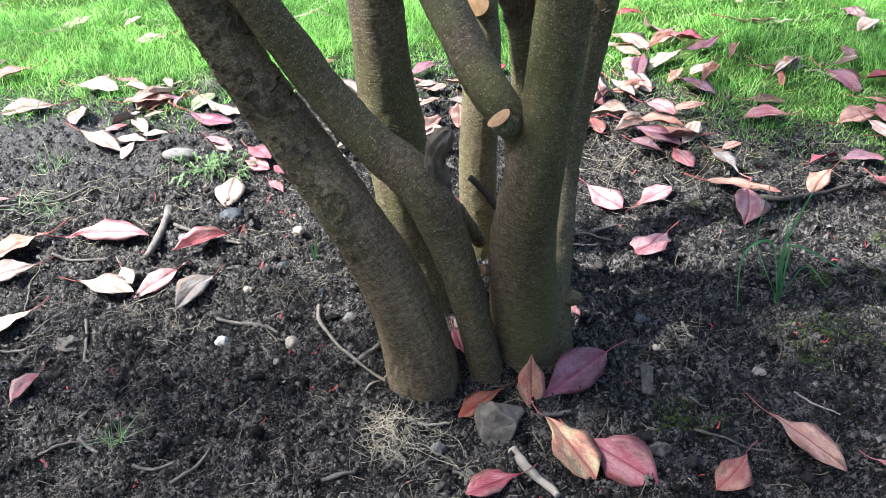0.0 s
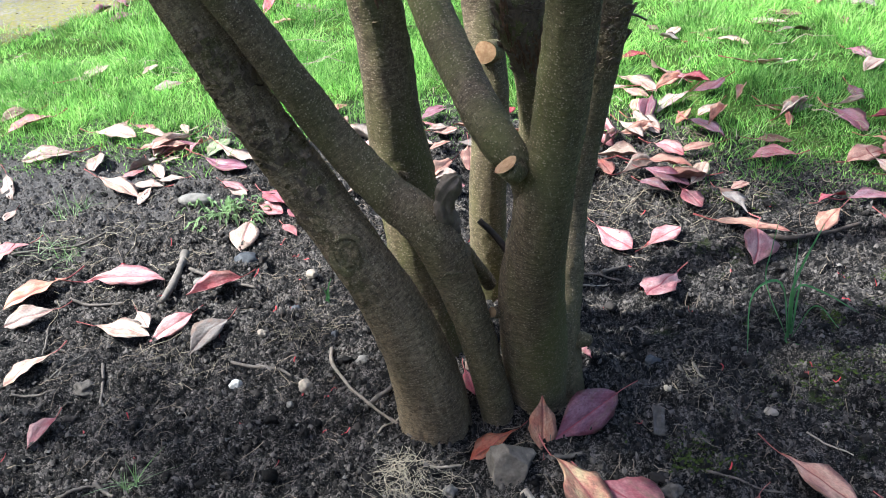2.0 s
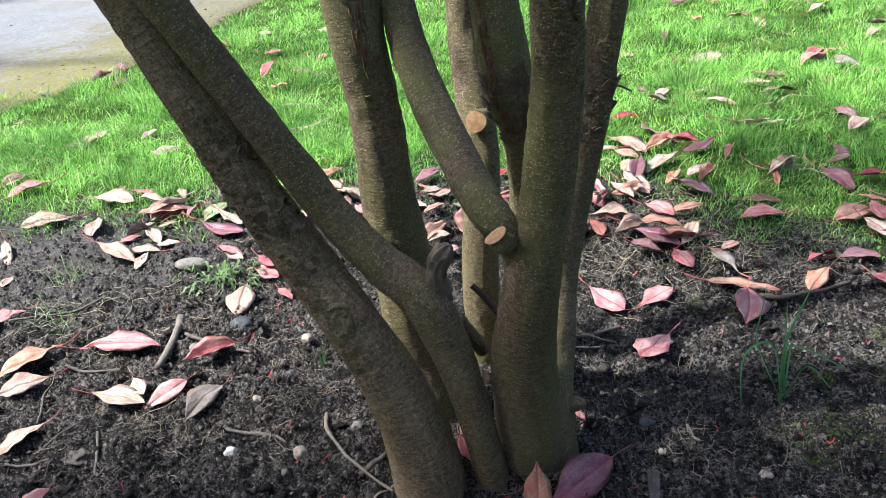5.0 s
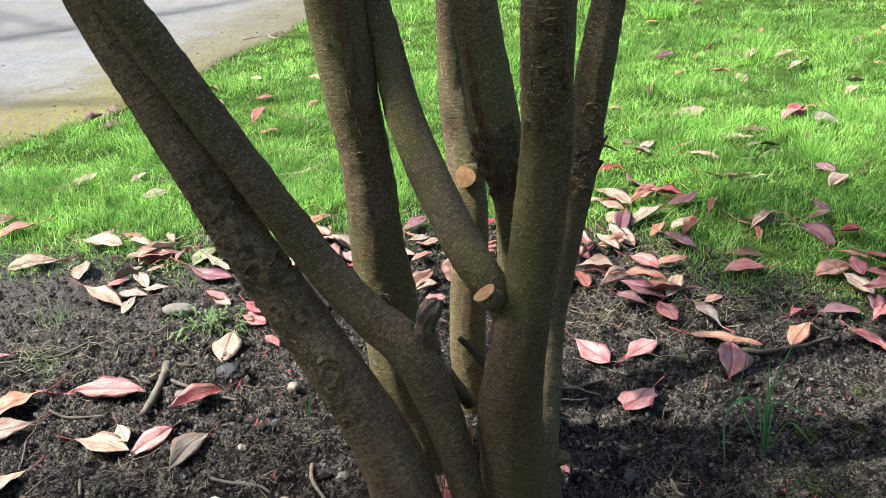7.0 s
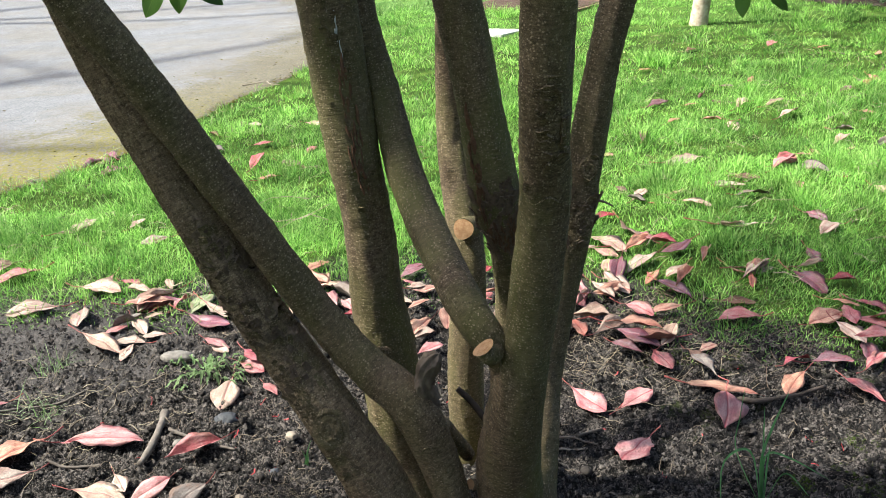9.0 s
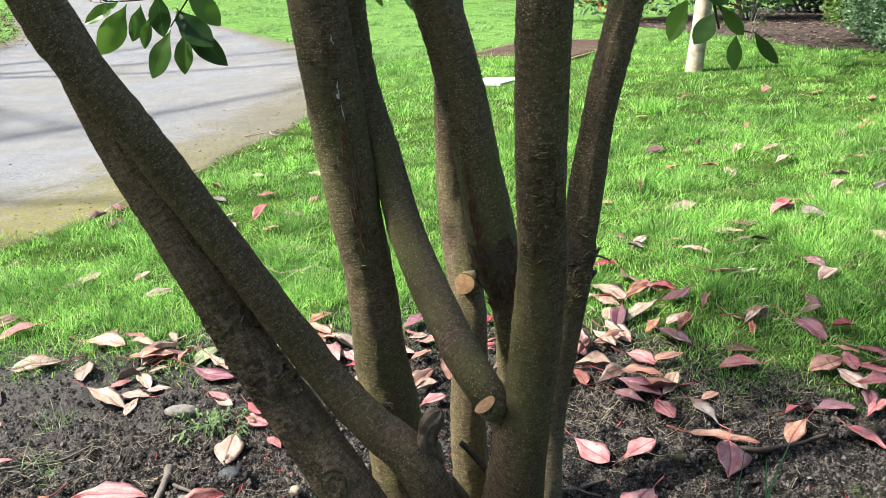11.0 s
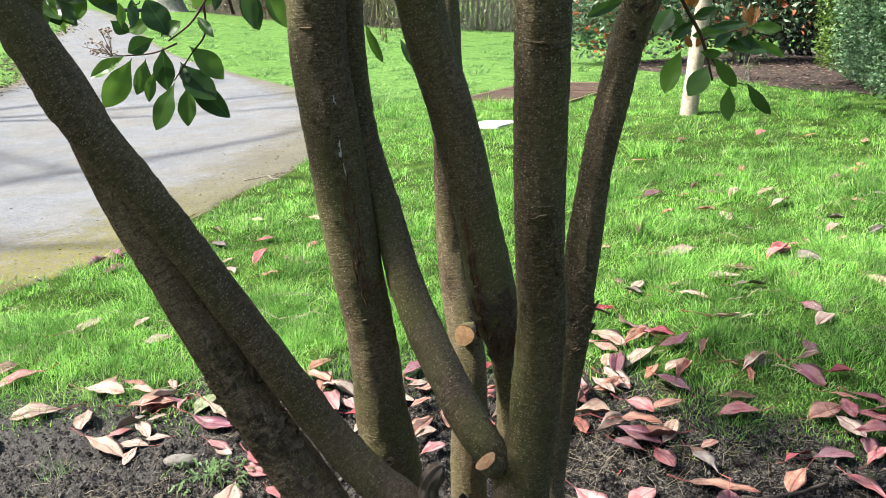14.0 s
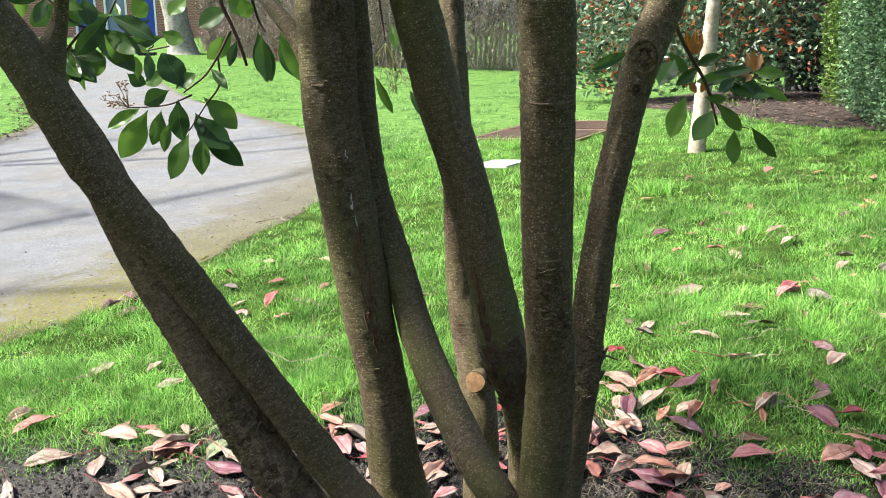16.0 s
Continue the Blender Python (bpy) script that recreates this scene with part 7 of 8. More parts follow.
def long_blade_weed():
    """Long arching blades that spring from one crown."""
    thing = tagged(empty("long_grass_weed", (0.635, 1.39, gz(0.635, 1.39))), "weed with long arching bluish green blades", "weed")
    inv = Matrix.Translation(thing.location).inverted()
    tips = [([(0.627, 1.400, 0.071), (0.619, 1.420, 0.165), (0.637, 1.440, 0.229), (0.665, 1.460, 0.298)], 0.0040),
            ([(0.626, 1.400, 0.071), (0.584, 1.385, 0.201), (0.545, 1.370, 0.226), (0.514, 1.355, 0.195), (0.527, 1.340, 0.083)], 0.0030),
            ([(0.622, 1.400, 0.078), (0.565, 1.420, 0.189), (0.569, 1.440, 0.252), (0.577, 1.460, 0.311)], 0.0018),
            ([(0.621, 1.400, 0.099), (0.617, 1.385, 0.076), (0.644, 1.370, 0.078), (0.679, 1.355, 0.081)], 0.0032),
            ([(0.629, 1.400, 0.082), (0.626, 1.420, 0.178), (0.690, 1.440, 0.155), (0.787, 1.460, 0.091)], 0.0026),
            ([(0.631, 1.400, 0.083), (0.634, 1.420, 0.138), (0.640, 1.440, 0.184)], 0.0032),
            ([(0.631, 1.400, 0.071), (0.652, 1.385, 0.162), (0.702, 1.370, 0.121)], 0.0020),
            ([(0.627, 1.400, 0.074), (0.620, 1.420, 0.178), (0.613, 1.440, 0.278)], 0.0026)]
    for pts, w in tips:
        p = smooth_path(pts, 14)
        side = np.cross(np.gradient(p, axis=0), (0.3, -0.8, 0.5))
        side /= np.linalg.norm(side, axis=1)[:, None]
        nrm = np.cross(side, np.gradient(p, axis=0))
        nrm /= np.linalg.norm(nrm, axis=1)[:, None]
        ww = (w * np.sqrt(np.sin(np.linspace(0.35, math.pi * 0.995, 14))))[:, None] * 0.78
        v = np.concatenate([p + side * ww, p - nrm * ww * 0.45, p - side * ww]).reshape(3, 14, 3).transpose(1, 0, 2).reshape(-1, 3)
        f = np.array([[i * 3 + j, i * 3 + j + 1, i * 3 + j + 4, i * 3 + j + 3] for i in range(13) for j in range(2)])
        ob = part("blade", mesh_from_arrays("blade", v, f, M_BLADE), thing)
        ob.matrix_parent_inverse = inv


long_blade_weed()


def rosette_weed():
    """A low, lobed weed by the long stone."""
    thing = tagged(empty("rosette_weed", (-0.63, 2.07, gz(-0.63, 2.07))), "low pale green weed with lobed leaves on soil", "weed")
    inv = Matrix.Translation(thing.location).inverted()
    rnd = random.Random(4)
    for k in range(64):
        a = rnd.uniform(0, 2 * math.pi)
        ln, r0 = rnd.uniform(0.018, 0.045), rnd.uniform(0, 0.07)
        x0, y0 = -0.63 + r0 * 1.6 * math.cos(a), 2.07 + r0 * math.sin(a)
        vs, fs = [], []
        for i in range(11):
            u = i / 10
            wd = (0.0010 + 0.0042 * math.sin(math.pi * u)) * (1.0 if i % 2 else 0.35)
            cx, cy = x0 + math.cos(a) * ln * u, y0 + math.sin(a) * ln * u
            z = gz(cx, cy) + 0.006 + 0.010 * math.sin(math.pi * u) * (1 + k % 3 * 0.4)
            for s in (-1, 0, 1):
                vs.append((cx - math.sin(a) * wd * s, cy + math.cos(a) * wd * s, z + 0.003 * abs(s)))
        for i in range(10):
            for j in range(2):
                fs.append((i * 3 + j, i * 3 + j + 1, i * 3 + j + 4, i * 3 + j + 3))
        ob = part("leaf", mesh_from("leaf", vs, fs, M_WEED), thing)
        ob.matrix_parent_inverse = inv


rosette_weed()


def moss():
    rng = np.random.default_rng(71)
    xs, ys = [], []
    for cx, cy, r, n in ((0.373, 1.100, 0.070, 1300), (0.735, 1.465, 0.055, 900), (0.685, 1.285, 0.12, 1500), (0.85, 1.45, 0.09, 500), (0.80, 1.10, 0.08, 350), (0.62, 2.0, 0.08, 500), (0.75, 1.95, 0.08, 400), (0.9, 1.6, 0.06, 300)):
        xs.append(rng.normal(cx, r * 0.55, n))
        ys.append(rng.normal(cy, r * 0.35, n))
    x, y = np.concatenate(xs), np.concatenate(ys)
    keep = fbm(x, y, 40, 3) > 0.47
    x, y = x[keep], y[keep]
    s = rng.uniform(0.0010, 0.0028, len(x))
    lumps("moss", np.stack([x, y, ground_z(x, y) + 0.001], -1), s, island_material("moss", (0.030, 0.046, 0.007), (0.085, 0.112, 0.018), 0.95), "cushions of olive green moss on soil", 72, 0.8)


moss()


# ---- the lawn ----
def lawn(name, n, x0, x1, y0, y1, h, w, seed, power=1.0, rows=3, tuft_r=0.035, apron=1.0, mat=None):
    """Grass in tufts: most blades spring outward from tuft centres, the rest fill the ground between."""
    rng = np.random.default_rng(seed)
    m = n // 70
    tx, ty = rng.uniform(x0, x1, m), y0 + (y1 - y0) * rng.random(m) ** power
    tall = np.clip(0.82 + 3.4 * (fbm(tx, ty, 4.0, 3) - 0.47), 0.5, 1.6) * rng.uniform(0.65, 1.35, m)
    k = rng.integers(0, m, n)
    loose = rng.random(n) < 0.20
    ox, oy = rng.normal(0, tuft_r, n), rng.normal(0, tuft_r, n)
    x = np.where(loose, rng.uniform(x0, x1, n), tx[k] + ox)
    y = np.where(loose, y0 + (y1 - y0) * rng.random(n) ** power, ty[k] + oy)
    hh = h * np.where(loose, 0.42, tall[k]) * rng.uniform(0.5, 1.2, n)
    a = np.arctan2(oy, ox) + rng.normal(0, 0.9, n)
    lean = np.abs(rng.normal(0.22 + 0.42 * np.minimum(np.hypot(ox, oy) / tuft_r, 2), 0.4, n))
    e = bed_edge(x, y)
    heap = np.exp(-((x - 0.6) / 0.38) ** 2 - ((y - 2.42) / 0.32) ** 2)
    keep = (rng.random(n) < np.clip(0.50 + 2.2 * e, 0, 1) * (1 - 0.7 * heap)) & (np.abs(x) < apron + np.maximum(y, 0) * 0.58)
    x, y, hh, a, lean, e = (q[keep] for q in (x, y, hh, a, lean, e))
    keep = (on_path(x, y) < 0.05 + 0.34 * (vnoise(x, y, 4, 2) - 0.5)) & ~in_bed(x, y) & ~on_covers(x, y)
    x, y, hh, a, lean, e = (q[keep] for q in (x, y, hh, a, lean, e))
    hh = hh * np.clip(0.65 + 1.2 * e, 0.5, 1)
    v, f = blades(rng, x, y, ground_z(x, y) - 0.002, hh, w * rng.uniform(0.6, 1.3, len(x)), lean, 1.0, rows, a)
    tagged(new(name, mesh_from_arrays(name, v, f, mat or M_GRASS)), "bright green mown grass blades", "grass", kind="stuff")


def in_bed(x, y):
    """The planted bed on the far right, under the shrubs."""
    edge = np.interp(x, [2.75, 3.05, 3.4, 3.8, 4.4, 8], [11.4, 10.6, 9.4, 8.2, 7.6, 7.4]) + 0.3 * (fbm(x, y, 3, 2) - 0.5)
    return (x > 2.75) & (y > edge) & (y < 12.3 + 1.2 * (x - 2.75))


COVER_C, COVER_TURN = (1.36, 9.5), -40.0


def on_covers(x, y):
    t = radians(-COVER_TURN)
    u, v = x - COVER_C[0], y - COVER_C[1]
    u, v = u * math.cos(t) - v * math.sin(t), u * math.sin(t) + v * math.cos(t)
    return ((np.abs(u) < 0.68) & (np.abs(v) < 0.70)) | ((np.abs(x - 0.60) < 0.2) & (np.abs(y - 7.62) < 0.22))


lawn("lawn_grass", 170000, -2.6, 3.0, 1.9, 3.5, 0.050, 0.0029, 81, 1.0, 3, 0.040)
lawn("lawn_grass", 130000, -3.6, 4.2, 3.4, 5.2, 0.056, 0.0038, 85, 1.0, 2, 0.042)
lawn("lawn_grass", 115000, -4.5, 6.0, 5.0, 9.5, 0.062, 0.0056, 82, 1.2, 2, 0.05, 1.0, M_GRASS)
lawn("lawn_grass", 110000, -10.0, 9.0, 9.0, 24.0, 0.045, 0.014, 83, 1.4, 1, 0.09, 1.0, M_GRASS_FAR)


lawn("lawn_grass", 22000, -4.2, 4.2, -4.0, 2.2, 0.06, 0.012, 84, 1.0, 1, 0.05, 4.0)


def lawn_straws():
    rng = np.random.default_rng(91)
    n = 1000
    x, y = rng.uniform(-2.2, 3.2, n), 2.2 + 4.5 * rng.random(n) ** 1.3
    keep = (bed_edge(x, y) > -0.1) & (on_path(x, y) < 0)
    x, y = x[keep], y[keep]
    n = len(x)
    straws("lawn_straw", x, y, rng.uniform(0.03, 0.11, n), rng.uniform(0.0008, 0.0018, n), M_STRAW, "dry straws lying in the grass", 92, 0.035, 0.5)
    straws("lawn_straw", np.array([-0.56, -0.5, -0.62]), np.array([3.15, 3.05, 3.3]), np.array([0.32, 0.2, 0.24]), np.array([0.0025, 0.002, 0.002]), M_STRAW, "long dry stems in the grass", 93, 0.06, 0.3)


lawn_straws()


def path_litter():
    """Bits of bark, leaf and gravel that gather along the path's border, and a thin fallen twig."""
    rng = np.random.default_rng(97)
    n = 5200
    x, y = rng.uniform(-4.5, -0.6, n), rng.uniform(2.2, 10.5, n)
    d = on_path(x, y)
    k = (d > 0.02) & (rng.random(n) < np.exp(-d / 0.5) + 0.03)
    x, y, n = x[k], y[k], int(k.sum())
    s = 0.003 + 0.010 * rng.random(n) ** 3
    lumps("path_grit", np.stack([x, y, ground_z(x, y) + 0.016], -1), s, island_material("path_grit", (0.10, 0.08, 0.055), (0.40, 0.34, 0.26), 0.9), "loose grit and leaf bits along the path", 98, 0.4)
    n = 16000
    x, y = rng.uniform(-3.6, -0.6, n), rng.uniform(2.6, 8.5, n)
    d = on_path(x, y)
    k = (d > 0.0) & (rng.random(n) < np.exp(-d / 0.35)) & (fbm(x, y, 9, 3) > 0.46)
    x, y, n = x[k], y[k], int(k.sum())
    s = 0.005 + 0.009 * rng.random(n) ** 2
    lumps("path_moss", np.stack([x, y, ground_z(x, y) + 0.013], -1), s, island_material("path_moss", (0.055, 0.050, 0.010), (0.17, 0.14, 0.018), 0.95), "flat cushions of yellow moss along the path", 99, 0.35)
    e = smooth_path(FAR_EDGE, 400)
    n = 5200
    k = rng.integers(40, 360, n)
    x, y = e[k, 0] + rng.normal(0.05, 0.22, n), e[k, 1] + rng.normal(0, 0.15, n)
    s = 0.006 + 0.028 * rng.random(n) ** 3
    lumps("path_litter", np.stack([x, y, ground_z(x, y) + 0.014], -1), s, island_material("path_litter", (0.055, 0.038, 0.024), (0.26, 0.20, 0.14), 0.9), "soil and leaf litter along the path", 100, 0.4)
    for k, pts in enumerate(([(-1.30, 5.95), (-1.18, 6.02), (-1.04, 6.10)], [(-1.14, 6.04), (-1.10, 5.94), (-1.03, 5.90)])):
        p = smooth_path(pts, 12)
        ob = new("twig", tube("twig", np.column_stack([p, ground_z(p[:, 0], p[:, 1]) + 0.024, np.linspace(0.005, 0.002, 12)]), M_STICK["pale"], 8))
        tagged(ob, "thin pale twig lying on the asphalt path", "stick", "twigs on the path")


path_litter()


# ---- far things ----
def rod(name, rows, mat, around=14, **kw):
    return tube(name, smooth_path(rows, 10 * len(rows)), mat, around, **kw)


def far_tree(name, label, x, y, r, lean, h, mat, flare=1.8, seed=0):
    """A tree whose trunk alone shows, with limbs and a loose crown above."""
    z = gz(x, y)
    thing = tagged(empty(name, (x, y, z)), label, "tree")
    inv = Matrix.Translation((x, y, z)).inverted()
    part("trunk", rod("trunk", [(x, y, z - 0.2, r * flare), (x + lean * 0.05, y, z + r * 0.9, r * 1.2), (x + lean * 0.4, y, z + h * 0.35, r), (x + lean, y, z + h, r * 0.7)], mat, 24, rough=r * 0.12, seed=seed, lobes=0.25), thing).matrix_parent_inverse = inv
    rnd = random.Random(seed)
    rng = np.random.default_rng(seed)
    cloud = []
    for k in range(6):
        a = k * 1.05 + rnd.random()
        ln = h * rnd.uniform(0.35, 0.55)
        tip = (x + lean + ln * math.cos(a), y + ln * math.sin(a), z + h + ln * rnd.uniform(0.5, 1.0))
        part("limb", rod("limb", [(x + lean * 0.95, y, z + h * 0.93, r * 0.45), ((x + lean + tip[0]) / 2, (y + tip[1]) / 2, z + h * 1.15, r * 0.3), (*tip, r * 0.08)], mat, 10), thing).matrix_parent_inverse = inv
        cloud.append(np.array(tip) + rng.normal(size=(260, 3)) * ln * 0.35)
    c = np.vstack(cloud)
    v, q = leaf_cloud(rng, c, rng.uniform(0.12, 0.22, len(c)), 0.6)
    part("crown", mesh_from_arrays("crown", v, q, M_CROWN, False), thing).matrix_parent_inverse = inv


M_PALEBARK = plain_material("bark_white", (0.34, 0.26, 0.18), (0.66, 0.57, 0.45), 22, 0.8, 0.5)
M_GREYBARK = plain_material("bark_grey", (0.13, 0.115, 0.095), (0.24, 0.215, 0.18), 12, 0.9, 0.8, depth=0.02)
far_tree("slender_tree", "slender tree with smooth whitish bark on the lawn", 2.29, 7.36, 0.062, 0.09, 2.6, M_PALEBARK, 1.15, 3)
far_tree("large_tree", "large old tree with grey flaring trunk by the path", -8.2, 29.0, 0.37, -0.9, 7.0, plain_material("bark_mottled_grey", (0.20, 0.18, 0.15), (0.42, 0.40, 0.35), 9, 0.9, 0.6, depth=0.02), 2.1, 5)
far_tree("park_tree", "tall pale grey tree trunk before the hedge", -1.50, 24.6, 0.33, 0.05, 6.0, plain_material("bark_pale_grey", (0.40, 0.36, 0.30), (0.58, 0.54, 0.47), 14, 0.9, 0.6, depth=0.02), 1.3, 6)


def bare_tree(x, y, seed, thick=1.0):
    """A leafless tree beyond the path, whose branches throw streaks of shade over the asphalt."""
    z = gz(x, y)
    thing = tagged(empty("leafless_tree", (x, y, z)), "tall leafless tree with spreading limbs beyond the path", "tree")
    inv = Matrix.Translation((x, y, z)).inverted()
    rnd = random.Random(seed)
    part("trunk", rod("trunk", [(x, y, z - 0.2, 0.5), (x, y, z + 0.5, 0.34), (x + 0.1, y, z + 3, 0.28), (x + 0.2, y, z + 5, 0.22)], M_GREYBARK, 20, rough=0.04, seed=seed), thing).matrix_parent_inverse = inv
    twigs = []
    for k in range(9):
        a = k * 0.7 + rnd.uniform(-0.3, 0.3)
        ln = rnd.uniform(3.0, 5.2)
        tip = Vector((x + 0.2 + ln * math.cos(a), y + ln * math.sin(a), z + rnd.uniform(6, 9)))
        root = Vector((x + 0.2, y, z + rnd.uniform(3.6, 5.0)))
        mid = root.lerp(tip, 0.5) + Vector((0, 0, 0.5))
        part("limb", rod("limb", [(*root, 0.13 * thick), (*mid, 0.08 * thick), (*tip, 0.02)], M_GREYBARK, 10), thing).matrix_parent_inverse = inv
        for _ in range(9):
            s = root.lerp(tip, rnd.uniform(0.35, 0.95)) + Vector((0, 0, 0.3))
            e = s + Vector((rnd.uniform(-1.2, 1.2), rnd.uniform(-1.2, 1.2), rnd.uniform(0.1, 1.2)))
            twigs.append(tube_arrays(smooth_path([(*s, 0.035 * thick), (*s.lerp(e, 0.5), 0.022 * thick), (*e, 0.006)], 8), 6))
    ob = tagged(part("brushwood", joined("brushwood", twigs, M_GREYBARK), thing), kind="stuff")
    ob.matrix_parent_inverse = inv


bare_tree(-10.6, 10.2, 17, 0.7)
bare_tree(-9.4, 5.2, 18, 0.5)


# rusty covers and the concrete slab
M_RUST = plain_material("rusty_iron", (0.125, 0.082, 0.062), (0.235, 0.160, 0.125), 22, 0.7, 0.4, 0.3)
M_RUSTEDGE = plain_material("orange_rust", (0.12, 0.075, 0.052), (0.19, 0.12, 0.085), 40, 0.9, 0.4)
M_CONCRETE = plain_material("pale_concrete", (0.56, 0.55, 0.52), (0.70, 0.69, 0.66), 30, 0.85, 0.3)


def box(bm, cx, cy, cz, sx, sy, sz, bevel=0.0):
    g = bmesh.ops.create_cube(bm, size=1, matrix=Matrix.Translation((cx, cy, cz)) @ Matrix.Diagonal((sx, sy, sz, 1)))
    if bevel:
        bmesh.ops.bevel(bm, geom=list({e for v in g["verts"] for e in v.link_edges}), offset=bevel, segments=1, affect="EDGES")


def covers():
    slope = math.degrees(math.atan(gz(COVER_C[0] + 0.5, COVER_C[1]) - gz(COVER_C[0] - 0.5, COVER_C[1])))
    place = pose(COVER_C[0], COVER_C[1], gz(*COVER_C) + 0.008, 0, -slope, 0) @ pose(0, 0, 0, 0, 0, COVER_TURN)
    thing = tagged(empty("access_cover"), "rusty ribbed iron access covers set in the lawn", "cover")
    thing.matrix_world = place @ Matrix.Diagonal((0.88, 0.88, 1, 1))
    bm = bmesh.new()
    for sx, sy, w, d in ((0, 0.77, 1.58, 0.05), (0, -0.77, 1.58, 0.05), (0.765, 0, 0.05, 1.49), (-0.765, 0, 0.05, 1.49), (0, 0, 1.48, 0.04)):
        box(bm, sx, sy, -0.02, w, d, 0.07)
    part("frame", bm_mesh("frame", bm, M_RUSTEDGE, False), thing, "orange rusted frame")
    bm = bmesh.new()
    box(bm, 0, 0, 0, 0.735, 0.715, 0.02, 0.004)
    plate = bm_mesh("plate", bm, M_RUST, False)
    bm = bmesh.new()
    box(bm, 0, 0, 0, 0.014, 0.66, 0.010)
    rib = bm_mesh("rib", bm, M_RUST, False)
    for sx in (-0.372, 0.372):
        for sy in (-0.383, 0.383):
            ob = part("plate", plate, thing)
            ob.matrix_basis = pose(sx, sy, 0, 0, 0, 0)
            for k in range(22):
                part("rib", rib, ob).matrix_basis = pose(-0.34 + k * 0.0324, 0, 0.0145)
    bm = bmesh.new()
    box(bm, 0, 0, 0, 0.36, 0.40, 0.08, 0.006)
    s = new("concrete_slab", bm_mesh("concrete_slab", bm, M_CONCRETE, False))
    s.matrix_world = pose(0.60, 7.62, gz(0.60, 7.62) - 0.027, 0, -5, -35)
    tagged(s, "small pale concrete slab sunk in the lawn", "slab")


covers()


# the planted bed and its shrubs
def bed_sheet():
    xs, ys = np.linspace(2.2, 9, 110), np.linspace(7.2, 18, 130)
    X, Y = np.meshgrid(xs, ys)
    Z = ground_z(X, Y) + 0.006 + 0.02 * (fbm(X, Y, 4, 3) - 0.5)
    inside = in_bed(X, Y)
    w = len(xs)
    i, j = np.nonzero(inside[:-1, :-1] & inside[1:, 1:] & inside[1:, :-1] & inside[:-1, 1:])
    q = np.stack([i * w + j, i * w + j + 1, (i + 1) * w + j + 1, (i + 1) * w + j], -1)
    ob = new("flower_bed", mesh_from_arrays("flower_bed", np.stack([X, Y, Z], -1).reshape(-1, 3), q, plain_material("bed_soil", (0.026, 0.018, 0.015), (0.085, 0.060, 0.050), 14, 0.95, 0.8, depth=0.02)))
    tagged(ob, "bare brown bed strewn with dead leaves", "bed", kind="structure")
    rng = np.random.default_rng(95)
    n = 5200
    x, y = rng.uniform(2.3, 7.5, n), rng.uniform(7.4, 13.5, n)
    k = in_bed(x, y)
    x, y = x[k], y[k]
    c = np.stack([x, y, ground_z(x, y) + 0.018], -1)
    v, q = leaf_cloud(rng, c, rng.uniform(0.035, 0.085, len(c)), 0.5)
    cz = np.repeat(c[:, 2], 5)
    v[:, 2] = cz + (v[:, 2] - cz) * 0.25
    tagged(new("leaf_litter", mesh_from_arrays("leaf_litter", v, q, island_material("leaf_litter", (0.085, 0.055, 0.043), (0.36, 0.25, 0.20), 0.7), False)), "dead brown leaves covering the bed", "leaf litter", kind="stuff")


bed_sheet()


def foliage_material(name, stops, rough=0.38, through=0.3):
    n = Nodes(name)
    n.color(n.ramp(n.island(), *stops)).set(Roughness=rough, Specular_IOR_Level=0.45)
    return n.see_through(through).mat


M_REDTIP = foliage_material("shrub_red_tips", ((0.05, (0.035, 0.080, 0.040)), (0.45, (0.14, 0.235, 0.120)), (0.80, (0.30, 0.40, 0.25)), (0.87, (0.34, 0.085, 0.035)), (0.97, (0.50, 0.16, 0.07))))
# near-black leaf colours: the shade inside the growth is put into the colour
M_SHADELEAF = foliage_material("leaf_shade_dark", ((0.05, (0.009, 0.020, 0.007)), (0.6, (0.022, 0.043, 0.015)), (0.95, (0.045, 0.072, 0.027))))
M_HEDGE = foliage_material("hedge_leaves", ((0.05, (0.045, 0.100, 0.045)), (0.5, (0.115, 0.22, 0.095)), (0.95, (0.27, 0.40, 0.21))))
M_IVY = foliage_material("hedge_yellow_green", ((0.05, (0.05, 0.11, 0.015)), (0.95, (0.17, 0.26, 0.05))))


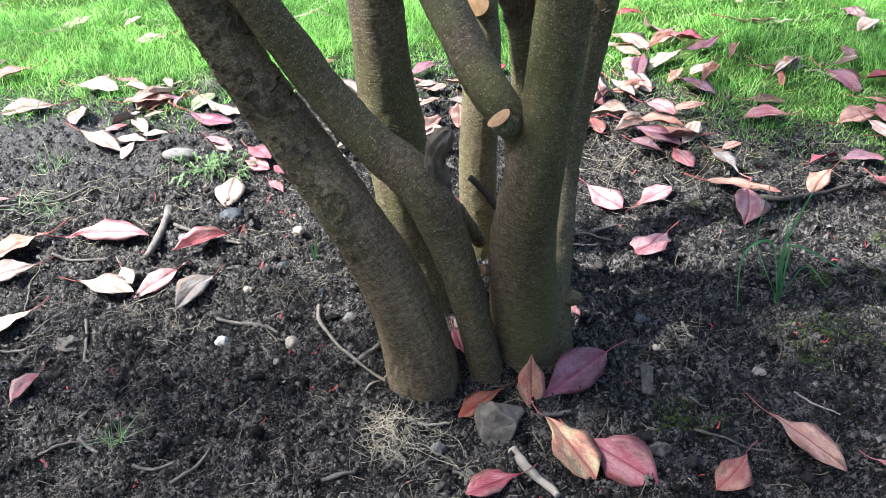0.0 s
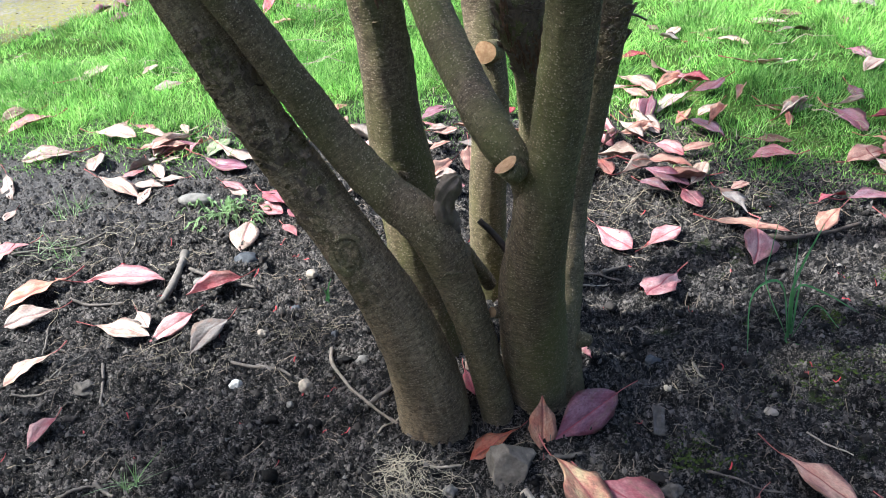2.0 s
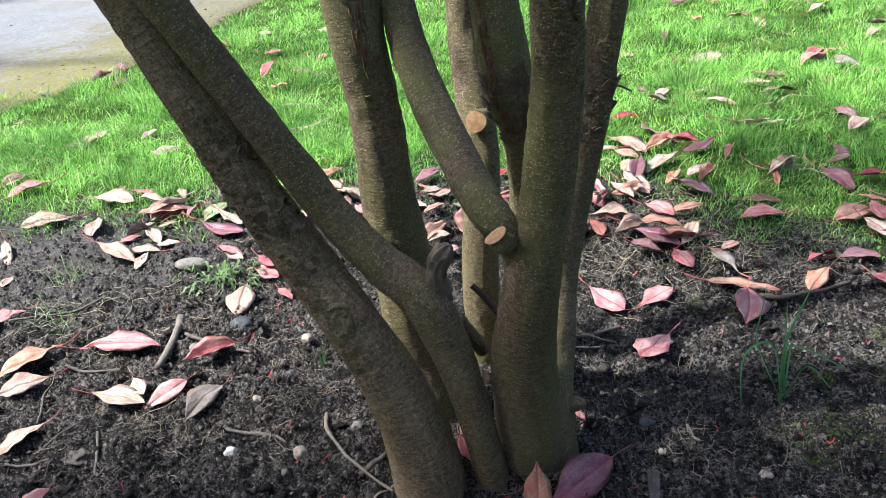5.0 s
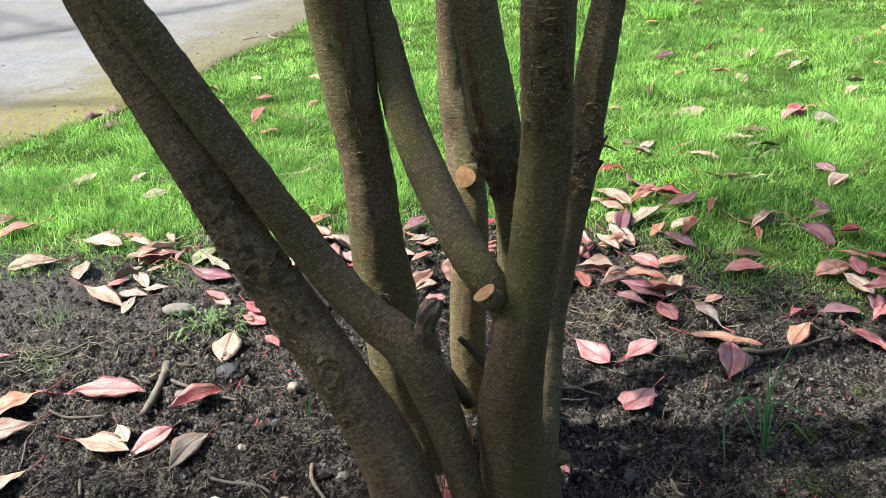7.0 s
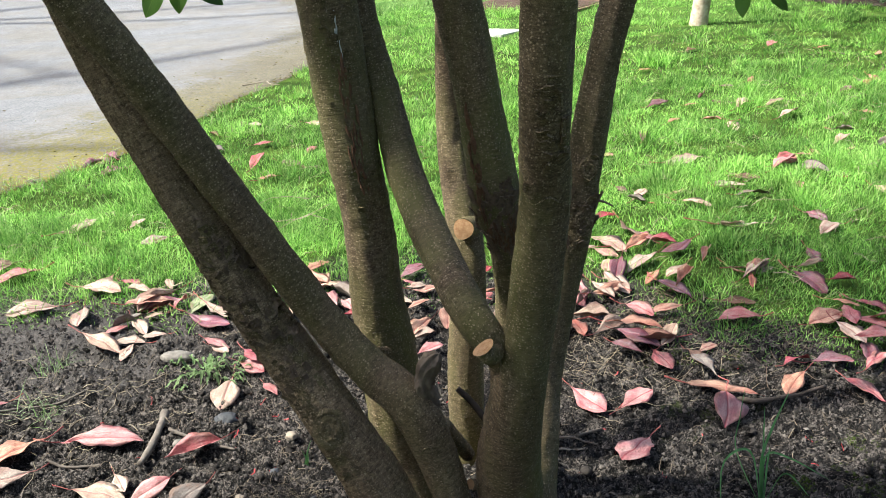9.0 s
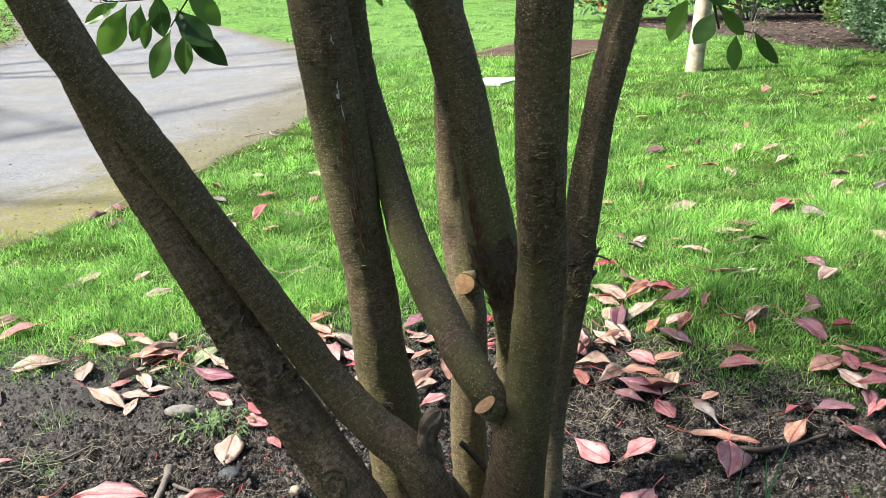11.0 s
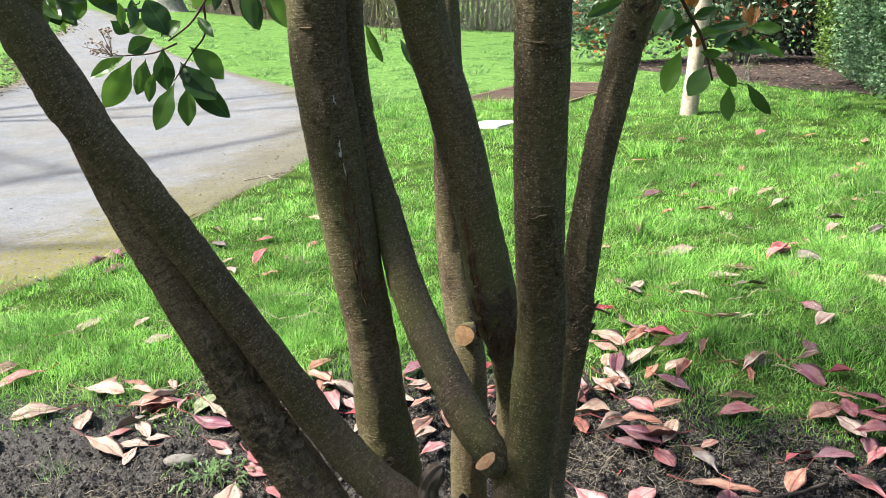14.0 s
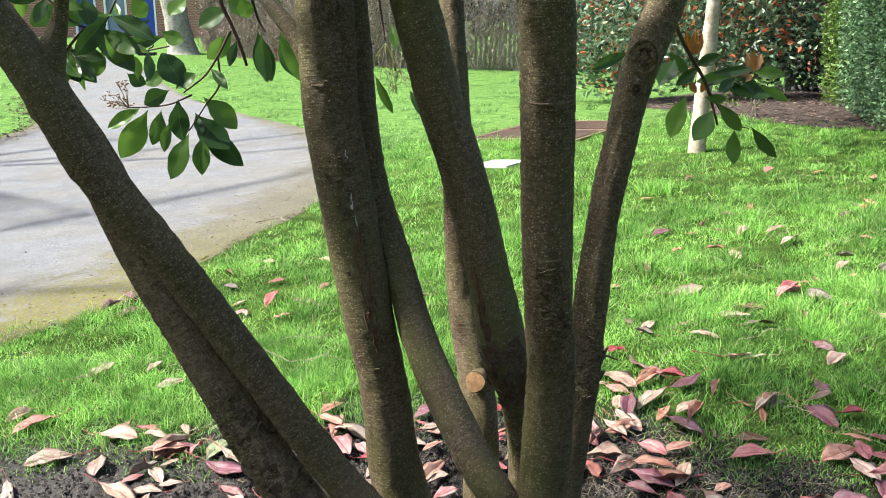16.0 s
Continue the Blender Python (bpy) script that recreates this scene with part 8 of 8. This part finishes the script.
def shrub(name, label, x, y, rx, ry, h, n, size, mat, seed, stems=5, low=0.25, wide=0.5):
    """A shrub: several stems and a crown of leaves set in clumps, with gaps and an uneven outline."""
    z = gz(x, y)
    thing = tagged(empty(name, (x, y, z)), label, "shrub")
    inv = Matrix.Translation((x, y, z)).inverted()
    rng, rnd = np.random.default_rng(seed), random.Random(seed)
    hubs = []
    for _ in range(max(24, n // 60)):
        a, r, u = rng.uniform(0, 2 * np.pi), np.sqrt(rng.random()), rng.random()
        k = math.sqrt(max(0.15, 1 - (2 * u - 0.9) ** 2 * 0.8))
        hubs.append((x + rx * r * k * math.cos(a), y + ry * r * k * math.sin(a), z + h * (low + (1 - low) * u)))
    hubs = np.array(hubs)
    s = 0.13 * (rx + ry + h) / 3
    c = hubs[rng.integers(0, len(hubs), n)] + rng.normal(size=(n, 3)) * s
    c = c[c[:, 2] > z + 0.05]
    v, q = leaf_cloud(rng, c, rng.uniform(0.7, 1.3, len(c)) * size, wide)
    part("crown", mesh_from_arrays("crown", v, q, mat, False), thing).matrix_parent_inverse = inv
    for k in range(stems):
        a = rnd.uniform(0, 6.28)
        hub = hubs[rnd.randrange(len(hubs))]
        part("stem", rod("stem", [(x + 0.12 * math.cos(a), y + 0.12 * math.sin(a), z - 0.05, 0.010 * h), (x + (hub[0] - x) * 0.35, y + (hub[1] - y) * 0.35, z + (hub[2] - z) * 0.5, 0.007 * h), (*hub, 0.002 * h)], M_GREYBARK, 8), thing).matrix_parent_inverse = inv


shrub("red_tip_shrub", "evergreen shrub with glossy leaves and orange red tips", 2.95, 12.6, 1.45, 0.9, 2.9, 6200, 0.10, M_REDTIP, 101, 6, 0.12)
shrub("red_tip_shrub", "evergreen shrub with glossy leaves and orange red tips", 4.5, 12.0, 1.2, 0.9, 3.0, 6200, 0.10, M_REDTIP, 102, 7, 0.14)
shrub("dark_shrub", "dark evergreen shrub, leaf colour lowered to stand for deep shade", 5.9, 12.2, 1.2, 0.9, 2.9, 8000, 0.085, M_SHADELEAF, 103, 5, 0.03)
shrub("dark_shrub", "dark evergreen shrub, leaf colour lowered to stand for deep shade", 7.2, 12.6, 1.1, 1.0, 3.1, 4500, 0.07, M_SHADELEAF, 104, 4, 0.05)
shrub("dark_shrub", "dark evergreen shrub, leaf colour lowered to stand for deep shade", 6.2, 14.6, 2.0, 0.8, 3.6, 8000, 0.10, M_SHADELEAF, 105, 4, 0.02)
shrub("twiggy_shrub", "thin twiggy shrub with few leaves in the bed", 3.55, 9.5, 0.35, 0.3, 0.5, 120, 0.05, M_IVY, 106, 9, 0.2)


def side_hedge():
    """A clipped hedge along the right, leafy face towards the lawn."""
    rng = np.random.default_rng(110)
    n = 22000
    u, hgt = rng.random(n), 2.9 * rng.random(n)
    x0, y0, x1, y1 = 3.72, 6.3, 4.95, 10.8
    depth = rng.exponential(0.10, n) + 0.10 * (fbm(u * 9, hgt * 2, 1.5, 3) - 0.5)
    x, y = x0 + (x1 - x0) * u, y0 + (y1 - y0) * u
    nx, ny = 0.93, -0.35
    bulge = 0.10 * np.sin(hgt * 1.2)
    px, py = x + nx * (depth - bulge), y + ny * (depth - bulge)
    c = np.stack([px, py, ground_z(px, py) + hgt + 0.03], -1)
    thing = tagged(empty("clipped_hedge", (5.4, 8.9, gz(5.4, 8.9))), "tall clipped evergreen hedge with small bright leaves", "hedge")
    inv = Matrix.Translation(thing.location).inverted()
    yel = u > 0.80
    for nm, mk, mat in (("foliage", ~yel, M_HEDGE), ("foliage", yel, M_IVY)):
        v, q = leaf_cloud(rng, c[mk], rng.uniform(0.028, 0.060, int(mk.sum())), 0.55)
        part(nm, mesh_from_arrays(nm, v, q, mat, False), thing, "yellowish green leaves" if mat is M_IVY else "").matrix_parent_inverse = inv
    # a solid near-black slab that stands in for the shade inside the hedge
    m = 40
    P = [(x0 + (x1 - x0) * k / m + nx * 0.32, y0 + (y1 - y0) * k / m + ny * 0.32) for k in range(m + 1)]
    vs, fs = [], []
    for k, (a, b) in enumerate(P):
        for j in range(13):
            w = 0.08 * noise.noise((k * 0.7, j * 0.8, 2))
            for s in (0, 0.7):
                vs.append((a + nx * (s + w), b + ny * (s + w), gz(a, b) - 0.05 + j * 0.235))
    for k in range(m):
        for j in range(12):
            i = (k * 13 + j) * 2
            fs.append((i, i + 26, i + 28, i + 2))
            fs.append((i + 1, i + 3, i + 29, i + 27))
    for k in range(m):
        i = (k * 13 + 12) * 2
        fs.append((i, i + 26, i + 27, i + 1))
    part("inner_branches", mesh_from("inner_branches", vs, fs, M_SHADELEAF), thing).matrix_parent_inverse = inv


side_hedge()


def twig_hedge():
    """A leafless brown hedge with a paling fence behind it."""
    rng = np.random.default_rng(120)
    pieces = []
    P = [(-7.7, 30.8), (-6.6, 28.6), (-5.0, 26.6), (-2.5, 24.2), (1.6, 22.9), (6, 22.5), (12, 22)]
    line = smooth_path(P, 200)
    n = 13000
    k = rng.integers(0, 199, n)
    base = line[k] + rng.normal(0, 0.18, (n, 2))
    hgt = rng.uniform(0.25, 0.75, n)
    start = rng.uniform(0, 2.3, n) * (rng.random(n) > 0.12)
    lean = rng.normal(0, 0.25, (n, 2))
    w = rng.uniform(0.006, 0.015, n)
    z = ground_z(base[:, 0], base[:, 1])
    rows = []
    for u in (0, 0.5, 1):
        cx, cy = base[:, 0] + lean[:, 0] * u + 0.08 * np.sin(u * 5 + k), base[:, 1] + lean[:, 1] * u
        cz = z + start + hgt * u * 0.75
        ww = w * (1 - 0.6 * u)
        rows.append(np.stack([np.stack([cx - ww, cy, cz], -1), np.stack([cx, cy - ww, cz], -1), np.stack([cx + ww, cy, cz], -1)], 1))
    v = np.stack(rows, 1).reshape(n, 9, 3)
    q = np.array([[i * 3 + j, i * 3 + j + 1, i * 3 + j + 4, i * 3 + j + 3] for i in range(2) for j in range(2)])
    f = q[None] + (np.arange(n) * 9)[:, None, None]
    thing = tagged(empty("leafless_hedge", (0, 23, 0)), "leafless brown twiggy hedge at the edge of the lawn", "hedge")
    inv = Matrix.Translation(thing.location).inverted()
    br = part("brushwood", mesh_from_arrays("brushwood", v.reshape(-1, 3), f.reshape(-1, 4), island_material("hedge_twigs", (0.20, 0.155, 0.125), (0.50, 0.42, 0.355), 0.9)), thing)
    br.matrix_parent_inverse = inv
    tagged(br, kind="stuff")
    m = 15000
    kk = rng.integers(0, 199, m)
    c = np.column_stack([line[kk] + rng.normal(0, 0.2, (m, 2)), rng.uniform(0.1, 2.3, m)])
    c[:, 2] += ground_z(c[:, 0], c[:, 1])
    v, q = leaf_cloud(rng, c, rng.uniform(0.05, 0.12, m), 0.6)
    part("dead_leaves", mesh_from_arrays("dead_leaves", v, q, foliage_material("hedge_dead_leaves", ((0.05, (0.10, 0.075, 0.060)), (0.5, (0.29, 0.225, 0.185)), (0.95, (0.52, 0.44, 0.38))), 0.8, 0.4), False), thing).matrix_parent_inverse = inv
    # palings
    fence = tagged(empty("paling_fence", (0, 24, 0)), "weathered pale wooden paling fence behind the hedge", "fence")
    inv = Matrix.Translation(fence.location).inverted()
    bm = bmesh.new()
    box(bm, 0, 0, 0.65, 0.075, 0.02, 1.3, 0.006)
    pale = bm_mesh("paling", bm, plain_material("weathered_wood", (0.42, 0.38, 0.33), (0.58, 0.54, 0.48), 20, 0.9, 0.5), False)
    d = np.r_[0, np.cumsum(np.linalg.norm(np.diff(line, axis=0), axis=1))]
    for s in np.arange(3.0, d[-1] - 3, 0.13):
        x, y = np.interp(s, d, line[:, 0]), np.interp(s, d, line[:, 1]) + 0.75
        ob = part("paling", pale, fence)
        ob.matrix_parent_inverse = inv
        ob.matrix_basis = pose(x, y, gz(x, y) - 0.05 + 0.03 * math.sin(s * 7), 0, 1.5 * math.sin(s * 3), math.degrees(math.atan2(np.interp(s + 0.3, d, line[:, 1]) - np.interp(s - 0.3, d, line[:, 1]), np.interp(s + 0.3, d, line[:, 0]) - np.interp(s - 0.3, d, line[:, 0]))))


twig_hedge()


def brick_material():
    n = Nodes("red_brick")
    b = n.t.nodes.new("ShaderNodeTexBrick")
    b.inputs["Scale"].default_value = 1.0
    b.inputs["Color1"].default_value, b.inputs["Color2"].default_value, b.inputs["Mortar"].default_value = (0.26, 0.085, 0.055, 1), (0.34, 0.13, 0.085, 1), (0.40, 0.36, 0.31, 1)
    b.inputs["Brick Width"].default_value, b.inputs["Row Height"].default_value, b.inputs["Mortar Size"].default_value = 0.225, 0.075, 0.010
    sw = n.t.nodes.new("ShaderNodeCombineXYZ")
    sep = n.t.nodes.new("ShaderNodeSeparateXYZ")
    n.link(n.world_co(), sep.inputs[0])
    n.link(sep.outputs[0], sw.inputs[0])
    n.link(sep.outputs[2], sw.inputs[1])
    n.link(sw.outputs[0], b.inputs["Vector"])
    n.color(n.mix(n.math("MULTIPLY", n.noise(3, 4, co=n.world_co()), 0.5), b.outputs["Color"], (0.20, 0.09, 0.065))).set(Roughness=0.9)
    return n.mat


def house():
    """A brick house front far off: two doors with pale surrounds."""
    z = gz(-14.3, 41.5)
    thing = tagged(empty("brick_house", (-14.3, 41.5, z)), "red brick house with a grey door and a blue door", "house")
    inv = Matrix.Translation(thing.location).inverted()
    mb, mw = brick_material(), plain_material("white_paint", (0.72, 0.72, 0.70), (0.80, 0.80, 0.78), 8, 0.6, 0.1)
    doors = ((-14.78, 0.44, plain_material("blue_grey_paint", (0.16, 0.20, 0.27), (0.20, 0.245, 0.32), 6, 0.5, 0.1), "blue-grey painted door"), (-13.40, 0.42, plain_material("blue_paint", (0.025, 0.055, 0.30), (0.035, 0.075, 0.36), 6, 0.45, 0.1), "bright blue painted door"), (-16.2, 0.42, plain_material("blue_paint_old", (0.04, 0.075, 0.28), (0.05, 0.095, 0.33), 6, 0.5, 0.1), "blue painted door"))
    y, top = 41.6, z + 5.6
    def slab(nm, x0, x1, z0, z1, y0, y1, mat, label=""):
        bm = bmesh.new()
        box(bm, (x0 + x1) / 2, (y0 + y1) / 2, (z0 + z1) / 2, x1 - x0, y1 - y0, z1 - z0)
        ob = part(nm, bm_mesh(nm, bm, mat, False), thing, label)
        ob.matrix_parent_inverse = inv
        return ob
    edges = [-24.0]
    for x, hw, *_ in sorted(doors):
        edges += [x - hw - 0.1, x + hw + 0.1]
    edges.append(-7.0)
    for a, b in zip(edges[::2], edges[1::2]):
        slab("wall", a, b, z - 0.4, top, y, y + 0.3, mb)
    for x, hw, mat, label in doors:
        slab("wall", x - hw - 0.1, x + hw + 0.1, z + 2.35, top, y, y + 0.3, mb)
        slab("door_step", x - hw - 0.1, x + hw + 0.1, z - 0.4, z + 0.08, y - 0.25, y + 0.28, mw)
        door = slab("door", x - hw + 0.005, x + hw - 0.005, z + 0.085, z + 2.27, y + 0.10, y + 0.16, mat, label)
        for sx in (-1, 1):
            xx = x + sx * (hw + 0.05)
            slab("door_frame", xx - 0.045, xx + 0.045, z + 0.08, z + 2.35, y - 0.02, y + 0.20, mw, "white painted frame")
        slab("door_frame", x - hw, x + hw, z + 2.275, z + 2.345, y - 0.02, y + 0.20, mw, "white painted frame")
    slab("eaves", -24.3, -6.7, top + 0.003, top + 0.25, y - 0.4, y + 0.5, mw)
    bm = bmesh.new()
    v = [bm.verts.new(p) for p in ((-24.5, y - 0.5, top + 0.26), (-6.5, y - 0.5, top + 0.26), (-6.5, y + 4, top + 3.0), (-24.5, y + 4, top + 3.0), (-24.5, y + 8.5, top + 0.26), (-6.5, y + 8.5, top + 0.26))]
    bm.faces.new((v[0], v[1], v[2], v[3]))
    bm.faces.new((v[3], v[2], v[5], v[4]))
    bm.faces.new((v[1], v[5], v[2]))
    bm.faces.new((v[4], v[0], v[3]))
    bm.faces.new((v[0], v[4], v[5], v[1]))
    part("roof", bm_mesh("roof", bm, plain_material("grey_slate", (0.10, 0.105, 0.115), (0.16, 0.165, 0.175), 9, 0.7, 0.4), False), thing).matrix_parent_inverse = inv


house()


def post():
    x, y = -6.63, 20.4
    z = gz(x, y)
    thing = tagged(empty("short_post", (x, y, z)), "short black metal post with a crossbar beside the path", "post")
    inv = Matrix.Translation(thing.location).inverted()
    m = plain_material("black_metal", (0.016, 0.016, 0.017), (0.03, 0.03, 0.032), 30, 0.45, 0.1, 0.6)
    part("pole", rod("pole", [(x, y, z - 0.1, 0.035), (x, y, z + 0.2, 0.033), (x, y, z + 0.47, 0.033)], m), thing).matrix_parent_inverse = inv
    bm = bmesh.new()
    box(bm, x, y, z + 0.51, 0.42, 0.16, 0.08, 0.02)
    part("crossbar", bm_mesh("crossbar", bm, m, False), thing).matrix_parent_inverse = inv
    part("hook", rod("hook", [(x + 0.03, y, z + 0.54, 0.02), (x + 0.06, y, z + 0.63, 0.018), (x + 0.13, y, z + 0.66, 0.016), (x + 0.16, y, z + 0.72, 0.014)], m, 8), thing).matrix_parent_inverse = inv


post()


def red_tub():
    x, y = -4.62, 26.3
    z = gz(x, y)
    bm = bmesh.new()
    bmesh.ops.create_cone(bm, segments=24, radius1=0.17, radius2=0.22, depth=0.3, cap_ends=True, matrix=Matrix.Translation((0, 0, 0.15)))
    bmesh.ops.delete(bm, geom=[f for f in bm.faces if f.normal.z > 0.9], context="FACES")
    bmesh.ops.solidify(bm, geom=bm.faces[:], thickness=0.012)
    ob = new("red_tub", bm_mesh("red_tub", bm, plain_material("red_plastic", (0.55, 0.03, 0.02), (0.62, 0.05, 0.03), 10, 0.4, 0.05), False))
    ob.matrix_world = pose(x, y, z, 0, 0, 0)
    tagged(ob, "small bright red plastic tub on the far lawn", "tub")


red_tub()


def background_woods():
    """A loose belt of evergreen growth that closes the view behind hedge and house."""
    rng = np.random.default_rng(130)
    n = 16000
    a = rng.uniform(-1.15, 1.15, n)
    r = 52 + rng.normal(0, 2.5, n)
    x, y = r * np.sin(a), r * np.cos(a)
    c = np.stack([x, y, ground_z(x, y) + rng.random(n) ** 0.8 * (6 + 2.5 * fbm(x, y, 0.15, 3))], -1)
    v, q = leaf_cloud(rng, c, rng.uniform(0.4, 1.0, n), 0.7)
    tagged(new("far_woods", mesh_from_arrays("far_woods", v, q, M_SHADELEAF, False)), "belt of dark evergreen growth far off", "trees", kind="stuff")


background_woods()


def sky_blocking_belt():
    """Unseen leaf belt added behind and beside the viewer to block low sky light."""
    rng = np.random.default_rng(131)
    n = 2000
    a = rng.uniform(1.25, 2 * np.pi - 1.25, n)
    r = 13 + rng.normal(0, 1.0, n)
    x, y = r * np.sin(a), r * np.cos(a)
    c = np.stack([x, y, ground_z(x, y) + rng.random(n) * (6.5 + 2.5 * fbm(x, y, 0.3, 3))], -1)
    v, q = leaf_cloud(rng, c, rng.uniform(0.9, 1.8, n), 0.8)
    tagged(new("woods", mesh_from_arrays("woods", v, q, M_SHADELEAF, False)), "unseen belt of large dark leaves added to block low sky light", "trees", kind="stuff")


sky_blocking_belt()
